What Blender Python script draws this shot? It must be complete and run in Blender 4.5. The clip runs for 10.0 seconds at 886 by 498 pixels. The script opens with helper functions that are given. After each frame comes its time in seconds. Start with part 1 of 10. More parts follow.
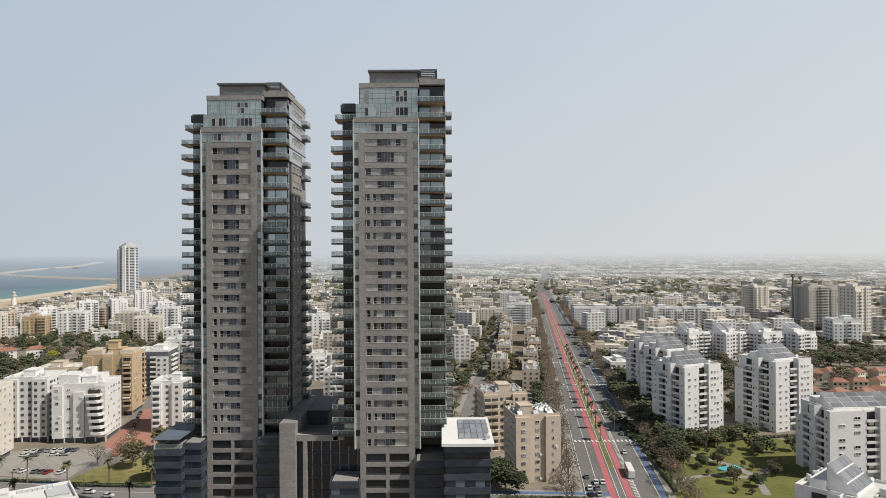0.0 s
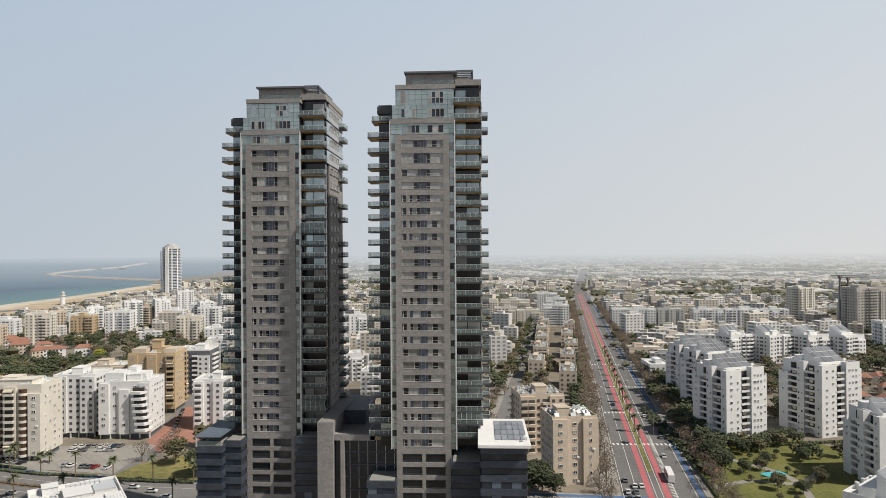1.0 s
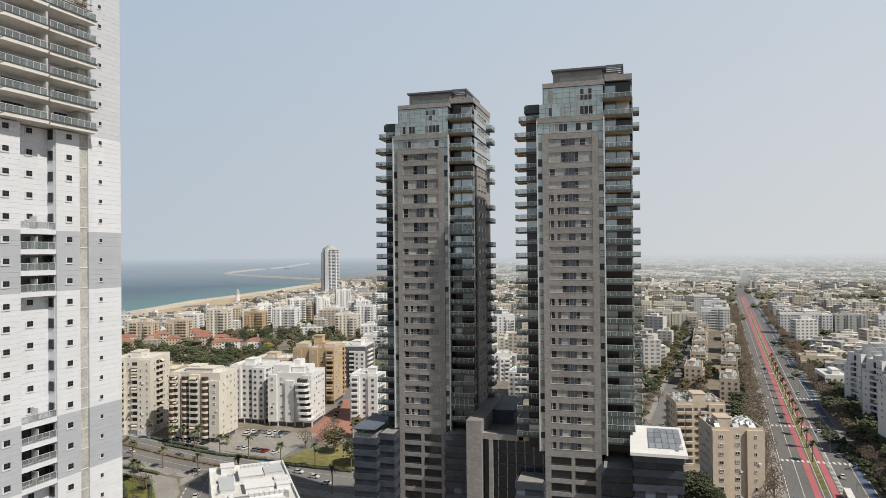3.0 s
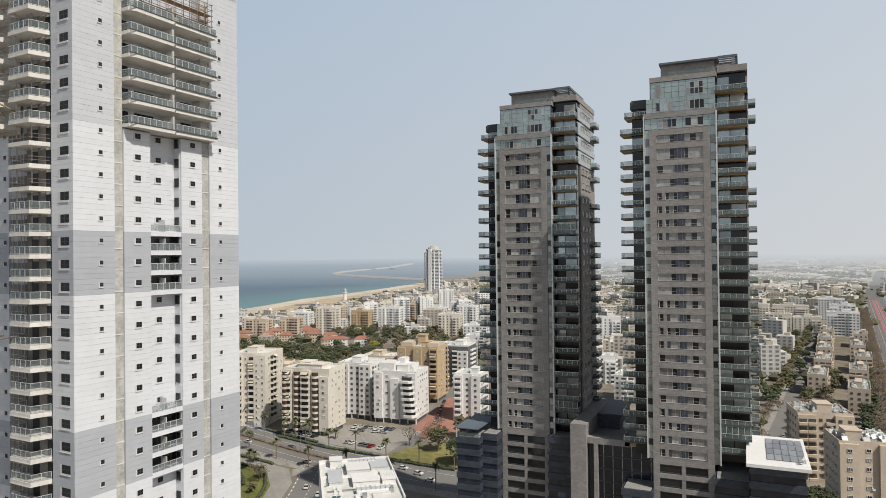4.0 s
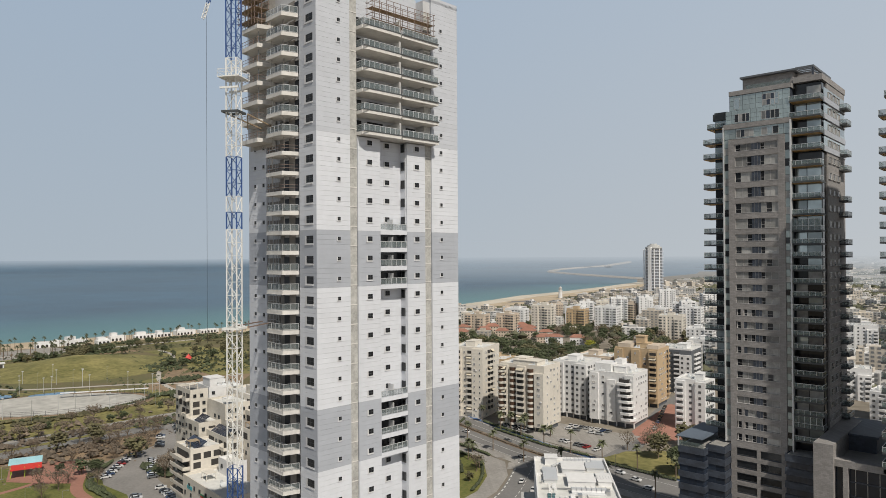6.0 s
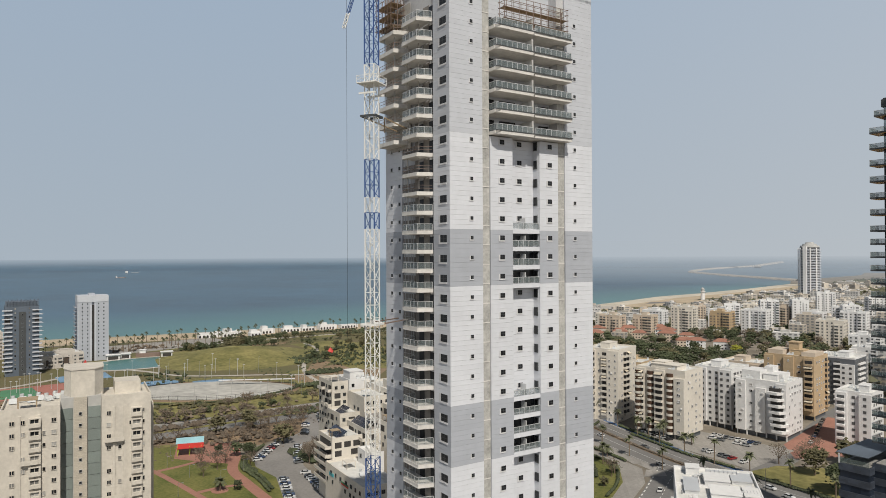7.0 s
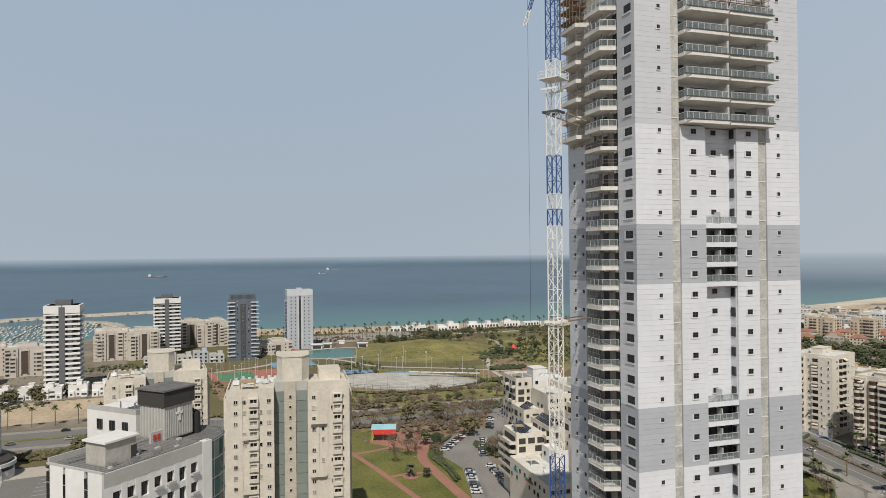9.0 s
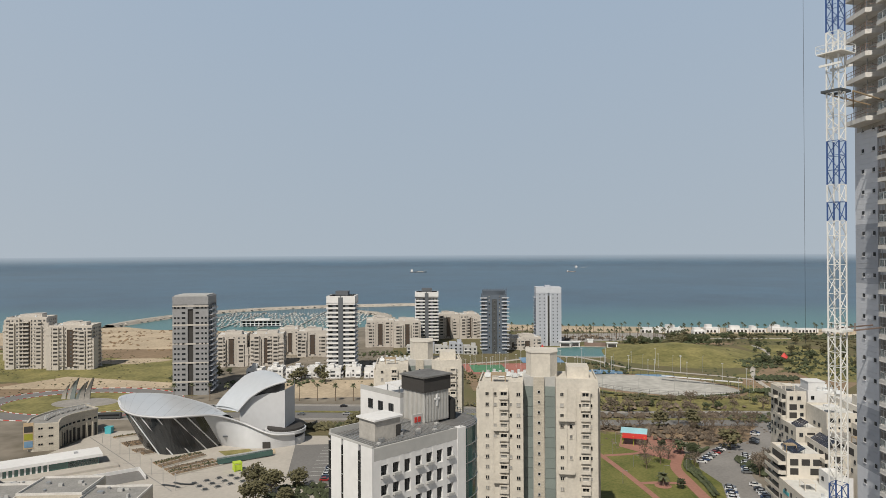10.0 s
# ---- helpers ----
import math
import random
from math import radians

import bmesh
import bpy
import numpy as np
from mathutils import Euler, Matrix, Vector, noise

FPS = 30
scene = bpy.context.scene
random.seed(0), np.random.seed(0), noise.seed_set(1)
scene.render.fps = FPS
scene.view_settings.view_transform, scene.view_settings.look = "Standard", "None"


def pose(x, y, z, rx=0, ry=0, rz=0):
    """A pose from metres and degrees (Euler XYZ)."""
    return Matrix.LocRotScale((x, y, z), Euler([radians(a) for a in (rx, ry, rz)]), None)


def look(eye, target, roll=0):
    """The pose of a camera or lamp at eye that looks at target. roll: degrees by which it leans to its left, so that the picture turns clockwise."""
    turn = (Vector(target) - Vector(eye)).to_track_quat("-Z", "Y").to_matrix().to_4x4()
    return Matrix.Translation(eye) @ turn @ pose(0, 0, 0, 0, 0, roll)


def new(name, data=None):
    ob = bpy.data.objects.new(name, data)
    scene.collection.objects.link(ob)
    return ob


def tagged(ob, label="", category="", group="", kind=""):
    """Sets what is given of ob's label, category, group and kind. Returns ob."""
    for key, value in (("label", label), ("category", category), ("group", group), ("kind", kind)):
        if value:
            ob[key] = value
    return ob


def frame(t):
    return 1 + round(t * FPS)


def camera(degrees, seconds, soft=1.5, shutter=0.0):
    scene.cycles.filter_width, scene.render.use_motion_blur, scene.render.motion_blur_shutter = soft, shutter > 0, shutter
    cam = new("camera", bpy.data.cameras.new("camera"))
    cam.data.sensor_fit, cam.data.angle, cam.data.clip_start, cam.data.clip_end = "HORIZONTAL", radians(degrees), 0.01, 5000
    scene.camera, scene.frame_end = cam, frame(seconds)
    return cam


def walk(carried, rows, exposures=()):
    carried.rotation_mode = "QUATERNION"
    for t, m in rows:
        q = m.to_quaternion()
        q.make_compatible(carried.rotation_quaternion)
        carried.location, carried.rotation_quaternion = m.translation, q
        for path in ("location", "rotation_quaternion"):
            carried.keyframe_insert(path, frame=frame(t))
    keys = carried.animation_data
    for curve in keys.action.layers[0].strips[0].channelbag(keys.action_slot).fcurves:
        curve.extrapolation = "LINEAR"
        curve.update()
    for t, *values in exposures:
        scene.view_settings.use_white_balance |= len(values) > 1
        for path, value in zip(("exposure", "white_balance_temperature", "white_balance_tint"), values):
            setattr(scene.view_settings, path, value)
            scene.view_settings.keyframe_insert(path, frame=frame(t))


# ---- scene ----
cam = camera(66.3, 10.0, soft=0.6)
EYE = 90.0
# seconds, yaw to the left, pitch, roll: the drone hovers and pans
TURNS = [
    (0, 0.00, 0.15, -0.34),
    (0.5, 1.28, 0.19, -0.35),
    (1, 3.05, 0.24, -0.39),
    (1.5, 4.84, 0.29, -0.45),
    (2, 7.49, 0.33, -0.50),
    (2.2, 8.88, 0.34, -0.51),
    (3.3, 18.05, 0.40, -0.54),
    (3.5, 19.75, 0.42, -0.54),
    (4, 24.08, 0.50, -0.62),
    (4.5, 28.41, 0.50, -0.57),
    (5, 32.86, 0.50, -0.51),
    (5.5, 37.34, 0.45, -0.40),
    (5.7, 39.12, 0.45, -0.38),
    (6.8, 51.07, 0.44, -0.27),
    (7, 53.27, 0.43, -0.26),
    (7.5, 58.82, 0.37, -0.40),
    (8, 60.44, 0.34, -0.36),
    (8.5, 62.32, 0.31, -0.41),
    (9, 68.61, 0.29, -0.56),
    (9.5, 78.24, 0.22, -0.57),
    (10, 89.38, 0.25, -0.28),
]
walk(cam, [(t, pose(0, 0, EYE, 90 + pitch, 0, yaw) @ pose(0, 0, 0, 0, 0, roll)) for t, yaw, pitch, roll in TURNS],
     exposures=[(0, 0.15), (2, 0.15), (3.5, 0.12), (4.5, 0.1), (5.5, -0.01), (7, -0.09), (8.5, -0.05), (10, -0.06)])

# ---- sky, sun ----
SUN_AZ, SUN_EL = 112.0, 50.0      # compass bearing (north is +y) and height of the sun
world = bpy.data.worlds.new("sky")
scene.world = world
world.use_nodes = True
wn, wl = world.node_tree.nodes, world.node_tree.links
sky = wn.new("ShaderNodeTexSky")
sky.sky_type = "NISHITA"
sky.sun_disc = False
sky.sun_elevation = radians(SUN_EL)
sky.sun_rotation = radians(SUN_AZ)
sky.altitude = 50
sky.air_density, sky.dust_density, sky.ozone_density = 1.0, 2.0, 1.0
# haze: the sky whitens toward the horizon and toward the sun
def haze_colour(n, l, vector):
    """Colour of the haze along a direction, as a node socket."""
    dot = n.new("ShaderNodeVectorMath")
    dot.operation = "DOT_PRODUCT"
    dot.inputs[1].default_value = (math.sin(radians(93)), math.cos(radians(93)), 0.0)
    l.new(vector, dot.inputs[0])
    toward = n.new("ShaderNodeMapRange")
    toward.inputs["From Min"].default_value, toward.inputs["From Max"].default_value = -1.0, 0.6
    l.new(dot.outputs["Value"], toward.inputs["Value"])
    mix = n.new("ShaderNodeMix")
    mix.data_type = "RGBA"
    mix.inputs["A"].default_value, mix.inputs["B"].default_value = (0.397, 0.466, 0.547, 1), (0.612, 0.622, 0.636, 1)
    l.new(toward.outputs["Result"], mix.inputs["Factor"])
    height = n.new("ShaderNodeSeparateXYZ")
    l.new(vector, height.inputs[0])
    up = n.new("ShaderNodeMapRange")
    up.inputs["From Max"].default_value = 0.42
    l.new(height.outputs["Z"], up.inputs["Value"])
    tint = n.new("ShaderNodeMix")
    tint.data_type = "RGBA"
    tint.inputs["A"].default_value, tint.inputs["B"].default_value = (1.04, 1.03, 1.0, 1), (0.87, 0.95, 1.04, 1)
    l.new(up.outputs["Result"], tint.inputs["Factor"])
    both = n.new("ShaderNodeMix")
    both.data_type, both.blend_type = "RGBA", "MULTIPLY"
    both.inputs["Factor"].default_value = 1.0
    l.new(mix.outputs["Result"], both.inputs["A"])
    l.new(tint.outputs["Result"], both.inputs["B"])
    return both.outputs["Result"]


coord, split = wn.new("ShaderNodeTexCoord"), wn.new("ShaderNodeSeparateXYZ")
wl.new(coord.outputs["Generated"], split.inputs[0])
rise = wn.new("ShaderNodeMapRange")
rise.inputs["From Min"].default_value, rise.inputs["From Max"].default_value = 0.37, 0.62
rise.inputs["To Min"].default_value, rise.inputs["To Max"].default_value = 1.0, 0.07
wl.new(split.outputs["Z"], rise.inputs["Value"])
dim = wn.new("ShaderNodeVectorMath")
dim.operation = "SCALE"
dim.inputs["Scale"].default_value = 0.017
wl.new(sky.outputs["Color"], dim.inputs[0])
blend = wn.new("ShaderNodeMix")
blend.data_type = "RGBA"
wl.new(rise.outputs["Result"], blend.inputs["Factor"])
wl.new(dim.outputs["Vector"], blend.inputs["A"])
wl.new(haze_colour(wn, wl, coord.outputs["Generated"]), blend.inputs["B"])
wl.new(blend.outputs["Result"], wn["Background"].inputs["Color"])
wn["Background"].inputs["Strength"].default_value = 1.0
sun = new("sun", bpy.data.lights.new("sun", "SUN"))
sun.data.energy, sun.data.angle, sun.data.color = 4.1, radians(0.7), (1.0, 0.93, 0.82)
sun.matrix_world = look((0, 0, 500), (-500 * math.sin(radians(SUN_AZ)), -500 * math.cos(radians(SUN_AZ)),
                                      500 - 500 * math.tan(radians(SUN_EL))))

# ---- materials ----
def mat(name, colour, rough=0.8, metal=0.0, vary=0.12, fine=3.0, broad=0.12, bump=0.0, each=0.0, spec=0.5, second=None, alpha=1.0):
    """A surface with grain at two scales, in metres: fine and broad are cycles a metre; each: spread of tone from piece to piece."""
    m = bpy.data.materials.new(name)
    m.use_nodes = True
    n, l = m.node_tree.nodes, m.node_tree.links
    b = n["Principled BSDF"]
    b.inputs["Roughness"].default_value, b.inputs["Metallic"].default_value = rough, metal
    b.inputs["Specular IOR Level"].default_value = spec
    b.inputs["Alpha"].default_value = alpha
    geo = n.new("ShaderNodeNewGeometry")
    total = None
    for scale, share, detail in ((fine, 0.45, 3.0), (broad, 0.55, 4.0)):
        t = n.new("ShaderNodeTexNoise")
        t.inputs["Scale"].default_value, t.inputs["Detail"].default_value = scale, detail
        l.new(geo.outputs["Position"], t.inputs["Vector"])
        k = n.new("ShaderNodeMath")
        k.operation = "MULTIPLY"
        k.inputs[1].default_value = share
        l.new(t.outputs["Fac"], k.inputs[0])
        if total is None:
            total, grain = k, t
        else:
            s = n.new("ShaderNodeMath")
            l.new(total.outputs[0], s.inputs[0])
            l.new(k.outputs[0], s.inputs[1])
            total = s
    ramp = n.new("ShaderNodeMapRange")
    ramp.inputs["From Min"].default_value, ramp.inputs["From Max"].default_value = 0.33, 0.67
    l.new(total.outputs[0], ramp.inputs["Value"])
    mix = n.new("ShaderNodeMix")
    mix.data_type = "RGBA"
    dark = tuple(c * (1 - vary) for c in colour)
    light = second or tuple(min(1, c * (1 + vary)) for c in colour)
    mix.inputs["A"].default_value, mix.inputs["B"].default_value = (*dark, 1), (*light, 1)
    l.new(ramp.outputs["Result"], mix.inputs["Factor"])
    out = mix.outputs["Result"]
    if each:
        info = n.new("ShaderNodeObjectInfo")
        span = n.new("ShaderNodeMapRange")
        span.inputs["To Min"].default_value, span.inputs["To Max"].default_value = 1 - each, 1 + each
        l.new(info.outputs["Random"], span.inputs["Value"])
        hsv = n.new("ShaderNodeHueSaturation")
        l.new(span.outputs["Result"], hsv.inputs["Value"])
        l.new(out, hsv.inputs["Color"])
        out = hsv.outputs["Color"]
    l.new(out, b.inputs["Base Color"])
    if bump:
        bp = n.new("ShaderNodeBump")
        bp.inputs["Strength"].default_value, bp.inputs["Distance"].default_value = bump, 0.05
        l.new(grain.outputs["Fac"], bp.inputs["Height"])
        l.new(bp.outputs["Normal"], b.inputs["Normal"])
    return m


def island(m, spread):
    """Lets the tone of a joined mesh's pieces differ, piece by piece."""
    n, l = m.node_tree.nodes, m.node_tree.links
    b = n["Principled BSDF"]
    src = b.inputs["Base Color"].links[0].from_socket
    geo = n.new("ShaderNodeNewGeometry")
    span = n.new("ShaderNodeMapRange")
    span.inputs["To Min"].default_value, span.inputs["To Max"].default_value = 1 - spread, 1 + spread
    l.new(geo.outputs["Random Per Island"], span.inputs["Value"])
    hsv = n.new("ShaderNodeHueSaturation")
    l.new(span.outputs["Result"], hsv.inputs["Value"])
    l.new(src, hsv.inputs["Color"])
    l.new(hsv.outputs["Color"], b.inputs["Base Color"])
    return m


STONE = mat("taupe stone cladding", (0.288, 0.274, 0.268), 0.75, vary=0.14, fine=1.2, broad=0.2, each=0.06)
STONE_DK = mat("dark stone cladding", (0.05, 0.062, 0.086), 0.6, vary=0.2, fine=1.0, broad=0.2, each=0.08)
CURTAIN = mat("grey-green curtain wall", (0.33, 0.385, 0.38), 0.18, 0.45, vary=0.16, fine=0.5, broad=0.1, each=0.10, spec=0.8)
GLASS_DK = mat("dark window glass", (0.016, 0.018, 0.021), 0.08, vary=0.3, fine=0.4, broad=0.1, each=0.5, spec=0.42)
GLASS_MID = mat("curtained window glass", (0.25, 0.248, 0.24), 0.15, vary=0.35, fine=0.9, broad=0.15, each=0.5, spec=0.8)
RAIL = mat("grey-green glass railing", (0.19, 0.245, 0.24), 0.1, vary=0.15, fine=0.6, broad=0.1, each=0.3, spec=0.8, alpha=0.40)
FAR_PANE = mat("dull far window", (0.085, 0.087, 0.09), 0.4, vary=0.25, fine=0.6, broad=0.1)
CREAM = mat("weathered cream concrete", (0.56, 0.525, 0.465), 0.9, vary=0.13, fine=1.2, broad=0.22)
# raw concrete darkened to paint the shade behind the balconies
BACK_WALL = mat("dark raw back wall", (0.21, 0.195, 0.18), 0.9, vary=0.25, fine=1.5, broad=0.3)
PV_DARK = mat("dark blue solar panel", (0.025, 0.032, 0.055), 0.25, vary=0.2, each=0.3, spec=0.6)
NAVY = mat("navy tinted glass", (0.02, 0.028, 0.044), 0.14, vary=0.3, fine=0.4, broad=0.1, each=0.3, spec=0.55)
COATED = mat("coated facade glass", (0.34, 0.39, 0.40), 0.1, 0.6, vary=0.25, fine=0.5, broad=0.12, each=0.35)
RAIL_CLEAR = mat("pale grey glass railing", (0.20, 0.24, 0.25), 0.1, vary=0.15, fine=0.6, broad=0.1, spec=0.8, alpha=0.42)
SLAB_DK = mat("dark slab edge", (0.058, 0.064, 0.068), 0.6, vary=0.15)
SOFFIT = mat("wood soffit", (0.55, 0.35, 0.15), 0.6, vary=0.15, fine=2)
METAL = mat("grey metal", (0.45, 0.46, 0.47), 0.35, 0.7, vary=0.08)
STEEL_LT = mat("light aluminium", (0.62, 0.63, 0.64), 0.4, 0.3, vary=0.06)
WHITE_PANEL = mat("white precast panel", (0.62, 0.642, 0.69), 0.75, vary=0.05, fine=0.8, broad=0.1, each=0.025)
GREY_PANEL = mat("grey precast panel", (0.385, 0.408, 0.455), 0.75, vary=0.05, fine=0.8, broad=0.1, each=0.025)
LIGHT_PANEL = mat("pale grey precast panel", (0.505, 0.528, 0.575), 0.75, vary=0.05, fine=0.8, broad=0.1, each=0.025)
JOINT = mat("panel joint", (0.50, 0.505, 0.52), 0.9)
RAW = mat("raw concrete", (0.40, 0.38, 0.35), 0.9, vary=0.18, fine=1.5, broad=0.3, bump=0.2)
SLAB_LT = mat("pale concrete slab", (0.60, 0.585, 0.56), 0.85, vary=0.14, fine=1.5, broad=0.3)
PLASTER_W = mat("white plaster", (0.68, 0.68, 0.68), 0.85, vary=0.07, fine=0.8, broad=0.08, each=0.03)
PLASTER_C = mat("cream plaster", (0.63, 0.59, 0.525), 0.85, vary=0.09, fine=0.8, broad=0.08)
PLASTER_B = mat("beige plaster", (0.53, 0.45, 0.365), 0.85, vary=0.10, fine=0.8, broad=0.08)
PLASTER_T = mat("tan plaster", (0.47, 0.355, 0.225), 0.85, vary=0.10, fine=0.8, broad=0.08)
PLASTER_G = mat("grey plaster", (0.42, 0.42, 0.41), 0.85, vary=0.10, fine=0.8, broad=0.08)
PLASTER_D = mat("dark grey cladding", (0.11, 0.12, 0.135), 0.7, vary=0.12, fine=0.8, broad=0.08)
ROOF_LT = mat("pale roof membrane", (0.60, 0.60, 0.58), 0.9, vary=0.14, fine=0.5, broad=0.12)
ROOF_DK = mat("dark ribbed roof sheet", (0.15, 0.148, 0.145), 0.7, vary=0.3, fine=1.2, broad=0.15)
GREY_CLAD = mat("mid grey cladding", (0.27, 0.272, 0.28), 0.8, vary=0.12, fine=0.8, broad=0.08)
# dark brown that paints the shade of niches onto flat walls
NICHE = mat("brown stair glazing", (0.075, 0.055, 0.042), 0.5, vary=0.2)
FOYER = mat("dark foyer glass", (0.03, 0.033, 0.036), 0.06, vary=0.3, fine=0.3, broad=0.08, spec=0.6)
ROOF_GR = mat("grey roof gravel", (0.26, 0.255, 0.245), 0.95, vary=0.25, fine=1.5, broad=0.15)
TILE_RED = mat("red roof tiles", (0.285, 0.14, 0.10), 0.8, vary=0.2, fine=2.0, broad=0.2, bump=0.3)
PANEL_PV = mat("solar panel", (0.19, 0.20, 0.22), 0.3, vary=0.2, each=0.3, spec=0.8)
TANK = mat("white water tank", (0.62, 0.64, 0.65), 0.45, 0.2, vary=0.1, each=0.1)
ASPHALT = mat("asphalt", (0.145, 0.142, 0.142), 0.9, vary=0.2, fine=0.8, broad=0.05)
ASPHALT_OLD = mat("worn asphalt", (0.175, 0.17, 0.165), 0.9, vary=0.15, fine=0.8, broad=0.05)
RED_LANE = mat("red bus lane", (0.42, 0.125, 0.14), 0.85, vary=0.15, fine=0.8, broad=0.1)
BLUE_LANE = mat("blue cycle lane", (0.08, 0.15, 0.30), 0.85, vary=0.2, fine=0.8, broad=0.1)
PAINT = mat("white road paint", (0.62, 0.62, 0.60), 0.8, vary=0.15, fine=2.0, broad=0.3)
PAVING = mat("pale paving", (0.30, 0.285, 0.265), 0.9, vary=0.16, fine=0.8, broad=0.1)
PAVING_RED = mat("red paving", (0.32, 0.16, 0.12), 0.9, vary=0.15, fine=0.8, broad=0.1)
LAWN = mat("lawn", (0.135, 0.14, 0.038), 0.95, vary=0.35, fine=0.35, broad=0.05, second=(0.285, 0.25, 0.095))
SCRUB = mat("dry scrub", (0.205, 0.16, 0.088), 0.95, vary=0.25, fine=0.6, broad=0.03, second=(0.10, 0.105, 0.036))
PARK_LAWN = mat("watered lawn", (0.095, 0.125, 0.02), 0.95, vary=0.3, fine=0.8, broad=0.06, second=(0.20, 0.185, 0.055))
LOT_GREY = mat("sun-bleached asphalt", (0.225, 0.215, 0.205), 0.9, vary=0.18, fine=0.8, broad=0.06)
SAND_PALE = mat("pale washed sand", (0.52, 0.47, 0.39), 0.95, vary=0.2, fine=0.3, broad=0.02)
SAND = mat("beach sand", (0.43, 0.35, 0.25), 0.95, vary=0.28, fine=0.4, broad=0.03)
PAVING_LT = mat("pale plaza paving", (0.43, 0.40, 0.36), 0.9, vary=0.12, fine=0.6, broad=0.06)
EARTH = mat("brown earth", (0.235, 0.168, 0.105), 0.95, vary=0.25, fine=0.2, broad=0.03)
GROUND = mat("town ground", (0.15, 0.13, 0.095), 0.95, vary=0.3, fine=0.09, broad=0.02, second=(0.29, 0.255, 0.21))
BARK = mat("bark", (0.16, 0.12, 0.085), 0.9, vary=0.2)
LEAF = island(mat("green leaves", (0.052, 0.064, 0.029), 0.8, vary=0.2, fine=1.0, broad=0.05, each=0.3), 0.35)
LEAF_OLIVE = island(mat("olive leaves", (0.085, 0.078, 0.038), 0.8, vary=0.2, fine=1.0, broad=0.05, each=0.25), 0.35)
LEAF_DRY = island(mat("bare brown twigs", (0.145, 0.115, 0.086), 0.85, vary=0.2, fine=1.0, broad=0.05, each=0.2), 0.35)
LEAF_YEL = island(mat("yellow-green leaves", (0.26, 0.26, 0.03), 0.8, vary=0.2), 0.3)
PALM_LEAF = island(mat("palm fronds", (0.105, 0.115, 0.06), 0.75, vary=0.2, each=0.2), 0.3)
RUBBER = mat("black rubber", (0.02, 0.02, 0.02), 0.8)
CAR_PAINTS = [mat(f"{n} car paint", c, 0.25, 0.2, vary=0.04, spec=0.8) for n, c in (
    ("white", (0.72, 0.72, 0.72)), ("silver", (0.42, 0.43, 0.44)), ("black", (0.025, 0.025, 0.028)),
    ("dark blue", (0.04, 0.07, 0.15)), ("red", (0.32, 0.03, 0.03)), ("grey", (0.16, 0.17, 0.18)))]
CRANE_W = mat("white crane steel", (0.72, 0.72, 0.70), 0.5, vary=0.08)
CRANE_B = mat("blue crane steel", (0.035, 0.085, 0.25), 0.5, vary=0.1)
CRANE_Y = mat("yellow crane steel", (0.55, 0.30, 0.05), 0.5, vary=0.1)
RUST = mat("rusty scaffold", (0.20, 0.145, 0.12), 0.8, vary=0.2)
TIMBER = mat("timber", (0.34, 0.26, 0.17), 0.8, vary=0.2)
ARTS_SKIN = mat("silver metal roof", (0.66, 0.68, 0.70), 0.35, 0.35, vary=0.05, fine=0.3, broad=0.05)
ARTS_WALL = mat("smooth grey wall", (0.50, 0.51, 0.53), 0.55, vary=0.06, fine=0.4, broad=0.06)
SANDSTONE = mat("sandstone", (0.50, 0.46, 0.39), 0.85, vary=0.1, fine=0.8, broad=0.1)
GREEN_GLASS = mat("green tinted glass", (0.04, 0.10, 0.09), 0.08, vary=0.25, each=0.3, spec=0.9)
CANOPY_BLUE = mat("pale blue canopy", (0.30, 0.52, 0.58), 0.6)
ORANGE = mat("orange play surface", (0.50, 0.17, 0.05), 0.8)
BROWN_GLASS = mat("brown bay glazing", (0.075, 0.045, 0.032), 0.2, vary=0.2, each=0.2)
TURQ = mat("turquoise paint", (0.08, 0.42, 0.48), 0.6)
RED_PAINT = mat("red paint", (0.50, 0.04, 0.03), 0.6)
LIME = mat("lime paint", (0.45, 0.60, 0.05), 0.6)
CANVAS = mat("awning canvas", (0.60, 0.54, 0.43), 0.8, vary=0.1, each=0.15)
ROCK = island(mat("breakwater rock", (0.36, 0.33, 0.29), 0.95, vary=0.25), 0.3)
COURT_RED = mat("red sports surface", (0.36, 0.15, 0.12), 0.9, vary=0.12, fine=0.3, broad=0.05)
COURT_GREEN = mat("green sports surface", (0.08, 0.22, 0.12), 0.9, vary=0.12, fine=0.3, broad=0.05)
COURT_BLUE = mat("blue play surface", (0.16, 0.28, 0.42), 0.9, vary=0.2, fine=0.3, broad=0.05)
SKATE = mat("worn grey concrete rink", (0.42, 0.41, 0.38), 0.9, vary=0.25, fine=0.2, broad=0.05)
# far-town tones kept mid-grey, so haze is put into the colour
FAR_W = island(mat("far white render", (0.56, 0.55, 0.535), 0.9, vary=0.15, fine=0.35, broad=0.03), 0.22)
FAR_B = island(mat("far beige render", (0.49, 0.445, 0.385), 0.9, vary=0.15, fine=0.35, broad=0.03), 0.25)
# near-black that paints the unlit rooms behind windows and doorways
DARK_ROOM = mat("dull dark window pane", (0.014, 0.015, 0.018), 0.45, vary=0.2, fine=0.6, broad=0.1, each=0.3, spec=0.3)
REVEAL = mat("pale grey window reveal", (0.56, 0.565, 0.58), 0.7, vary=0.06)
# matte dark: paints the shade inside openings, also colours a few dark parts
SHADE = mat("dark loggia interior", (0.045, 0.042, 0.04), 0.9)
SLOT_RAW = mat("patched raw concrete", (0.42, 0.42, 0.40), 0.9, vary=0.35, fine=2.2, broad=0.4, bump=0.3, second=(0.52, 0.515, 0.495))
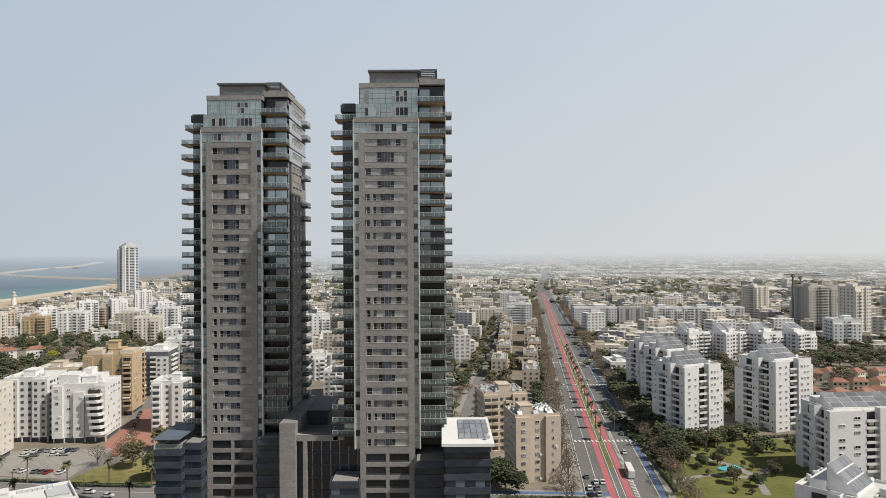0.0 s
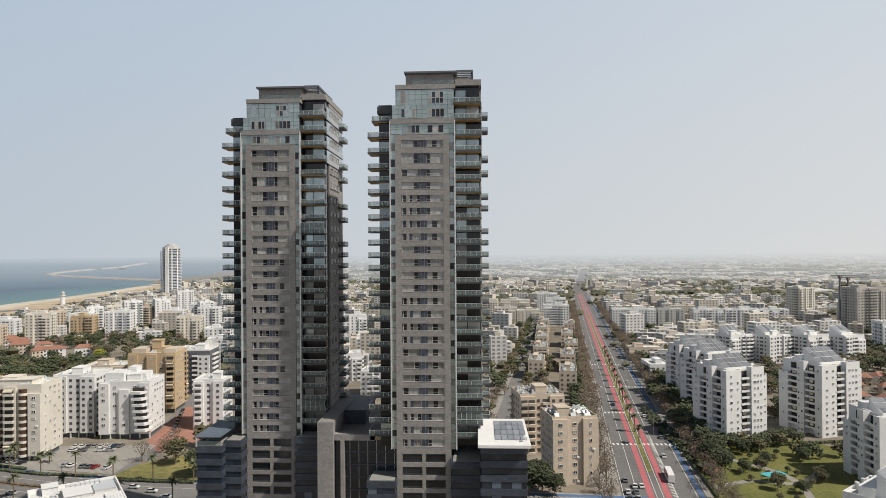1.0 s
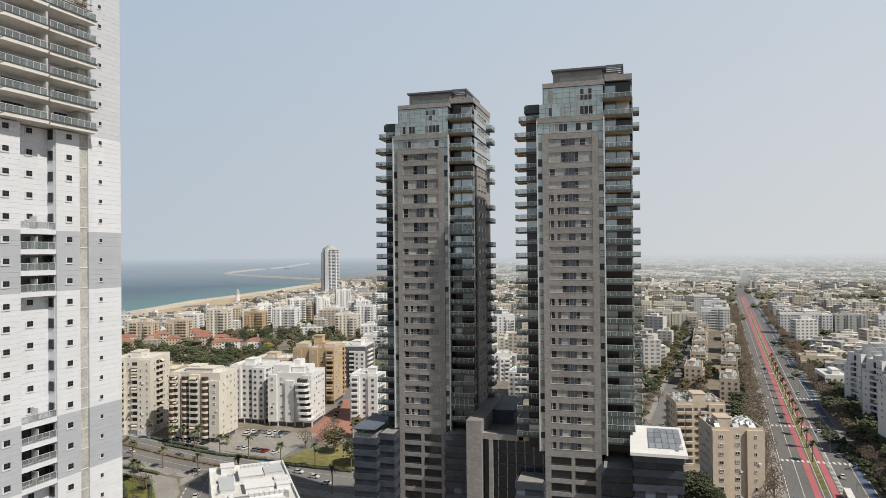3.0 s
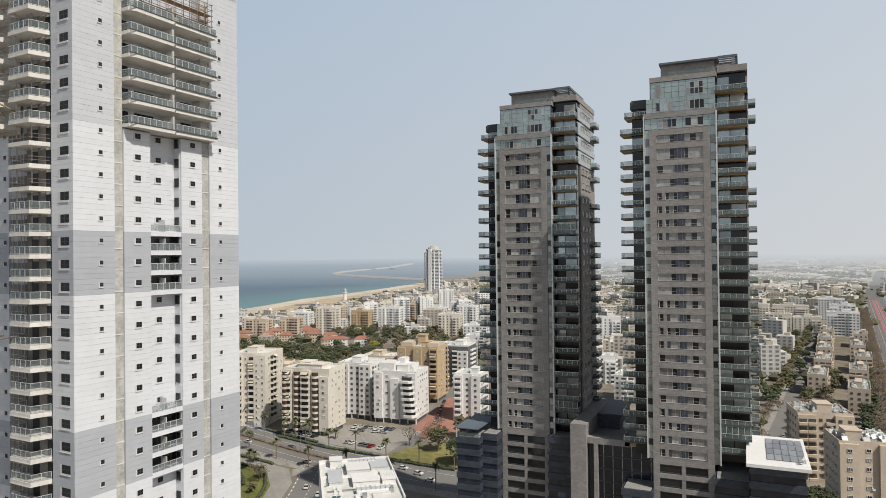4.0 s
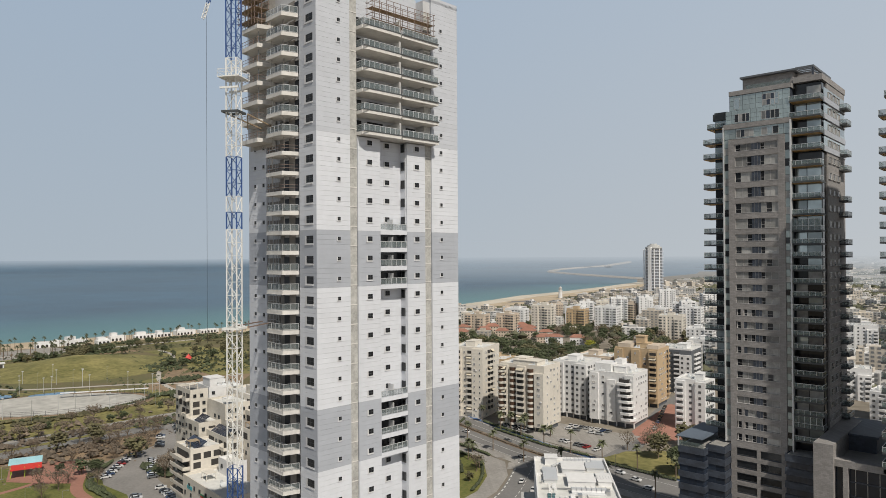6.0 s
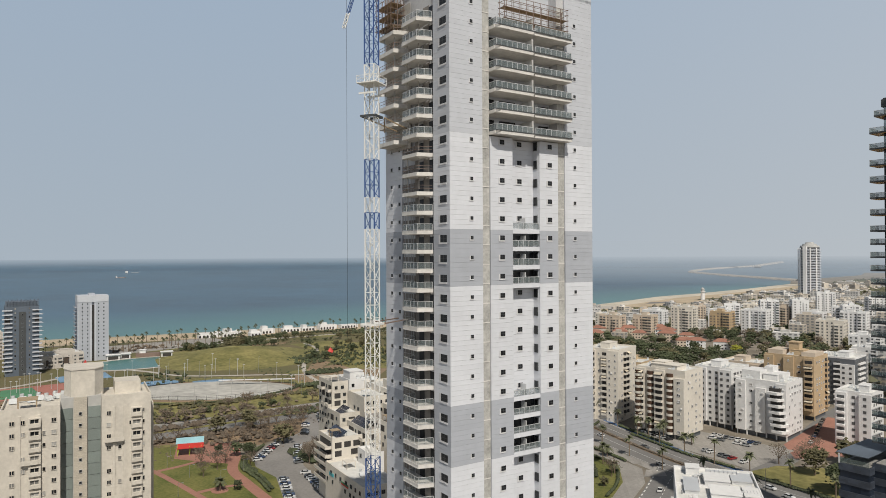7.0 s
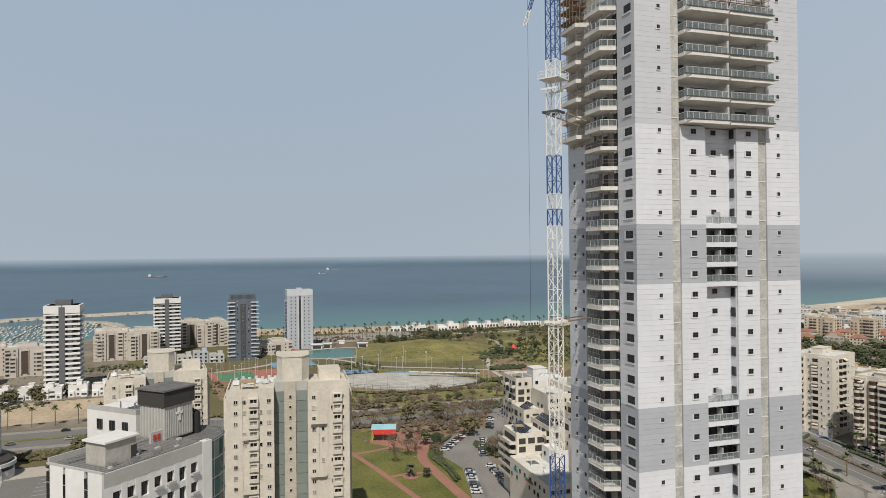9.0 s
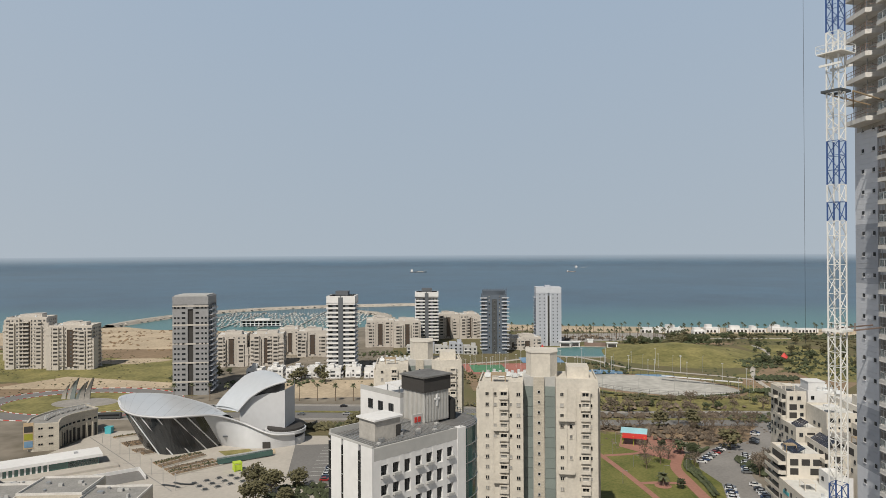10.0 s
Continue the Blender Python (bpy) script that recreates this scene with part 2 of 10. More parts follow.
FRAME_GR = mat("grey window frame", (0.40, 0.39, 0.385), 0.6, 0.0, vary=0.06)
SHORE_WALL = mat("pale sand-grey cladding", (0.49, 0.455, 0.415), 0.85, vary=0.08, fine=0.8, broad=0.08)
SLATE = mat("slate blue cladding", (0.10, 0.125, 0.16), 0.6, vary=0.12)
GREY_GREEN = mat("grey-green joint cladding", (0.20, 0.235, 0.225), 0.4, vary=0.1, each=0.1)
FAR_WIN = mat("far window glass", (0.20, 0.205, 0.21), 0.4, vary=0.3)
FAR_GREEN = island(mat("far foliage", (0.098, 0.10, 0.062), 0.9, vary=0.25, fine=0.3, broad=0.02), 0.35)


def sea_material():
    m = mat("sea water", (0.022, 0.069, 0.112), 0.3, vary=0.4, fine=0.012, broad=0.002, spec=0.25)
    n, l = m.node_tree.nodes, m.node_tree.links
    geo = n.new("ShaderNodeNewGeometry")
    w = n.new("ShaderNodeTexNoise")
    w.inputs["Scale"].default_value, w.inputs["Detail"].default_value = 0.35, 5.0
    l.new(geo.outputs["Position"], w.inputs["Vector"])
    # shallow water over sand is paler and greener
    base = n["Principled BSDF"].inputs["Base Color"]
    deep = base.links[0].from_socket
    sep, near, mix = n.new("ShaderNodeSeparateXYZ"), n.new("ShaderNodeMapRange"), n.new("ShaderNodeMix")
    l.new(geo.outputs["Position"], sep.inputs[0])
    near.interpolation_type = "SMOOTHSTEP"
    near.inputs["From Min"].default_value, near.inputs["From Max"].default_value = -1230.0, -765.0
    l.new(sep.outputs["X"], near.inputs["Value"])
    mix.data_type = "RGBA"
    mix.inputs["B"].default_value = (0.062, 0.175, 0.172, 1)
    l.new(near.outputs["Result"], mix.inputs["Factor"])
    l.new(deep, mix.inputs["A"])
    l.new(mix.outputs["Result"], base)
    bp = n.new("ShaderNodeBump")
    bp.inputs["Strength"].default_value, bp.inputs["Distance"].default_value = 0.6, 0.5
    l.new(w.outputs["Fac"], bp.inputs["Height"])
    l.new(bp.outputs["Normal"], n["Principled BSDF"].inputs["Normal"])
    return m


SEA = sea_material()


def coursed(m, width, height, depth=0.35):
    """Cladding stones: tone differs from slab to slab, with fine joints."""
    n, l = m.node_tree.nodes, m.node_tree.links
    b = n["Principled BSDF"]
    src = b.inputs["Base Color"].links[0].from_socket
    tc, mp = n.new("ShaderNodeTexCoord"), n.new("ShaderNodeVectorMath")
    sep, com, add = n.new("ShaderNodeSeparateXYZ"), n.new("ShaderNodeCombineXYZ"), n.new("ShaderNodeMath")
    geo = n.new("ShaderNodeNewGeometry")
    l.new(geo.outputs["Position"], sep.inputs[0])
    l.new(sep.outputs["X"], add.inputs[0])
    l.new(sep.outputs["Y"], add.inputs[1])
    l.new(add.outputs[0], com.inputs["X"])
    l.new(sep.outputs["Z"], com.inputs["Y"])
    br = n.new("ShaderNodeTexBrick")
    br.inputs["Scale"].default_value = 1.0
    br.inputs["Brick Width"].default_value, br.inputs["Row Height"].default_value = width, height
    br.inputs["Mortar Size"].default_value = 0.012
    br.inputs["Color1"].default_value, br.inputs["Color2"].default_value = (1 - depth, 1 - depth, 1 - depth, 1), (1, 1, 1, 1)
    br.inputs["Mortar"].default_value = (0.55, 0.55, 0.55, 1)
    l.new(com.outputs[0], br.inputs["Vector"])
    mix = n.new("ShaderNodeMix")
    mix.data_type, mix.blend_type = "RGBA", "MULTIPLY"
    mix.inputs["Factor"].default_value = 1.0
    l.new(src, mix.inputs["A"])
    l.new(br.outputs["Color"], mix.inputs["B"])
    l.new(mix.outputs["Result"], b.inputs["Base Color"])
    n.remove(tc)
    n.remove(mp)


coursed(STONE, 0.9, 0.42, 0.2)
coursed(STONE_DK, 1.2, 0.6, 0.35)
coursed(SANDSTONE, 0.9, 0.45, 0.12)
coursed(PAVING, 2.0, 2.0, 0.12)

# ---- builders ----
class Shape:
    """Gathers faces for one mesh."""
    def __init__(self):
        self.v, self.f, self.m = [], [], []

    def face(self, pts, mi=0):
        n = len(self.v)
        self.v += [tuple(p) for p in pts]
        self.f.append(tuple(range(n, n + len(pts))))
        self.m.append(mi)
        return self

    def box(self, x0, x1, y0, y1, z0, z1, mi=0):
        n = len(self.v)
        self.v += [(x0, y0, z0), (x1, y0, z0), (x1, y1, z0), (x0, y1, z0), (x0, y0, z1), (x1, y0, z1), (x1, y1, z1), (x0, y1, z1)]
        for q in ((3, 2, 1, 0), (4, 5, 6, 7), (0, 1, 5, 4), (1, 2, 6, 5), (2, 3, 7, 6), (3, 0, 4, 7)):
            self.f.append(tuple(n + k for k in q))
            self.m.append(mi)
        return self

    def prism(self, poly, z0, z1, mi=0, top=None):
        n, k = len(self.v), len(poly)
        if sum(poly[i][0] * poly[(i + 1) % k][1] - poly[(i + 1) % k][0] * poly[i][1] for i in range(k)) < 0:
            poly = poly[::-1]
        self.v += [(x, y, z0) for x, y in poly] + [(x, y, z1) for x, y in poly]
        self.f += [tuple(range(n + k - 1, n - 1, -1)), tuple(range(n + k, n + 2 * k))]
        self.m += [mi, mi if top is None else top]
        for i in range(k):
            j = (i + 1) % k
            self.f.append((n + i, n + j, n + k + j, n + k + i))
            self.m.append(mi)
        return self

    def turned(self, cx, cy, w, d, z0, z1, a, mi=0):
        """A box w x d about (cx, cy), turned by a degrees."""
        c, s = math.cos(radians(a)), math.sin(radians(a))
        return self.prism([(cx + c * x - s * y, cy + s * x + c * y) for x, y in ((-w / 2, -d / 2), (w / 2, -d / 2), (w / 2, d / 2), (-w / 2, d / 2))], z0, z1, mi)

    def bar(self, p, q, r=0.05, mi=0, sides=4, r2=None):
        p, q = Vector(p), Vector(q)
        d = (q - p).normalized()
        u = d.cross(Vector((0, 0, 1)) if abs(d.z) < 0.9 else Vector((1, 0, 0))).normalized()
        w = d.cross(u)
        n = len(self.v)
        for c, rr in ((p, r), (q, r if r2 is None else r2)):
            for i in range(sides):
                a = 2 * math.pi * (i + 0.5) / sides
                self.v.append(tuple(c + rr * (math.cos(a) * u + math.sin(a) * w)))
        for i in range(sides):
            j = (i + 1) % sides
            self.f.append((n + i, n + j, n + sides + j, n + sides + i))
            self.m.append(mi)
        self.f += [tuple(range(n + sides - 1, n - 1, -1)), tuple(range(n + sides, n + 2 * sides))]
        self.m += [mi, mi]
        return self

    def grid(self, rows, mi=0):
        """A sheet through rows of points."""
        n, k = len(self.v), len(rows[0])
        for r in rows:
            self.v += [tuple(p) for p in r]
        for i in range(len(rows) - 1):
            for j in range(k - 1):
                a = n + i * k + j
                self.f.append((a, a + 1, a + k + 1, a + k))
                self.m.append(mi)
        return self

    def blob(self, c, r, mi=0, flat=1.0, rng=random):
        """A ragged clump of leaves: a jittered octahedron-like hull."""
        n = len(self.v)
        pts = [(0, 0, 1), (0, 0, -0.8)] + [(math.cos(a), math.sin(a), rng.uniform(-0.35, 0.35)) for a in (0, 1.26, 2.51, 3.77, 5.03)]
        for p in pts:
            k = r * rng.uniform(0.75, 1.25)
            self.v.append((c[0] + p[0] * k, c[1] + p[1] * k, c[2] + p[2] * k * flat))
        for i in range(5):
            j = (i + 1) % 5
            self.f += [(n, n + 2 + i, n + 2 + j), (n + 1, n + 2 + j, n + 2 + i)]
            self.m += [mi, mi]
        return self

    def mesh(self, name, *mats):
        me = bpy.data.meshes.new(name)
        me.from_pydata(self.v, [], self.f)
        for m in mats:
            me.materials.append(m)
        if len(mats) > 1:
            me.polygons.foreach_set("material_index", self.m)
        me.update()
        return me


def thing(name, x, y, z, turn, label, category, group="", kind=""):
    ob = new(name)
    ob.matrix_basis = pose(x, y, z, 0, 0, turn)
    return tagged(ob, label, category, group, kind)


def part(name, shape, mats, parent, label="", at=None, turn=0.0):
    """Links a shape, or a mesh that alike pieces share, as one part under its parent."""
    mats = mats if isinstance(mats, (list, tuple)) else [mats]
    me = shape.mesh(name, *mats) if isinstance(shape, Shape) else shape
    ob = new(name, me)
    ob.parent = parent
    if at is not None:
        ob.matrix_basis = pose(*at, 0, 0, turn)
    return tagged(ob, label)


def sheet(name, poly, z, material, label, category="ground", thick=0.0, kind="structure"):
    s = Shape()
    if thick:
        s.prism(poly, z - thick, z)
    else:
        s.face([(x, y, z) for x, y in poly])
    return tagged(new(name, s.mesh(name, material)), label, category, "", kind)


def strip(pts, width, off=0.0):
    """The outline of a band of that width along a line of points, shifted off to its right."""
    left, right = [], []
    for i, p in enumerate(pts):
        a, b = Vector(pts[max(i - 1, 0)]), Vector(pts[min(i + 1, len(pts) - 1)])
        d = (b - a).normalized()
        n = Vector((d.y, -d.x))
        left.append(tuple(Vector(p) + n * (off - width / 2)))
        right.append(tuple(Vector(p) + n * (off + width / 2)))
    return left, right


def band(name, pts, width, z, material, label, off=0.0, category="road"):
    left, right = strip(pts, width, off)
    s = Shape().grid([[(*p, z) for p in right], [(*p, z) for p in left]])
    return tagged(new(name, s.mesh(name, material)), label, category, "", "structure")


def smooth(pts, n=6):
    """A Catmull-Rom line through points of the plan."""
    out = []
    for i in range(len(pts) - 1):
        p = [Vector(pts[max(0, min(len(pts) - 1, i + k))]) for k in (-1, 0, 1, 2)]
        for k in range(n):
            t = k / n
            out.append(tuple(0.5 * ((2 * p[1]) + (p[2] - p[0]) * t + (2 * p[0] - 5 * p[1] + 4 * p[2] - p[3]) * t * t + (3 * p[1] - p[0] - 3 * p[2] + p[3]) * t ** 3)))
    return out + [tuple(pts[-1])]

# ---- land and sea ----
COAST = [(-700, -4900), (-720, -900), (-770, -520), (-815, -430), (-835, -380), (-800, -330), (-785, -230), (-800, -110), (-845, -50),
         (-838, 90), (-812, 188), (-792, 316), (-772, 440), (-756, 640), (-772, 820), (-810, 1003), (-858, 1190), (-868, 1350),
         (-905, 1625), (-965, 1964), (-1075, 2190), (-1150, 2900), (-1400, 3600), (-1700, 4850)]
R = 4900.0
tagged(new("water", Shape().face([(R * math.cos(a * math.pi / 48), R * math.sin(a * math.pi / 48), -1.2) for a in range(96)]).mesh("water", SEA)),
       "blue-green sea with small waves", "sea", "", "structure")
sheet("ground", COAST + [(R, 4850), (R, -4900)], 0.0, GROUND, "grey-brown town ground between the buildings", "ground", 3.0)
inland = [(x + 62 + (26 if y > 500 else 0) + (70 if y > 900 else 0) + (30 if 1100 < y < 1400 else 0), y) for x, y in COAST[8:20]]
sheet("beach", COAST[8:20] + inland[::-1], 0.06, SAND, "pale sandy beach along the sea", "beach")
sheet("beach", COAST[13:20] + [(x + 46, y) for x, y in COAST[13:20]][::-1], 0.09, SAND_PALE, "paler sand along the waterline", "beach")
shore_rng = random.Random(17)
for k in range(28):
    cy = shore_rng.uniform(820, 1560)
    cx = -760 - 0.06 * (cy - 820) + shore_rng.uniform(0, 130)
    pts = [(cx + 14 * shore_rng.uniform(0.7, 1.5) * math.cos(a), cy + 34 * shore_rng.uniform(0.6, 1.5) * math.sin(a)) for a in (2 * math.pi * i / 12 for i in range(12))]
    m = shore_rng.choice((PAVING, SCRUB, PAVING_LT, SAND_PALE, SCRUB, ASPHALT_OLD))
    sheet("ground_patch", pts, 0.1 + 0.004 * k, m, "uneven patch of " + m.name + " behind the beach", "ground")
sheet("beach", [(-770, -520), (-815, -430), (-835, -380), (-800, -330), (-785, -230), (-800, -110), (-740, -110), (-640, -215), (-640, -330), (-700, -520)], 0.06, SAND, "bare sandy lot beside the marina", "beach")
sheet("ground_park", [(-740, -40), (-790, 200), (-720, 440), (-700, 700), (-470, 560), (-330, 330), (-330, 20), (-480, -40)], 0.014, SCRUB, "dry green parkland by the shore", "park")
sheet("ground_scrub", [(-640, -330), (-640, -200), (-460, -160), (-440, -300), (-400, -480), (-640, -480)], 0.014, LAWN, "scrubby green open lot", "field")
sheet("ground_sand", [(-480, -110), (-480, -30), (-425, -20), (-418, -110)], 0.1, SAND, "sandy empty lot", "field")


def ellipse(cx, cy, rx, ry, turn=0, n=40):
    c, s = math.cos(radians(turn)), math.sin(radians(turn))
    return [(cx + rx * math.cos(a) * c - ry * math.sin(a) * s, cy + rx * math.cos(a) * s + ry * math.sin(a) * c) for a in (2 * math.pi * i / n for i in range(n))]


def hill(cx, cy, rx, ry, h, material, label):
    s = Shape()
    rows = []
    for i in range(9):
        k = i / 8
        row = []
        for j in range(33):
            a = 2 * math.pi * j / 32
            wob = 1 + 0.12 * noise.noise((math.cos(a) * 2, math.sin(a) * 2, cx))
            row.append((cx + rx * k * wob * math.cos(a), cy + ry * k * wob * math.sin(a), 0.05 + h * (0.5 + 0.5 * math.cos(math.pi * k)) * (1 + 0.08 * noise.noise((4 * k, a, 1)))))
        rows.append(row)
    s.grid(rows)
    ob = new("hill", s.mesh("hill", material))
    for p in ob.data.polygons:
        p.use_smooth = True
    return tagged(ob, label, "hill", "", "structure")


hill(-590, 212, 75, 70, 9.0, LAWN, "low grassy hill in the park")

# glowing see-through sheets imitate the haze where sea and plain melt into the sky
def haze_veil(name, a0, a1, z1, label, far=4850.0, full=1.0, z0=-22.0):
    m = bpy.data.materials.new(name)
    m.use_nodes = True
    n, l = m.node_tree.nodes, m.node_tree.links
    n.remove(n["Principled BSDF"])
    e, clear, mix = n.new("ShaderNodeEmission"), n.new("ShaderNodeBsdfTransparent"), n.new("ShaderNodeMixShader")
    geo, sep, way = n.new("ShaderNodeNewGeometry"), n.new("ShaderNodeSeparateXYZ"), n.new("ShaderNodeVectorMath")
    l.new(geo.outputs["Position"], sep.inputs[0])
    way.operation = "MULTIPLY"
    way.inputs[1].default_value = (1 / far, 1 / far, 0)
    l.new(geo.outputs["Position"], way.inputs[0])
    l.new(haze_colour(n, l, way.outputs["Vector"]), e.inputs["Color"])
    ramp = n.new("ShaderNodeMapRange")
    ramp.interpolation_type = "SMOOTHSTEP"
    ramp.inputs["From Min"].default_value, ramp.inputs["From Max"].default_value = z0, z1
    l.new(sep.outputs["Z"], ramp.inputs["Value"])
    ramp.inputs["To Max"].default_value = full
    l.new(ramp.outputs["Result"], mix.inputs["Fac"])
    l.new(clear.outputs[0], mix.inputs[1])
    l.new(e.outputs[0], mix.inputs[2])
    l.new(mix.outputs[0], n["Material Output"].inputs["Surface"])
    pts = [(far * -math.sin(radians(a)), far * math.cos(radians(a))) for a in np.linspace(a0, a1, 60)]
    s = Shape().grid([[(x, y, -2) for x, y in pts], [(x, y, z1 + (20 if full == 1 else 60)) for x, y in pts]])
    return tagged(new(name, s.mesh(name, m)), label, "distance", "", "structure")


def ramp_z(r):
    """Height of the far sea and plain, which lift so that their edge lies where the horizon is seen."""
    return -1.2 + 67.0 * max(0.0, (r - 3300) / 1580) ** 2


def far_ramp(name, a0, a1, material, label):
    """The far sea or plain between the edge of the flat ground and the horizon."""
    rows = []
    for k in range(15):
        r = 3300 + 1580 * k / 14
        rows.append([(r * -math.sin(radians(a)), r * math.cos(radians(a)), ramp_z(r) + (0.02 if k else -0.3)) for a in np.linspace(a0, a1, 60)])
    ob = new(name, Shape().grid(rows).mesh(name, material))
    for p in ob.data.polygons:
        p.use_smooth = True
    return tagged(ob, label, "distance", "", "structure")


haze_veil("backdrop_haze", -60, 20, 90, "glowing veil painted as haze over the far horizon", 3900.0, 1.0, -20.0)
haze_veil("backdrop_haze", 20, 150, 88, "glowing veil painted as haze over the far sea", 3900.0, 1.0, 20.0)
# these two veils stand in front of the farther town and harbour
haze_veil("backdrop_haze", -60, 14, 66, "thin glowing veil painted as haze over the far plain", 2050.0, 0.55, -50.0)
haze_veil("backdrop_haze", 14, 50, 66, "thin glowing veil painted as haze over the harbour", 2050.0, 0.55, -12.0)
far_ramp("backdrop_sea", 20, 150, SEA, "far blue-grey sea toward the horizon")
far_ramp("backdrop_land", -60, 20.2, GROUND, "far grey-green plain toward the horizon")

# ---- roads ----
def road_x(y):
    return 63.3 + 0.122 * (y - 261)


MAIN = [(road_x(y), y) for y in range(120, 1600, 40)] + [(road_x(1600) + 0.16 * (y - 1600), y) for y in range(1600, 4200, 200)]
band("pavement", MAIN, 48, 0.03, PAVING, "pale paved verge along the avenue", 4.0, "pavement")
band("road", MAIN, 31, 0.06, ASPHALT, "dark asphalt avenue running straight out of town", 5.0)
NEAR = MAIN[:34]
band("road_bus_lane", NEAR, 2.3, 0.10, RED_LANE, "red painted bus lane", 0.0)
band("road_bus_lane", NEAR, 2.3, 0.10, RED_LANE, "red painted bus lane", 6.2)
band("road_cycle_lane", NEAR, 1.5, 0.10, BLUE_LANE, "blue painted cycle lane", 18.3)
band("road_median", NEAR[4:22], 1.8, 0.16, LAWN, "planted median strip between the bus lanes", 3.1, "median")
for off in (-4.6, 2.0, 4.4, 9.4, 16.6, -9.8, 20.2):
    band("road_line", NEAR, 0.22, 0.12, PAINT, "white painted lane line", off)
hatch = Shape()
for k in range(60):
    yy = 240 + 1.6 * k
    hatch.face([(road_x(yy) + 8.0, yy, 0.112), (road_x(yy) + 10.0, yy + 0.9, 0.112), (road_x(yy) + 10.0, yy + 1.4, 0.112), (road_x(yy) + 8.0, yy + 0.5, 0.112)])
tagged(new("road_hatching", hatch.mesh("road_hatching", PAINT)), "white hatched island beside the bus lane", "road marking", "", "structure")
for yy in (318, 380, 452, 540):
    z = Shape()
    for k in range(15):
        z.face([(road_x(yy) - 9 + 2.0 * k, yy, 0.114), (road_x(yy) - 8 + 2.0 * k, yy, 0.114), (road_x(yy) - 8 + 2.0 * k, yy + 3.2, 0.114), (road_x(yy) - 9 + 2.0 * k, yy + 3.2, 0.114)])
    tagged(new("road_crossing", z.mesh("road_crossing", PAINT)), "white zebra crossing over the avenue", "road marking", "", "structure")
BOULEVARD = smooth([(-330, 300), (-275, 285), (-222, 268), (-170, 254), (-120, 249), (-60, 244), (0, 240), (60, 236)])
band("pavement", BOULEVARD, 34, 0.035, PAVING, "pale pavement along the boulevard", 0, "pavement")
band("road", BOULEVARD, 24, 0.065, ASPHALT_OLD, "grey asphalt boulevard beside the apartment blocks", 0)
band("road_median", BOULEVARD[4:22], 2.6, 0.15, EARTH, "planted median of the boulevard", 0, "median")
band("road_cycle_lane", BOULEVARD, 2.4, 0.10, BLUE_LANE, "blue cycle lane along the boulevard", -14.0)
for off in (-11.6, -6, 6, 11.6):
    band("road_line", BOULEVARD, 0.2, 0.11, PAINT, "white painted lane line", off)
SHORE_ROAD = smooth([(-400, -480), (-392, -300), (-388, -180), (-384, -60), (-374, 30), (-362, 100), (-360, 170), (-350, 250), (-320, 300)])
band("pavement", SHORE_ROAD, 38, 0.038, PAVING, "pale pavement along the shore road", 0, "pavement")
band("road", SHORE_ROAD, 28, 0.068, ASPHALT_OLD, "wide grey shore road with planted middle", 0)
band("road_median", SHORE_ROAD, 4.0, 0.16, LAWN, "green median of the shore road", 0, "median")
JUNCTION = smooth([(-172, 252), (-161, 230), (-150, 206), (-144, 180), (-141, 150), (-139, 100)])
band("road", JUNCTION, 14.5, 0.075, ASPHALT_OLD, "grey side road joining the boulevard", 0)
def dashes(pts, off, w, step, z, label):
    s = Shape()
    left, right = strip(pts, w, off)
    for i in range(0, len(pts) - 1):
        for k in range(max(1, int(math.dist(left[i], left[i + 1]) / step))):
            n = max(1, int(math.dist(left[i], left[i + 1]) / step))
            a, b = k / n, (k + 0.5) / n
            quad = [Vector(left[i]).lerp(Vector(left[i + 1]), a), Vector(left[i]).lerp(Vector(left[i + 1]), b), Vector(right[i]).lerp(Vector(right[i + 1]), b), Vector(right[i]).lerp(Vector(right[i + 1]), a)]
            s.face([(p.x, p.y, z) for p in quad[::-1]])
    tagged(new("road_line", s.mesh("road_line", PAINT)), label, "road marking", "", "structure")


for off in (-6.6, 6.6):
    dashes(JUNCTION, off, 0.5, 2.4, 0.115, "white dashed edge marking of the side road")
dashes(JUNCTION, 0, 0.2, 5.0, 0.115, "white dashed middle line of the side road")
SIDE = [(13 + 0.122 * (y - 365) - 1, y) for y in range(250, 900, 40)]
band("pavement", SIDE, 16, 0.04, PAVING, "paved footway of the side street", 1, "pavement")
band("road", SIDE, 8.5, 0.07, ASPHALT_OLD, "grey side street behind the towers", 0)
LANE = smooth([(-150, 256), (-148, 290), (-158, 335), (-172, 400), (-180, 460)])
band("road", LANE, 11, 0.078, ASPHALT_OLD, "grey street between the apartment blocks", 0)
sheet("road_parking", [(-222, 280), (-150, 270), (-152, 312), (-206, 308)], 0.085, PAVING, "pale parking yard before the white blocks", "parking lot")
sheet("road_parking", [(-160, 318), (-146, 300), (-128, 330), (-150, 392), (-172, 390)], 0.084, PAVING_RED, "red paved parking street", "parking lot")
sheet("road_parking", [(-222, 98), (-243, 104.5), (-261, 110), (-279, 108.5), (-295, 113.5), (-307, 124), (-315, 139), (-319, 148), (-338, 158), (-353, 170), (-347, 177), (-330, 168), (-312, 158), (-301, 144), (-295, 138), (-282, 130), (-268, 125.5), (-257, 124), (-236, 121), (-220, 117)], 0.09, LOT_GREY, "curved asphalt parking lot beside the park", "parking lot")
sheet("ground_lawn", [(-345, 24), (-346, 60), (-322, 108), (-262, 112), (-222, 108), (-210, 60), (-232, 14), (-300, 18)], 0.06, PARK_LAWN, "grass round the small park", "lawn")
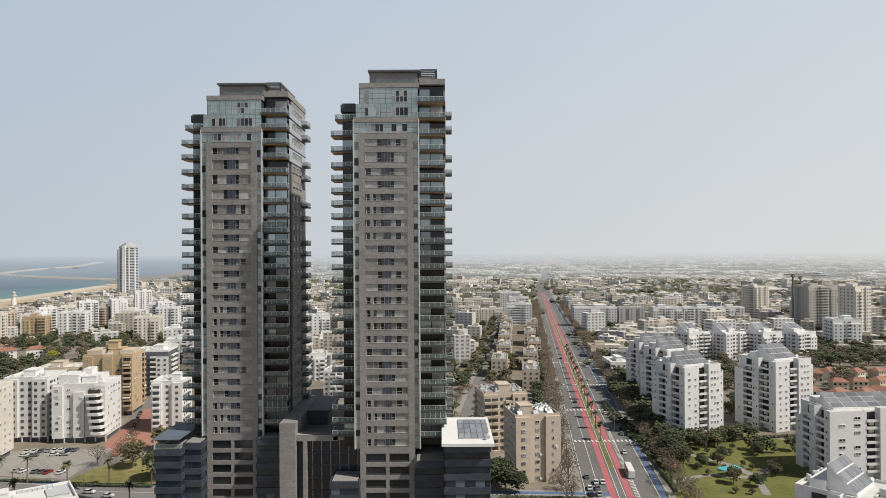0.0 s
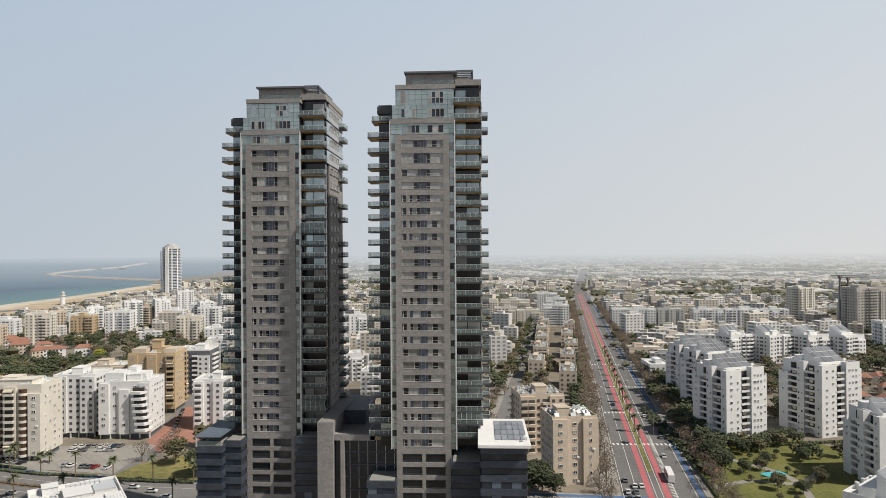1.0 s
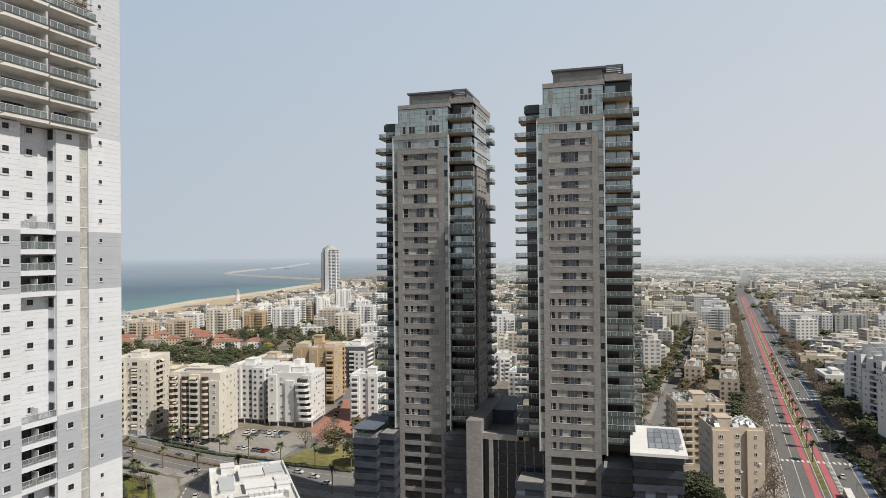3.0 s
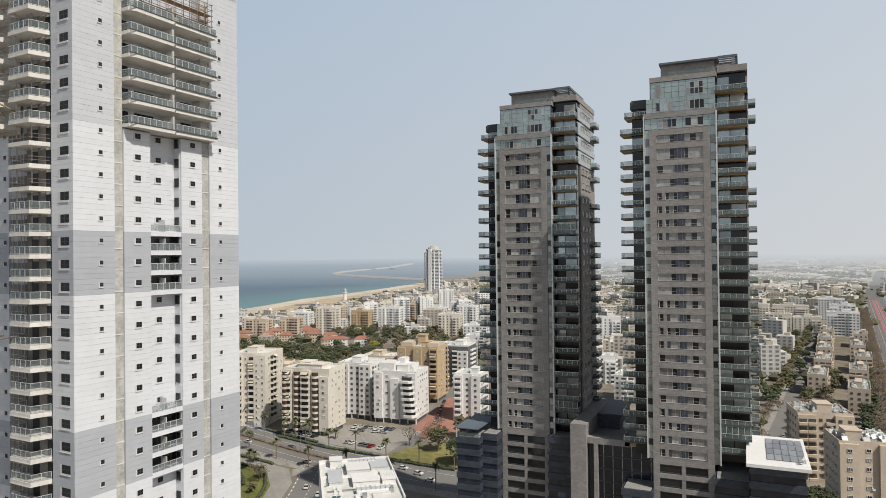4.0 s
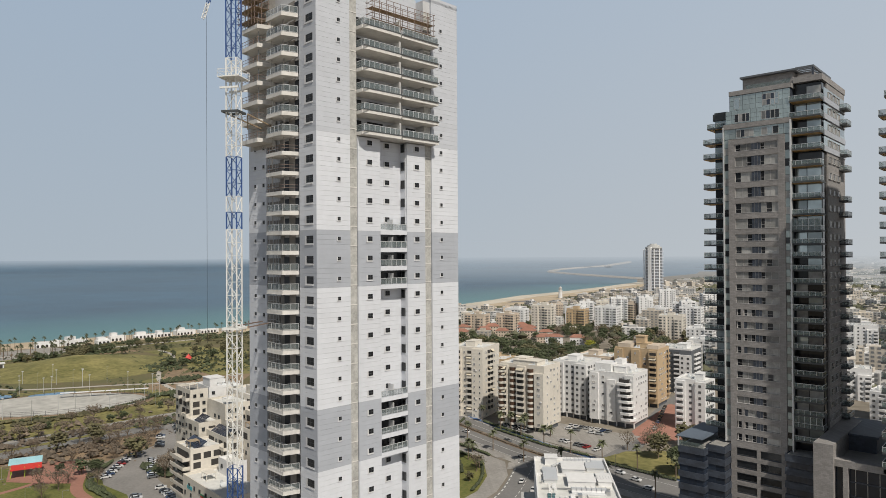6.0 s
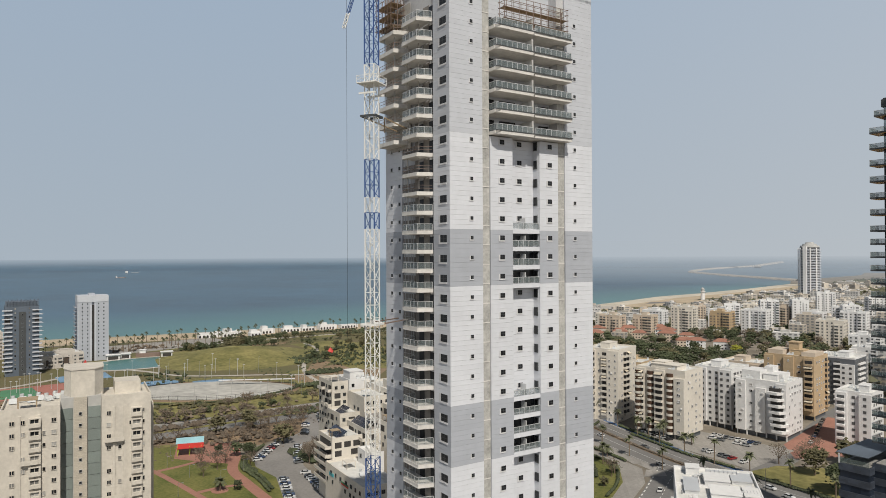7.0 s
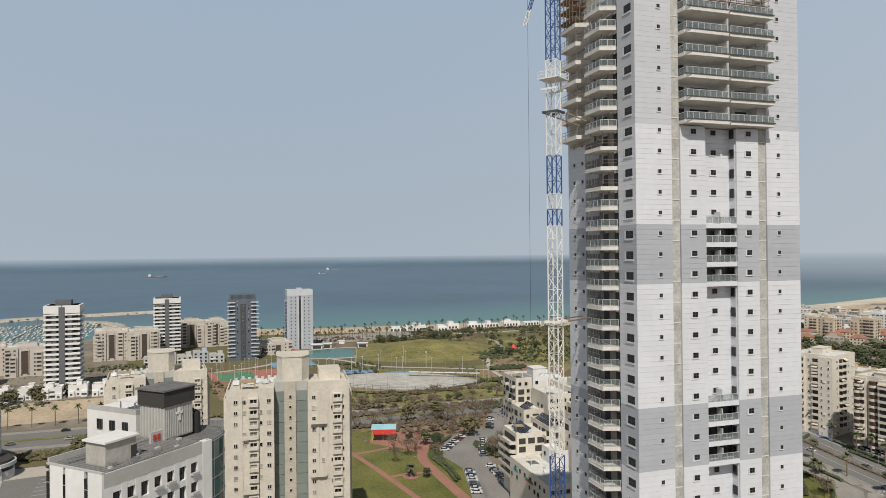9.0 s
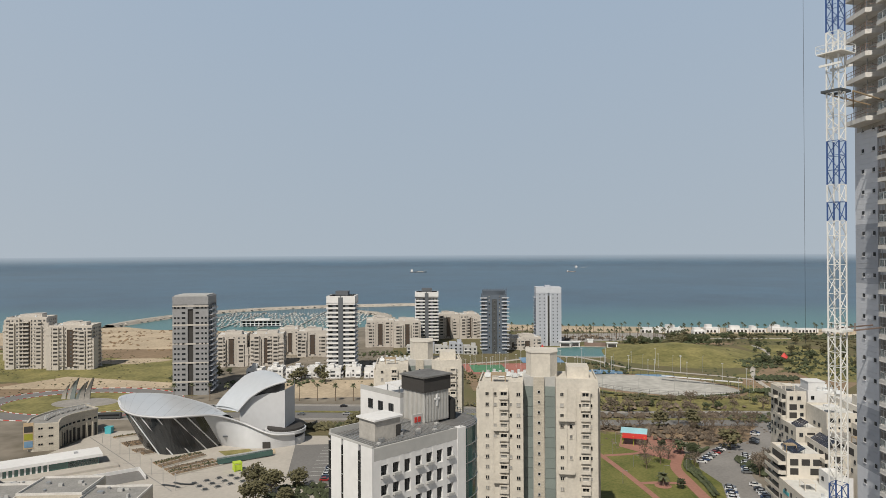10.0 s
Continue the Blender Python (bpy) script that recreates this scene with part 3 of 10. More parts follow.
sheet("ground_earth", [(-372, 20), (-372, 180), (-350, 190), (-318, 128), (-340, 80), (-346, 24)], 0.05, EARTH, "bare brown earth under the park trees", "field")
sheet("ground_lawn", [(-330, 55), (-318, 72), (-300, 84), (-262, 96), (-238, 92), (-225, 60), (-240, 40), (-300, 44)], 0.10, PARK_LAWN, "mown lawn of the small park", "lawn")
for k, (pts, w) in enumerate((([(-324, 62), (-304, 71), (-279, 75.7), (-258, 78.5), (-237, 81), (-220, 83)], 2.6), ([(-300, 108), (-281, 99.3), (-262, 98), (-246, 97.5), (-222, 97)], 4.4), ([(-262, 79), (-262.5, 86), (-261, 97)], 2.6), ([(-298, 74), (-300, 86), (-304, 98)], 2.6))):
    band("pavement_path", smooth(pts), w, 0.14 + 0.004 * k, PAVING_RED, "red paved park path", 0, "path")
sheet("pavement_square", [(-336, 92), (-330, 104), (-318, 115), (-300, 110), (-289, 102), (-298, 94), (-312, 84)], 0.13, PAVING_RED, "red paved square in the park", "path")
sheet("pavement_disc", ellipse(-259, 86.6, 3.2, 3.2), 0.165, PAVING_RED, "round red paved tree pit", "path")
sheet("ground_garden", [(84, 246), (92, 318), (150, 330), (175, 300), (148, 262), (120, 240)], 0.10, PARK_LAWN, "green garden below the white towers", "lawn")
for pts in ([(88, 262), (105, 270), (122, 268), (140, 285)], [(105, 300), (118, 284), (122, 268), (118, 248)]):
    band("pavement_path", smooth(pts), 3.0, 0.14, PAVING, "pale garden path", 0, "path")
sheet("ground_lawn", [(-150, 262), (-112, 262), (-100, 290), (-128, 300), (-146, 284)], 0.10, LAWN, "lawn beside the boulevard", "lawn")
sheet("pavement_corner", [(-228, 242), (-196, 240), (-178, 236), (-166, 222), (-158, 204), (-154, 180), (-176, 176), (-230, 196)], 0.07, PAVING, "paved corner round the junction garden", "pavement")
sheet("ground_lawn", [(-222, 234), (-201, 234), (-186, 231), (-172, 216), (-164, 200), (-162, 184), (-180, 184), (-222, 202)], 0.10, PARK_LAWN, "lawn with hedges at the junction", "lawn")
sheet("pavement_apron", [(-172, 246), (-150, 246), (-136, 236), (-130, 218), (-136, 200), (-142, 206), (-152, 226)], 0.072, PAVING_RED, "red paved apron beside the side road", "pavement")


sheet("ground_earth", [(-640, -330), (-700, -250), (-640, -215), (-585, -240), (-590, -320)], 0.03, EARTH, "bare brown earth beside the marina", "field")
sheet("ground_earth", [(-500, -270), (-470, -170), (-455, -180), (-455, -300)], 0.03, SAND, "sandy verge of the traffic circle", "field")
sheet("ground_earth", [(-345, 108), (-352, 150), (-362, 220), (-340, 230), (-322, 160), (-310, 120)], 0.03, EARTH, "bare brown earth under the trees", "field")
sheet("ground_earth", [(-425, 196), (-470, 210), (-500, 260), (-470, 300), (-420, 250)], 0.03, EARTH, "bare brown slope in the park", "field")
sheet("ground_lawn", [(-428, 30), (-428, 230), (-380, 230), (-380, 30)], 0.03, LAWN, "grass strip along the shore road", "lawn")
sheet("ground_earth", [(-530, 262), (-512, 264), (-492, 246), (-470, 250), (-440, 240), (-450, 226), (-490, 232), (-514, 248)], 0.045, EARTH, "worn brown track up the park slope", "field")
sheet("ground_lawn", [(-640, 285), (-560, 285), (-520, 268), (-470, 262), (-450, 300), (-520, 360), (-640, 340)], 0.04, LAWN, "grass on the park slope", "lawn")
sheet("ground_promenade", [(-735, 60), (-745, 240), (-690, 250), (-660, 60)], 0.05, PAVING, "paved promenade behind the beach", "pavement")
sheet("ground_court", [(-500, 20), (-500, 92), (-440, 88), (-440, 24)], 0.05, EARTH, "bare earth by the ball courts", "field")
sheet("ground_rink_bank", ellipse(-458, 147, 66, 46, 58), 0.12, LAWN, "grass bank round the rink", "lawn")
sheet("ground_rink_edge", ellipse(-454, 146, 58, 36, 58), 0.16, EARTH, "bare brown earth rim of the rink", "field")
sheet("ground_rink", ellipse(-455, 146, 54, 31, 58), 0.2, SKATE, "worn pale concrete skating rink", "rink")
sheet("ground_court", [(-545, 20), (-545, 88), (-500, 92), (-500, 24)], 0.14, COURT_RED, "red running track area", "sports ground")
sheet("ground_court", [(-540, 26), (-540, 52), (-506, 54), (-506, 28)], 0.2, COURT_GREEN, "green ball court", "sports ground")
sheet("ground_court", ellipse(-488, 158, 14, 5, 70), 0.17, COURT_BLUE, "long blue play surface behind the rink", "playground")
sheet("ground_court", ellipse(-502, 122, 12, 17), 0.16, COURT_BLUE, "blue play surface", "playground")
sheet("ground_court", [(-575, 70), (-575, 104), (-548, 104), (-548, 70)], 0.16, COURT_BLUE, "blue ball court", "sports ground")
sheet("pavement_rim", ellipse(-606, 138, 34, 54, 0), 0.16, PAVING_LT, "pale paved rim of the lagoon", "pavement")
sheet("water_lagoon", ellipse(-606, 138, 29, 48, 0), 0.2, SEA, "small park lagoon", "pond")
sheet("pavement_plaza", [(-345, -170), (-225, -185), (-225, -35), (-300, -40), (-350, -60), (-350, -120)], 0.09, PAVING_LT, "pale paved plaza before the arts centre", "plaza")
# traffic circle
sheet("road_circle", ellipse(-412, -215, 44, 60), 0.088, ASPHALT_OLD, "asphalt traffic circle", "road")
sheet("ground_circle", ellipse(-412, -215, 30, 44), 0.12, LAWN, "grassed island of the traffic circle", "lawn")
sheet("pavement_circle", ellipse(-412, -212, 13, 19), 0.2, PAVING, "stone disc under the sail sculpture", "plaza")

# worn patches, paths and tracks on the open land
patch_rng = random.Random(31)
for poly, mats_, n, size in (([(-640, -470), (-430, -175)], (SCRUB, EARTH, SCRUB, SAND, PARK_LAWN), 24, 24), ([(-700, -330), (-640, -120)], (EARTH, LAWN), 8, 18), ([(-690, 180), (-440, 420)], (LAWN, EARTH, LAWN), 24, 18), ([(-380, 20), (-320, 120)], (LAWN, EARTH), 6, 12), ([(-700, 60), (-560, 190)], (PAVING, LAWN), 7, 14)):
    (xa, ya), (xb, yb) = poly
    for k in range(n):
        cx, cy, r = patch_rng.uniform(xa, xb), patch_rng.uniform(ya, yb), size * patch_rng.uniform(0.5, 1.3)
        if (cx + 590) ** 2 + (cy - 212) ** 2 < 85 ** 2:
            continue
        pts = []
        for j in range(18):
            a = 2 * math.pi * j / 18
            q = r * (0.75 + 0.5 * noise.noise((cx * 0.1 + math.cos(a), cy * 0.1 + math.sin(a), 2.0)))
            pts.append((cx + 0.7 * q * math.cos(a), cy + 1.6 * q * math.sin(a)))
        m = patch_rng.choice(mats_)
        sheet("ground_patch", pts, 0.0183 + 0.00037 * k, m, "uneven patch of " + m.name + " in the open land", "ground")
for pts, w in (([(-660, 60), (-610, 100), (-560, 130), (-520, 150), (-480, 210), (-440, 250)], 4), ([(-640, 300), (-590, 290), (-530, 250), (-480, 226), (-430, 215)], 3.5), ([(-520, -40), (-540, 10), (-560, 60), (-600, 110)], 5), ([(-720, 60), (-700, 200), (-690, 350), (-680, 480)], 6), ([(-470, 60), (-480, 90), (-500, 100), (-540, 105)], 4)):
    band("pavement_path", smooth(pts), w, 0.055, PAVING_LT, "pale park path", 0, "path")

sheet("ground_play", [(88, 281), (95, 278), (98, 286), (91, 290)], 0.15, ORANGE, "orange play surface in the garden", "playground")

# small traffic islands where the side road meets the boulevard
for pts in ([(-176, 236), (-171, 228), (-166, 236), (-170, 240)], [(-196, 242), (-184, 238), (-182, 241), (-194, 246)], [(-158, 238), (-152, 232), (-149, 239)]):
    sheet("road_island", pts, 0.2, PAVING, "small paved traffic island", "median", 0.12)


# weeds and stones over the open ground
def weeds(poly, n, m, label, low, high):
    g = random.Random(n + int(abs(poly[0][0])))
    s = Shape()
    xs, ys = [p[0] for p in poly], [p[1] for p in poly]
    for _ in range(n):
        x, y = g.uniform(min(xs), max(xs)), g.uniform(min(ys), max(ys))
        if noise.noise((x * 0.03, y * 0.03, 5.0)) + g.uniform(-0.4, 0.4) < 0:
            continue
        inside = False
        for (x0, y0), (x1, y1) in zip(poly, poly[1:] + poly[:1]):
            if (y0 > y) != (y1 > y) and x < (x1 - x0) * (y - y0) / (y1 - y0) + x0:
                inside = not inside
        if inside:
            r = g.uniform(low, high)
            s.blob((x, y, r * 0.2), r, 0, 0.5, g)
    tagged(new("weed_mass", s.mesh("weed_mass", m)), label, "weeds", "", "stuff")


weeds([(-640, -480), (-400, -480), (-430, -280), (-460, -150), (-640, -120)], 2600, LEAF_OLIVE, "dry weeds over the open lot", 0.3, 1.0)
weeds([(-800, -400), (-640, -420), (-620, -200), (-780, -210)], 700, EARTH, "clods and heaps on the sandy lot", 0.5, 2.2)
weeds([(-700, 180), (-440, 200), (-430, 420), (-690, 420)], 2200, LEAF, "low bushes over the park slope", 0.4, 1.3)
weeds([(-600, -140), (-470, -110), (-440, 20), (-600, 20)], 900, LEAF_OLIVE, "weeds between the shore blocks", 0.3, 1.1)
weeds([(-380, 30), (-320, 30), (-300, 130), (-360, 190)], 900, LEAF_DRY, "dry undergrowth below the park trees", 0.3, 0.9)
weeds([(-560, 10), (-430, 20), (-420, 90), (-560, 110)], 700, LEAF_OLIVE, "weeds round the ball courts", 0.3, 0.9)

# ---- twin residential towers ----
def window_mesh(w, h, frame_mat, glass, mull=1, name="window", deep=0.12):
    """A framed window standing in front of its wall plane (y = 0 is the wall)."""
    s = Shape()
    t = 0.09
    s.box(-w / 2, w / 2, -deep * 0.5, 0.02, 0, h, 1)
    s.box(-w / 2, w / 2, -deep, 0, 0, t).box(-w / 2, w / 2, -deep, 0, h - t, h)
    for k in range(mull + 2):
        x = -w / 2 + t / 2 + (w - t) * k / (mull + 1)
        s.box(x - t / 2, x + t / 2, -deep, 0, t, h - t)
    return s.mesh(name, frame_mat, glass)


def ribbon_window(w, h, panes, name="window"):
    """A wide opening with a pale reveal; panes: share of the width and which glass (1 pale, 2 dark, 3 stone)."""
    s = Shape()
    t = 0.1
    s.box(-w / 2, w / 2, -0.3, 0, 0, t).box(-w / 2, w / 2, -0.26, 0, h - 0.06, h)
    s.box(-w / 2, -w / 2 + t, -0.26, 0, t, h - 0.06).box(w / 2 - t, w / 2, -0.26, 0, t, h - 0.06)
    x = -w / 2 + t
    for share, mi in panes:
        x1 = x + share * (w - 2 * t)
        if mi == 3:
            s.box(x, x1, -0.3, 0.02, t, h - 0.06, 3)
        elif mi == 2:
            s.box(x, x1, -0.08, 0.02, t, h - 0.06, 2)
            s.box(x, x + 0.06, -0.12, 0, t, h - 0.06).box(x1 - 0.06, x1, -0.12, 0, t, h - 0.06)
            s.box(x + 0.06, x1 - 0.06, -0.12, 0, h * 0.36, h * 0.36 + 0.06)
        else:
            s.box(x, x1, -0.1, 0.02, t, h - 0.06, 1)
            s.box(x1 - 0.05, x1, -0.14, 0, t, h - 0.06)
        x = x1
    return s.mesh(name, FRAME_GR, GLASS_MID, GLASS_DK, STONE_DK)


RIBBON = {}
for hh in (1.83, 2.65):
    RIBBON[hh] = {
        "a": ribbon_window(5.0, hh, ((0.38, 1), (0.24, 1), (0.25, 2), (0.13, 3))),
        "b": ribbon_window(5.0, hh, ((0.13, 3), (0.2, 2), (0.3, 1), (0.37, 1))),
        "c": ribbon_window(5.0, hh, ((0.3, 2), (0.3, 1), (0.27, 1), (0.13, 3))),
        "d": ribbon_window(5.0, hh, ((0.13, 3), (0.27, 1), (0.3, 2), (0.3, 1))),
        "e": ribbon_window(3.0, hh, ((0.3, 2), (0.35, 1), (0.35, 2))),
        "f": ribbon_window(1.1, hh, ((1.0, 2),)),
        "g": ribbon_window(3.0, hh, ((0.26, 3), (0.34, 1), (0.4, 1)))}
W_TWIN = {3.4: ribbon_window(3.4, 1.75, ((0.34, 1), (0.32, 2), (0.34, 1)))}
W_OFFICE = window_mesh(5.1, 1.75, SLAB_DK, GLASS_DK, 0)


def balcony_meshes(w, d, soffit):
    """Slab with a turned-up edge, its soffit and a glass railing; the wall is at y = 0 and the balcony stands out to -y."""
    slab = Shape().box(-w / 2, w / 2, -d, 0, -0.45, 0).mesh("slab", SLAB_DK)
    under = Shape().box(-w / 2 + 0.15, w / 2 - 0.15, -d + 0.15, -0.02, -0.52, -0.455).mesh("soffit", SOFFIT) if soffit else None
    r = Shape()
    for x0, x1, y0, y1 in ((-w / 2, w / 2, -d, -d + 0.03), (-w / 2, -w / 2 + 0.03, -d, 0), (w / 2 - 0.03, w / 2, -d, 0)):
        r.box(x0 + 0.01, x1 - 0.01, y0 + 0.01, y1 - 0.01, 0.04, 1.05)
    top = Shape().box(-w / 2 - 0.03, w / 2 + 0.03, -d - 0.03, -d + 0.05, 1.05, 1.13)
    top.box(-w / 2 - 0.03, -w / 2 + 0.05, -d + 0.05, 0, 1.05, 1.13).box(w / 2 - 0.05, w / 2 + 0.03, -d + 0.05, 0, 1.05, 1.13)
    n = max(2, round(w / 1.4))
    for k in range(n + 1):
        x = -w / 2 + 0.04 + (w - 0.08) * k / n
        top.box(x - 0.03, x + 0.03, -d - 0.02, -d + 0.04, 0.03, 1.05)
    return slab, under, r.mesh("railing", RAIL), top.mesh("handrail", STEEL_LT)


B_LEFT = {k: balcony_meshes(6.4, 5.4, k) for k in (0, 1)}
B_RIGHT = {k: balcony_meshes(7.2, 3.4, k) for k in (0, 1)}
B_SIDE = {k: balcony_meshes(5.0, 2.4, k) for k in (0, 1)}


def balcony(parent, meshes, at, turn=0.0):
    b = part("balcony", meshes[0], None, parent, at=at, turn=turn)
    if meshes[1] is not None:
        part("soffit", meshes[1], None, b)
    part("railing", meshes[2], None, b)
    part("handrail", meshes[3], None, b)
    return b


def twin_tower(x, y, turn, label, tall_from, rng):
    """Local: the stone front is at y = 0, from x = -7 to 7; +y goes back."""
    t = thing("apartment_tower", x, y, 0, turn, label, "tower", "twin towers")
    tall, std, top = 4.15, 3.33, 120.5
    levels = [top]
    while levels[-1] > 39.5:
        levels.append(levels[-1] - (tall if len(levels) <= tall_from else std))
    base = levels[-1]
    depth = 27.0
    # core and wings
    part("core", Shape().box(-8.2, 8.3, 0.62, depth, base, 124.0).box(-6.9, 8.3, 0.8, depth, 124.0, 132.3), STONE_DK, t)
    part("side_wing", Shape().box(-11.6, -8.2, 3.0, depth - 2, base, 126.5), GLASS_DK, t, "dark glass wing behind the balconies")
    part("side_wing", Shape().box(8.3, 14.9, 3.6, depth, base, 133.4), GLASS_DK, t, "dark glass wing behind the balconies")
    part("side_roof", Shape().box(-12.0, -7.9, 2.4, depth - 2, 126.5, 128.4).box(-11.4, -8.2, 5, depth - 4, 128.4, 129.0), SLAB_DK, t)
    # glass strips at both sides of the stone front
    for x0, x1 in ((-8.25, -7.05), (7.05, 8.3)):
        for i in range(len(levels) - 1):
            z0, z1 = levels[i + 1], levels[i]
            zm = z0 + (z1 - z0) * 0.45
            part("glass_panel", Shape().box(x0 + 0.04, x1 - 0.04, 0.35, 0.6, z0 + 0.04, zm - 0.04).box(x0 + 0.04, x1 - 0.04, 0.35, 0.6, zm + 0.04, z1 - 0.04, 1), (GLASS_MID if rng.random() < 0.7 else GLASS_DK, CURTAIN), t)
    part("corner_fin", Shape().box(8.3, 8.62, -0.15, 1.2, base, 124.0), STEEL_LT, t)
    part("corner_fin", Shape().box(-8.5, -8.25, -0.1, 1.2, base, 124.0), STEEL_LT, t)
    # stone front: piers, spandrels, windows
    part("front_wall", Shape().box(-6.7, 6.7, 0.45, 0.6, base, top), STONE_DK, t)
    for xa, xb in ((-7.05, -5.45), (5.45, 7.05)):
        part("pier", Shape().box(xa, xb, 0.0, 0.44, base, top), STONE, t)
    part("middle_pier", Shape().box(-0.38, 0.38, 0.1, 0.44, base, top), STONE_DK, t)
    sp = Shape().box(-5.45, 5.45, 0.03, 0.44, -0.75, 0.75).box(-5.45, 5.45, -0.02, 0.44, 0.75, 0.84, 1).mesh("spandrel", STONE, FRAME_GR)
    for i, z in enumerate(levels):
        part("spandrel", sp, None, t, at=(0, 0, z - (0.75 if i == 0 else 0)))
    for i in range(len(levels) - 1):
        z0 = levels[i + 1] + 0.75
        hh = 1.83 if levels[i] - levels[i + 1] < 3.6 else 2.65
        if i == 0:
            hh, z0 = 1.83, z0
        narrow = i > tall_from + 1 and (i // 4) % 2 == 1
        if narrow:
            part("window", RIBBON[hh]["f"], None, t, at=(-4.7, 0.44, z0))
            part("pier", Shape().box(-4.15, -3.5, 0.03, 0.44, z0, z0 + hh), STONE, t)
            part("window", RIBBON[hh]["g" if rng.random() < 0.5 else "e"], None, t, at=(-2.0, 0.44, z0))
        else:
            part("window", RIBBON[hh]["a" if rng.random() < 0.6 else "c"], None, t, at=(-2.9, 0.44, z0))
        part("window", RIBBON[hh]["b" if rng.random() < 0.6 else "d"], None, t, at=(2.9, 0.44, z0))
    # glass storeys above the stone frame
    def glass_storey(xa, xb, y0, z0, z1, n, rows=2):
        for k in range(n):
            a, b = xa + (xb - xa) * k / n, xa + (xb - xa) * (k + 1) / n
            for r in range(rows):
                c, d = z0 + (z1 - z0) * r / rows, z0 + (z1 - z0) * (r + 1) / rows
                part("glass_panel", Shape().box(a + 0.03, b - 0.03, y0, y0 + 0.25, c + 0.03, d - 0.03), CURTAIN, t)

    def glass_window(xa, xb, y0, z0, z1, cols, rows):
        """Opening lights with slim pale frames in the curtain wall, some with blinds down."""
        for k in range(cols):
            for r in range(rows):
                a, b = xa + (xb - xa) * k / cols, xa + (xb - xa) * (k + 1) / cols
                c, d = z0 + (z1 - z0) * r / rows, z0 + (z1 - z0) * (r + 1) / rows
                w = part("window", Shape().box(a, b, y0 - 0.05, y0 - 0.01, c, c + 0.07).box(a, b, y0 - 0.05, y0 - 0.01, d - 0.07, d).box(a, a + 0.07, y0 - 0.05, y0 - 0.01, c + 0.07, d - 0.07).box(b - 0.07, b, y0 - 0.05, y0 - 0.01, c + 0.07, d - 0.07), FRAME_GR, t)
                part("pane", Shape().box(a + 0.07, b - 0.07, y0 - 0.03, y0 - 0.012, c + 0.07, d - 0.07), rng.choice((GLASS_DK, NAVY, COATED, GLASS_MID)), w)
    glass_window(-5.0, -0.6, 0.33, 120.9, 122.9, 4, 1)
    glass_window(1.4, 5.6, 0.33, 120.9, 122.9, 3, 1)
    glass_window(-5.4, -1.6, 0.4, 125.0, 127.2, 4, 1)
    glass_window(1.4, 5.8, 0.4, 125.0, 127.2, 4, 1)
    glass_window(1.6, 5.6, 0.5, 128.6, 131.6, 4, 2)
    glass_window(-5.6, -4.2, 0.5, 128.6, 131.6, 1, 1)
    glass_storey(-8.2, 8.3, 0.33, 120.6, 123.3, 11, 2)
    part("band", Shape().box(-8.45, 8.5, 0.0, 1.0, 123.3, 124.6), STONE, t)
    glass_storey(-7.8, 8.3, 0.4, 124.7, 128.2, 10, 3)
    glass_storey(-6.7, 8.3, 0.5, 128.2, 132.2, 9, 3)
    part("band", Shape().box(-6.9, 8.6, 0.3, depth - 2, 132.3, 133.5), STONE, t)
    part("band", Shape().box(8.65, 15.4, 2.2, depth, 133.5, 135.0).box(8.3, 15.2, 3.0, depth, 135.0, 135.15), STONE, t)
    # penthouse and roof frame
    part("penthouse", Shape().box(-4.6, 8.0, 4.5, 20, 133.5, 137.2).box(8.0, 12.0, 7.5, 20, 135.1, 137.2), STONE, t)
    part("roof_rail", Shape().box(-2.5, 8.3, 0.6, 0.68, 133.5, 134.6), RAIL, t)
    roof = Shape().box(-4.9, 9.0, 3.0, 21, 137.2, 137.65).box(9.0, 13.3, 3.0, 3.5, 137.2, 137.75).box(12.8, 13.3, 3.5, 21, 137.2, 137.75).box(9.0, 12.8, 20.5, 21, 137.2, 137.75)
    for k in range(8):
        roof.box(9.0, 12.8, 5.4 + 1.9 * k, 5.6 + 1.9 * k, 137.3, 137.65)
    part("roof_frame", roof, PLASTER_D, t)
    for px, py in ((12.8, 3.1), (12.8, 20.4)):
        part("column", Shape().box(px, px + 0.45, py, py + 0.45, 133.6, 137.2), STONE_DK, t)
    clutter = Shape()
    for k in range(5):
        clutter.box(-3 + 2.2 * k, -2 + 2.2 * k, 8, 9.5, 137.65, 137.65 + rng.uniform(0.3, 1.1))
    part("roof_unit", clutter, METAL, t)
    part("antenna", Shape().bar((1, 10, 137.1), (1, 10, 139.4), 0.05), METAL, t)
    # balconies, storey by storey
    floors = [128.8, 124.6, 120.4] + levels[1:-1]
    for i, z in enumerate(floors):
        wood = 1 if z > 96 else 0
        if i > 2 and rng.random() < 0.06:
            enc = Shape()
            for k in range(6):
                enc.box(8.35 + 1.33 * k, 8.43 + 1.33 * k, 0.28, 0.36, z + 1.1, z + 2.9)
            part("glass_enclosure", enc.box(8.4, 15.0, 0.3, 0.34, z + 1.15, z + 2.85, 1).box(8.35, 15.1, 0.28, 0.36, z + 2.85, z + 2.92), (STEEL_LT, RAIL), t)
        if i > 0:
            balcony(t, B_LEFT[wood], (-11.3 + (1.1 if i == 1 else 0), 7.2, z), 0)
        balcony(t, B_RIGHT[wood], (11.7, 3.6, z))
        if i % 3 != 2 or z < 90:
            balcony(t, B_SIDE[0], (14.9, depth - 5.0, z), 90)
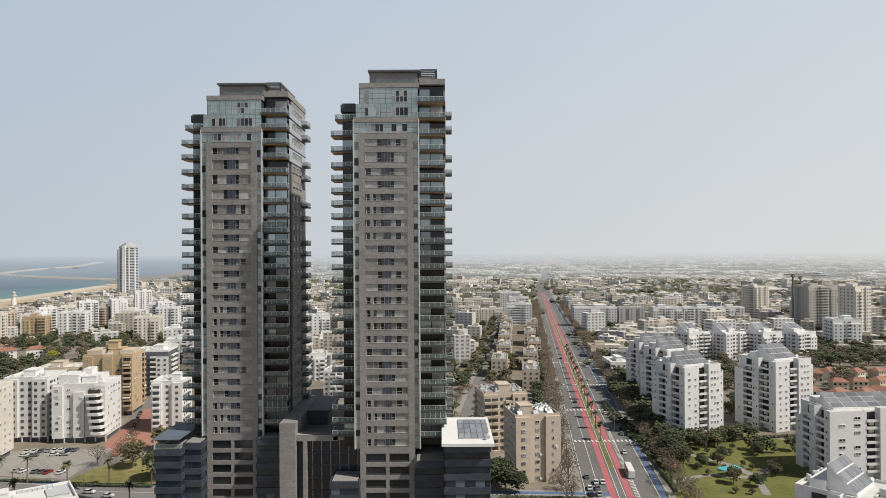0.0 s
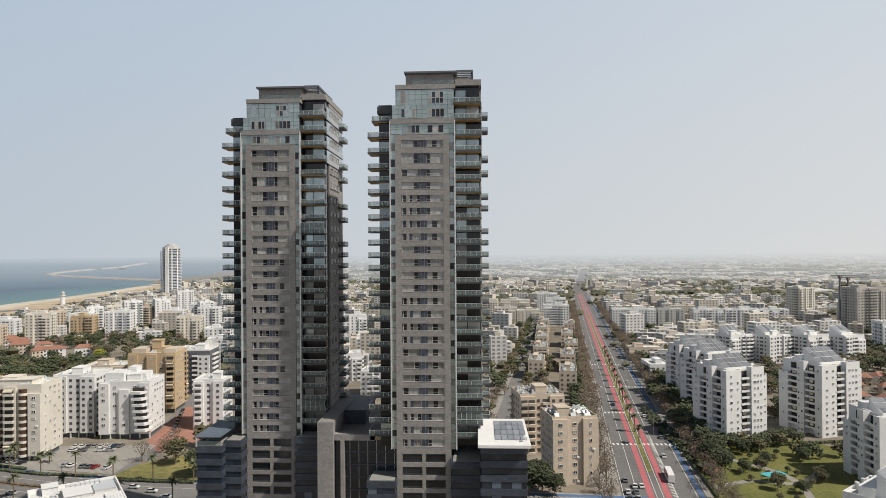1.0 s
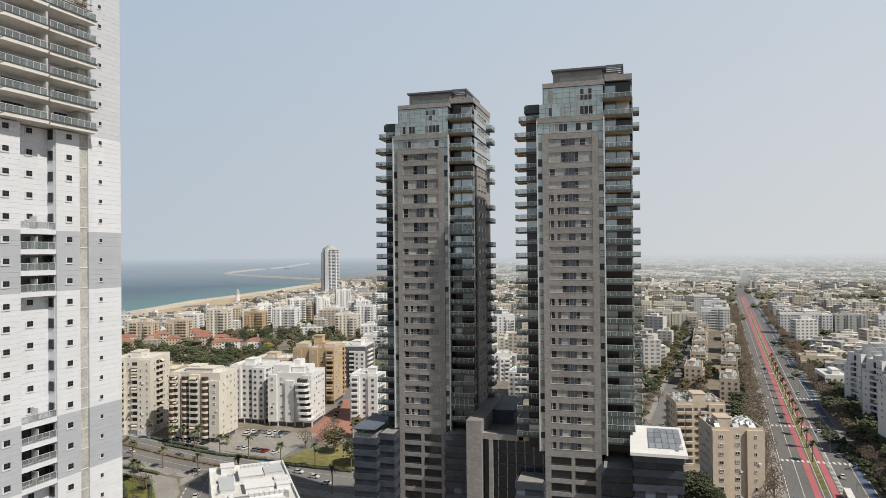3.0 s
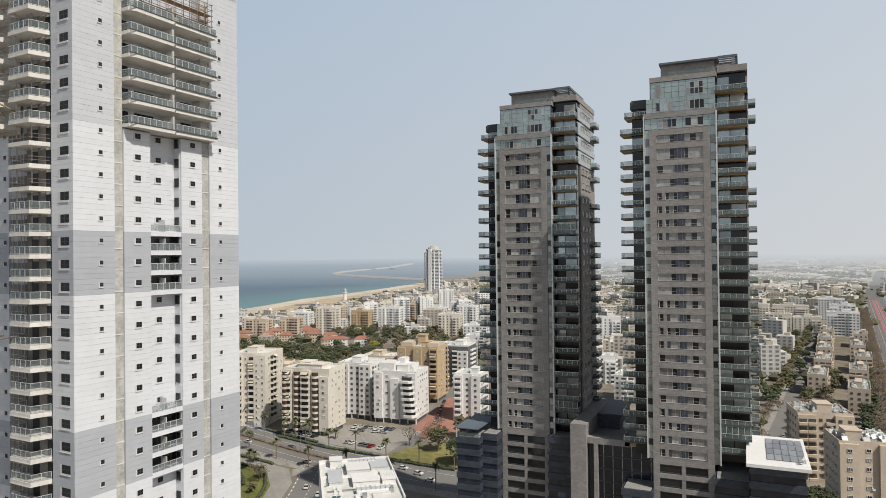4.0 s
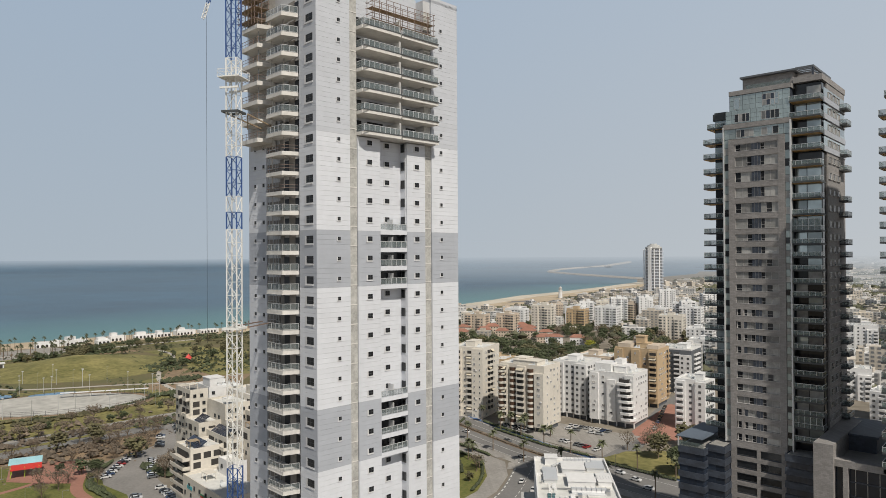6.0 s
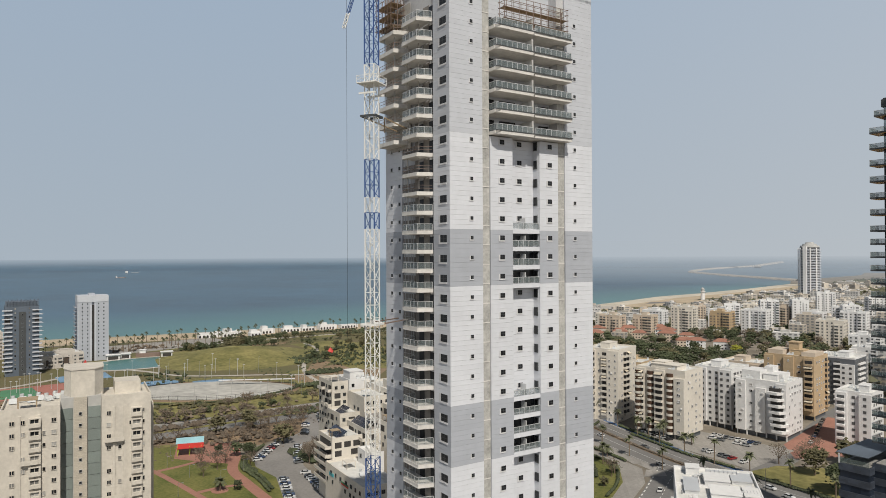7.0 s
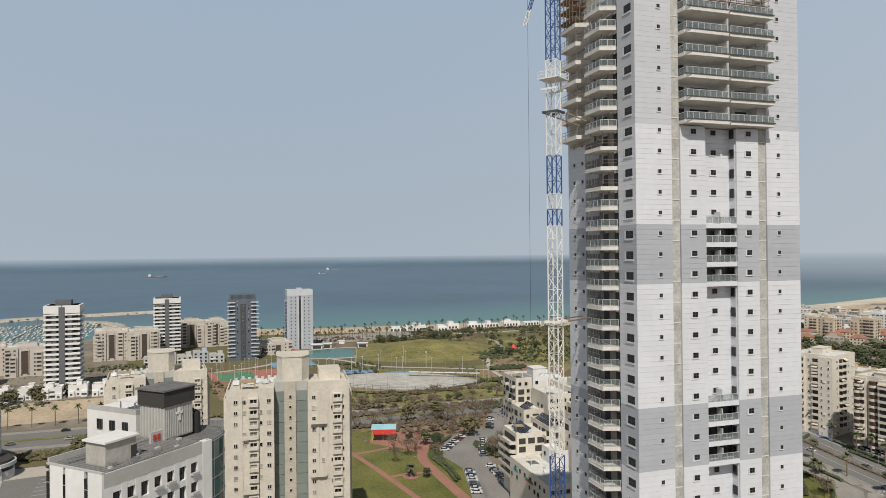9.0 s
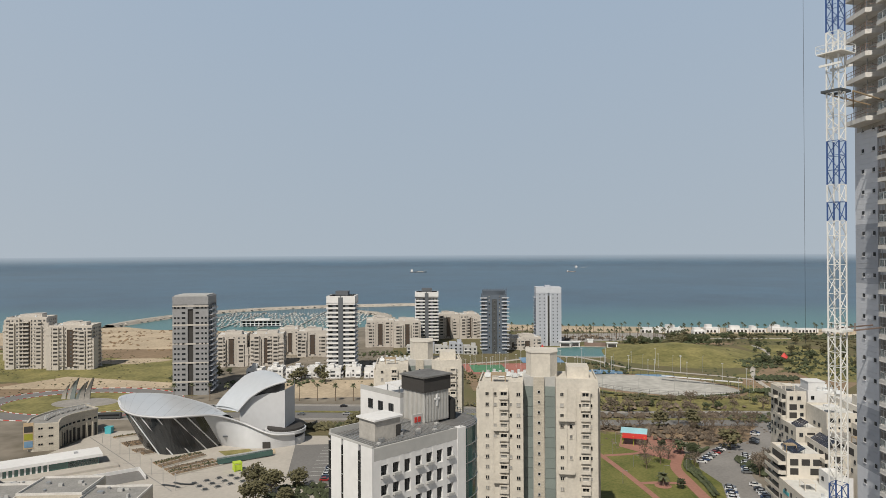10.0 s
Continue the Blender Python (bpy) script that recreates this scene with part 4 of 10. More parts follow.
        for wa, wb in ((8.5, 11.4), (11.4, 14.8)):
            if rng.random() < 0.85:
                part("glazing", Shape().box(wa + 0.1, wb - 0.1, 3.42, 3.6, z + 0.05, z + (3.65 if i < 3 or i <= tall_from + 2 else 2.75)), COATED if rng.random() < (0.85 if z > 92 else 0.25) else (GLASS_MID if rng.random() < 0.3 else GLASS_DK), t)
        if i and rng.random() < 0.75:
            part("glazing", Shape().box(-11.5, -8.3, 2.85, 2.98, z + 0.05, z + 2.75), COATED if rng.random() < (0.8 if z > 92 else 0.3) else GLASS_DK, t)
        # slab lines across the glass wing and the inner room walls
        part("slab", Shape().box(8.32, 14.95, 3.45, depth + 0.05, z - 0.4, z).box(-11.7, -8.2, 2.8, 6, z - 0.4, z), SLAB_DK, t)
    # east side wall with windows
    part("side_wall", Shape().box(14.9, 15.25, 7.0, depth - 0.5, base, 133.4), STONE, t)
    wm = W_TWIN[3.4]
    for z in floors if x < -30 else ():
        for yy in (9.6, 14.0, 18.4):
            part("window", wm, None, t, at=(15.25, yy, z + 0.7), turn=90)
    # the top storeys turn the corner in glass between pale bands
    for z in floors[:4]:
        part("glazing", Shape().box(15.26, 15.34, 3.7, depth - 1, z + 0.7, z + 3.0), COATED, t)
        part("stone_band", Shape().box(15.26, 15.5, 3.6, depth - 0.6, z - 0.75, z + 0.65), GREY_PANEL, t)
    # tower foot with office floors
    part("foot", Shape().box(-7.05, 7.05, 0.3, depth, 0, base), STONE_DK, t)
    z = base
    k = 0
    while z > 6:
        z -= 3.35
        part("spandrel", Shape().box(-7.1, 7.1, 0.0, 0.29, z + 2.2, z + 3.35), STONE, t)
        for xa, xb in ((-7.1, -5.6), (-0.45, 0.45), (5.6, 7.1)):
            part("pier", Shape().box(xa, xb, 0.02, 0.29, z, z + 2.2), STONE, t)
        for xx in (-3.02, 3.02):
            part("window", W_OFFICE, None, t, at=(xx, 0.3, z + 0.3))
    return t


rng = random.Random(5)
twin_tower(-14.6, 175.0, 0, "grey stone and glass apartment tower with wood-lined balconies", 2, rng)
twin_tower(-58.6, 188.0, 0, "grey stone and glass apartment tower with dark balconies", 6, rng)


def podium():
    p = thing("tower_podium", 0, 0, 0, 0, "dark blue-grey stone and glass office podium under the twin towers", "podium")

    def block(x0, x1, y0, y1, z1, rows=9, roof=ROOF_GR):
        part("block", Shape().box(x0, x1, y0, y1, 0, z1), NAVY, p)
        part("roof", Shape().box(x0 + 0.3, x1 - 0.3, y0 + 0.3, y1 - 0.3, z1, z1 + 0.12), roof, p)
        z = z1
        while z > 4:
            part("stone_band", Shape().box(x0 - 0.25, x1 + 0.25, y0 - 0.25, y0, z - 1.7, z).box(x1, x1 + 0.25, y0, y1, z - 1.7, z).box(x0 - 0.25, x0, y0, y1, z - 1.7, z), STONE_DK, p)
            for k in range(int((x1 - x0) / 2.4)):
                xx = x0 + 1.2 + 2.4 * k
                if rng.random() < 0.8:
                    part("window", Shape().box(xx - 1.1, xx + 1.1, y0 - 0.06, y0, z - 3.3, z - 1.8), NAVY if rng.random() < 0.86 else SLATE, p)
            z -= 3.35
    block(-77, -70.3, 181, 206, 37.5)
    block(-70.3, -65.8, 183.5, 206, 38.4)
    block(-51.2, -43.2, 185.5, 210, 39.0)
    block(-28.9, -21.8, 172.5, 196, 31.5)
    block(-7.3, 0.2, 171.0, 200, 37.0)
    block(0.2, 11.0, 163.0, 188, 43.3)
    part("pale_frame", Shape().box(-43.2, -39.0, 178.0, 210, 0, 45.0).box(-39.0, -28, 179, 182, 40.0, 41.6).box(-37.2, -36.2, 178.8, 182, 0, 40.0), STONE, p, "grey stone portal frame")
    part("dark_hall", Shape().box(-39.0, -21.5, 180.5, 208, 0, 40.2), NAVY, p)
    for k in range(11):
        part("floor_line", Shape().box(-36.1, -21.6, 180.38, 180.5, 3.0 + 3.35 * k, 3.3 + 3.35 * k), STONE_DK, p)
    for k in range(6):
        part("mullion", Shape().box(-35.0 + 2.4 * k, -34.88 + 2.4 * k, 180.4, 180.5, 0, 40.0), METAL, p)
    part("deck", Shape().box(-39.0, -21.5, 182, 208, 40.2, 40.5), PAVING, p)
    part("upper_block", Shape().box(-42, -33, 194, 212, 40.2, 44.3).box(-42.6, -32.4, 193.2, 213, 44.3, 44.8), STONE_DK, p)
    part("timber_fence", Shape().box(-29.2, -22.2, 179.0, 179.4, 40.2, 42.6), TIMBER, p)
    part("pent_roof", Shape().box(-0.6, 11.9, 160.5, 186, 43.6, 44.3), PLASTER_W, p, "white pavilion roof carrying solar panels")
    for i in range(5):
        for j in range(4):
            part("solar_panel", Shape().box(3.6 + 1.55 * i, 5.0 + 1.55 * i, 165 + 4.6 * j, 169.3 + 4.6 * j, 44.36, 44.5), PANEL_PV, p)
    part("dish", Shape().bar((10.8, 164, 44.3), (10.8, 164, 45.2), 0.06).blob((10.8, 163.8, 45.6), 0.7), PLASTER_W, p)
    part("terrace_rail", Shape().box(-77, -70.3, 180.8, 180.9, 37.6, 38.9).box(-77.1, -77, 180.8, 205, 37.6, 38.9), RAIL, p)
    part("terrace_canopy", Shape().box(-78.0, -70.6, 181, 200, 39.9, 40.05), SLATE, p)
    for yy in (180.4, 192, 203.5):
        part("canopy_post", Shape().box(-77.2, -76.9, yy, yy + 0.3, 37.5, 39.9), STEEL_LT, p)
    return p


podium()


# ---- white tower under construction ----
def white_window(w, h):
    """Pane painted dark as an unlit room; pale side and sill strips imitate reveals."""
    s = Shape().box(-w / 2 + 0.2 * w, w / 2, -0.05, 0.01, 0.16 * h, h, 1)
    # strips lie on the sides where the camera would see a recess
    s.box(-w / 2, -w / 2 + 0.2 * w, -0.06, 0.01, 0, h).box(-w / 2 + 0.2 * w, w / 2, -0.06, 0.01, 0, 0.16 * h).box(-w / 2 - 0.04, w / 2 + 0.04, -0.11, 0.01, -0.06, 0)
    s.box(w * 0.1, w * 0.1 + 0.05, -0.07, -0.05, 0.16 * h, h, 2).box(-w / 2 + 0.2 * w, w / 2, -0.07, -0.05, 0.56 * h, 0.56 * h + 0.05, 2)
    return s.mesh("window", REVEAL, DARK_ROOM, SLAB_DK)


def white_tower():
    """Local: front face at y = 0 from x = 0 to 31.5; the corner nearest the crane at the origin; +y goes back."""
    t = thing("white_tower", -85.9, 65.5, 0, 86.2, "white and grey precast-clad high-rise still under construction, scaffold near its top", "tower")
    ST = 3.213
    zones = [(0, 56.0, WHITE_PANEL), (56.0, 65.7, GREY_PANEL), (65.7, 84.8, WHITE_PANEL), (84.8, 94.0, GREY_PANEL), (94.0, 109.6, WHITE_PANEL), (109.6, 136.5, LIGHT_PANEL)]

    def zone(z):
        return next(m for a, b, m in zones if z < b or b == 136.5)
    part("core", Shape().box(0.35, 8.05, 0.35, 21.2, 0, 136).box(23.15, 31.1, 0.35, 21.2, 0, 136).box(8.05, 12.8, 0.35, 21.2, 0, 109.4).box(18.8, 23.15, 0.35, 21.2, 0, 109.4).box(12.8, 18.8, 2.0, 21.2, 0, 109.4).box(8.05, 23.15, 2.6, 21.2, 109.4, 136), JOINT, t)

    # cladding in long planks, each course its own piece
    def clad(x0, x1, z0, z1, face, off=0.0):
        h = (z1 - z0)
        n = max(1, round(h / 0.7875))
        for k in range(n):
            a, b = z0 + h * k / n + 0.009, z0 + h * (k + 1) / n - 0.008
            m = zone((a + b) / 2)
            key = (face, x0, x1, round(b - a, 3), m.name, off)
            if key not in plank:
                s = Shape()
                if face == "front":
                    s.box(x0, x1, off, off + 0.35, 0, b - a)
                elif face == "left":
                    s.box(0.0, 0.35, x0, x1, 0, b - a)
                elif face == "nich":
                    s.box(x0, x1, 0.36, 1.7, 0, b - a)
                else:
                    s.box(x0, x1, 24.0, 24.35, 0, b - a)
                plank[key] = s.mesh("panel", m)
            if face == "front" and off == 0.0 and x0 in (0.0, 24.8):
                part("panel", plank[key], None, t, at=(0, 0, a))
            else:
                js = rest.setdefault(m.name, (Shape(), m))[0]
                if face == "front":
                    js.box(x0, x1, off, off + 0.35, a, b)
                elif face == "left":
                    js.box(0.0, 0.35, x0, x1, a, b)
                else:
                    js.box(x0, x1, 0.36, 1.7, a, b)
    plank, rest = {}, {}
    low = 40.0
    spans = []
    for a, b, _ in zones:
        a0 = max(a, low)
        if b > a0:
            spans.append((a0, b))
    for a, b in spans:
        clad(0.0, 6.5, a, b, "front")
        clad(24.8, 31.5, a, b, "front")
        clad(0.35, 4.9, a, b, "left")
        clad(15.4, 21.5, a, b, "left")
        if b <= 109.7:
            clad(8.1, 12.8, a, b, "front", 0.0)
            clad(18.8, 23.1, a, b, "front", 0.0)
            clad(12.8, 18.8, a, b, "front", 1.7)
            clad(18.72, 18.79, a, b, "nich")
            clad(12.81, 12.88, a, b, "nich")
        else:
            clad(8.1, 23.1, a, b, "front", 2.25)
    for js, m in rest.values():
        tagged(part("cladding", js, m, t), kind="stuff")
    part("lower_cladding", Shape().box(0.0, 31.5, 0.0, 0.34, 0, low).box(0, 0.34, 0.35, 21.5, 0, low), WHITE_PANEL, t)
    part("parapet", Shape().box(24.8, 31.5, 0.0, 21.5, 136.0, 137.0).box(0, 6.5, 0, 21.5, 136, 138.0), LIGHT_PANEL, t)
    # rough slots with ledges
    for x0, x1 in ((6.55, 8.05), (23.15, 24.75)):
        part("slot", Shape().box(x0, x1, 0.25, 0.36, low, 134), SLOT_RAW, t, "unfinished rough concrete strip")
        ledge = Shape().box(x0, x1, 0.19, 0.26, 0, 0.16).mesh("ledge", SLAB_LT)
        z = low
        while z < 134:
            part("ledge", ledge, None, t, at=(0, 0, z))
            z += ST
    # windows
    small = white_window(0.72, 0.68)
    mid = white_window(1.25, 0.95)
    slim = window_mesh(0.5, 1.0, SLAB_DK, GLASS_DK, 0)
    tallw = window_mesh(0.95, 1.5, SLAB_DK, GLASS_DK, 0)
    side = white_window(2.35, 1.42)
    z = 43.27
    while z < 133:
        part("window", small, None, t, at=(4.2, 0.0, z + 0.78))
        part("window", small, None, t, at=(27.1, 0.0, z + 0.82))
        if z < 108:
            part("window", mid, None, t, at=(10.4, 0.0, z + 0.66))
            part("window", mid, None, t, at=(21.0, 0.0, z + 0.70))
            part("window", mid, None, t, at=(15.5, 1.7, z + 0.90))
            part("window", slim, None, t, at=(13.4, 1.7, z + 0.8))
            part("window", tallw, None, t, at=(18.72, 1.0, z + 0.5), turn=-90)
        part("window", side, None, t, at=(0.0, 2.1, z + 0.2), turn=-90)
        part("window", small, None, t, at=(0.0, 19.3, z + 0.7), turn=-90)
        part("window", small, None, t, at=(0.0, 16.4, z + 0.7), turn=-90)
        z += ST
    # balconies in the recess
    rail_n = Shape().box(12.85, 18.75, 0.1, 0.14, 0.1, 1.05).mesh("railing", RAIL_CLEAR)
    hand_n = Shape().box(12.85, 18.75, 0.08, 0.16, 1.05, 1.12)
    for k in range(6):
        hand_n.box(12.85 + 1.16 * k, 12.91 + 1.16 * k, 0.09, 0.15, 0.0, 1.05)
    hand_n = hand_n.mesh("handrail", STEEL_LT)
    slab_n = Shape().box(12.82, 18.78, 0.05, 1.68, -0.75, 0.0).mesh("slab", WHITE_PANEL)
    divide = Shape().box(15.6, 15.75, 0.2, 1.68, 0.0, 1.9).mesh("screen", STEEL_LT)
    dark = Shape().box(13.0, 18.6, 1.5, 1.66, 0.1, 2.2).mesh("balcony_door", GLASS_DK)
    for z in (84.9, 88.05, 91.2, 94.2, 56.3, 59.45, 62.6, 65.7):
        b = part("balcony", slab_n, None, t, at=(0, 0, z))
        part("railing", rail_n, None, b)
        part("handrail", hand_n, None, b)
        part("screen", divide, None, b)
        if z not in (94.2, 65.7):
            part("balcony_door", dark, None, b)
    # long front balconies high up
    def long_balcony(z, name="balcony"):
        d = 1.9
        b = part("balcony", Shape().prism([(8.0, 0.23), (8.0, -d + 0.5), (9.0, -d), (15.9, -d), (15.9, -d + 0.35), (16.3, -d + 0.35), (16.3, -d + 0.1), (24.9, -d + 0.1), (24.9, 0.24), (23.1, 0.24), (23.1, 2.2), (8.1, 2.2), (8.1, 0.24), (8.0, 0.24)], z - 0.55, z), SLAB_LT, t)
        part("edge", Shape().box(7.95, 24.95, -d - 0.05, -d + 0.02, z - 0.05, z + 0.12), SLAB_DK, b)
        r, h = Shape(), Shape()
        for x0, x1 in ((8.1, 15.8), (16.4, 24.8)):
            r.box(x0, x1, -d + 0.1, -d + 0.13, z + 0.12, z + 1.1)
            h.box(x0, x1, -d + 0.08, -d + 0.15, z + 1.1, z + 1.17)
            n = int((x1 - x0) / 1.1)
            for k in range(n + 1):
                xx = x0 + (x1 - x0 - 0.06) * k / n
                h.box(xx, xx + 0.06, -d + 0.07, -d + 0.16, z, z + 1.1)
        r.box(24.77, 24.8, -d + 0.15, 1.5, z + 0.12, z + 1.1).box(8.1, 8.13, -d + 0.15, 1.5, z + 0.12, z + 1.1)
        h.box(24.75, 24.82, -d + 0.15, 1.5, z + 1.1, z + 1.17).box(8.08, 8.15, -d + 0.15, 1.5, z + 1.1, z + 1.17)
        part("railing", r, RAIL_CLEAR, b)
        part("handrail", h, STEEL_LT, b)
        part("divider", Shape().box(15.9, 16.25, -d + 0.4, 2.2, z, z + 2.3), PLASTER_G, b)
        for xx, w in ((9.6, 1.7), (13.4, 3.4), (18.0, 1.7), (21.6, 2.2)):
            part("opening", Shape().box(xx - w / 2, xx + w / 2, 2.08, 2.24, z + 0.05, z + 2.45), DARK_ROOM, b, "unglazed doorway, its unlit room painted dark")
    for k in range(6):
        long_balcony(110.3 + 3.5 * k)
    # corner balconies toward the crane, every storey
    outline = [(0.0, 5.1), (-2.6, 5.9), (-2.6, 10.8), (0.0, 11.2)]
    cb = Shape().prism(outline, -0.62, 0.0).box(-2.66, -2.58, 5.9, 10.8, -0.62, -0.5).mesh("balcony", SLAB_LT)
    rr, hh = Shape(), Shape()
    line = [(-0.05, 5.2), (-2.5, 5.97), (-2.5, 10.7), (-0.05, 11.1)]
    for a, b in zip(line, line[1:]):
        rr.face([(*a, 0.1), (*b, 0.1), (*b, 1.05), (*a, 1.05)])
        hh.bar((*a, 1.1), (*b, 1.1), 0.04)
        hh.bar((*a, 0.12), (*b, 0.12), 0.03)
        n = max(1, round(math.dist(a, b) / 1.1))
        for k in range(n + 1):
            p = (a[0] + (b[0] - a[0]) * k / n, a[1] + (b[1] - a[1]) * k / n)
            hh.box(p[0] - 0.03, p[0] + 0.03, p[1] - 0.03, p[1] + 0.03, 0, 1.08)
    rr, hh = rr.mesh("railing", RAIL_CLEAR), hh.mesh("handrail", STEEL_LT)
    room = Shape().box(0.22, 0.4, 5.3, 6.5, 0.0, 2.2).box(0.24, 0.4, 6.5, 8.4, 0.0, 2.55, 1).box(0.22, 0.4, 8.4, 10.0, 0.0, 2.2).box(0.24, 0.4, 10.0, 11.2, 0.0, 2.55, 1).mesh("balcony_door", DARK_ROOM, BACK_WALL)
    shaft = Shape()
    for yy in (11.6, 12.3, 13.2, 14.4):
        shaft.bar((0.05, yy, -0.6), (0.05, yy, 2.6), 0.05)
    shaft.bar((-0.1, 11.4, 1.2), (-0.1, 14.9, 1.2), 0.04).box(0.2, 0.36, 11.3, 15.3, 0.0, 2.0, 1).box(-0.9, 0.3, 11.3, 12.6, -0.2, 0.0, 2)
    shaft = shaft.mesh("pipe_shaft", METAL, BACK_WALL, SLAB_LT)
    post = Shape().box(-1.3, -1.18, 7.4, 7.52, -2.6, -0.62).box(-2.2, -2.1, 9.6, 9.7, -2.6, -0.62).mesh("prop", RAW)
    guard = Shape()
    for a, b in zip(line, line[1:]):
        for hz in (0.55, 1.05):
            guard.bar((*a, hz), (*b, hz), 0.04)
    guard = guard.mesh("guard_rail", RUST)
    z = 42.52
    while z < 131:
        b = part("balcony", cb, None, t, at=(0, 0, z))
        if 98 < z < 109 or 78 < z < 81:
            part("guard_rail", guard, None, b)
        else:
            part("railing", rr, None, b)
            part("handrail", hh, None, b)
        part("balcony_door", room, None, b)
        part("pipe_shaft", shaft, None, b)
        if z > 96:
            part("prop", post, None, b)
        z += ST
    # rear balconies beyond them, still bare
    rear = Shape().prism([(0.0, 12.9), (-2.6, 13.7), (-2.6, 19.2), (0.0, 20.0)], -0.7, 0.0).mesh("balcony", SLAB_LT)
    rear_guard = Shape()
    for hz in (0.5, 1.05):
        rear_guard.bar((-2.5, 13.8, hz), (-2.5, 19.1, hz), 0.04).bar((-0.1, 13.0, hz), (-2.5, 13.8, hz), 0.04)
    for k in range(5):
        rear_guard.bar((-2.5, 13.8 + 1.32 * k, 0), (-2.5, 13.8 + 1.32 * k, 1.1), 0.04)
    rear_guard = rear_guard.mesh("guard_rail", RUST)
    rear_prop = Shape().bar((-1.6, 15, 0), (-1.6, 15, 2.5), 0.07).bar((-2.2, 17.6, 0), (-2.2, 17.6, 2.5), 0.07).mesh("prop", METAL)
    z = 109.9
    while z < 130:
        b = part("balcony", rear, None, t, at=(0, 0, z))
        part("prop", rear_prop, None, b)
        part("guard_rail", rear_guard, None, b)
        z += ST
    part("bare_frame", Shape().box(-0.06, -0.01, 12.2, 20.8, 108.5, 134.0), RAW, t, "bare unclad concrete wall")
    # scaffolds
    def scaffold(x0, x1, y0, y1, z0, z1):
        s = thing_part("scaffold", t)
        nx, ny, nz = max(1, round((x1 - x0) / 1.6)), max(1, round((y1 - y0) / 1.2)), round((z1 - z0) / 1.0)
        f = Shape()
        for i in range(nx + 1):
            for j in range(ny + 1):
                xx, yy = x0 + (x1 - x0) * i / nx, y0 + (y1 - y0) * j / ny
                f.bar((xx, yy, z0), (xx, yy, z1), 0.05)
        for k in range(1, nz + 1):
            zz = z0 + (z1 - z0) * k / nz
            for yy in (y0, y1):
                f.bar((x0 - 0.3, yy, zz), (x1 + 0.3, yy, zz), 0.045)
            for xx in (x0, x1):
                f.bar((xx, y0 - 0.3, zz), (xx, y1 + 0.3, zz), 0.045)
        me = f.mesh("scaffold", RUST)
        s.data = me
        for k in range(1, nz, 2):
            zz = z0 + (z1 - z0) * k / nz
            part("plank", Shape().box(x0, x1, y0 + 0.1, y1 - 0.1, zz, zz + 0.06), TIMBER, s)

    def thing_part(name, parent):
        me = bpy.data.meshes.new(name)
        ob = new(name, me)
        ob.parent = parent
        return ob
    scaffold(10.0, 24.0, -1.6, -0.2, 128.3, 133.0)
    scaffold(-2.9, -0.3, 14, 19.5, 129.3, 136)
    return t


white_tower()


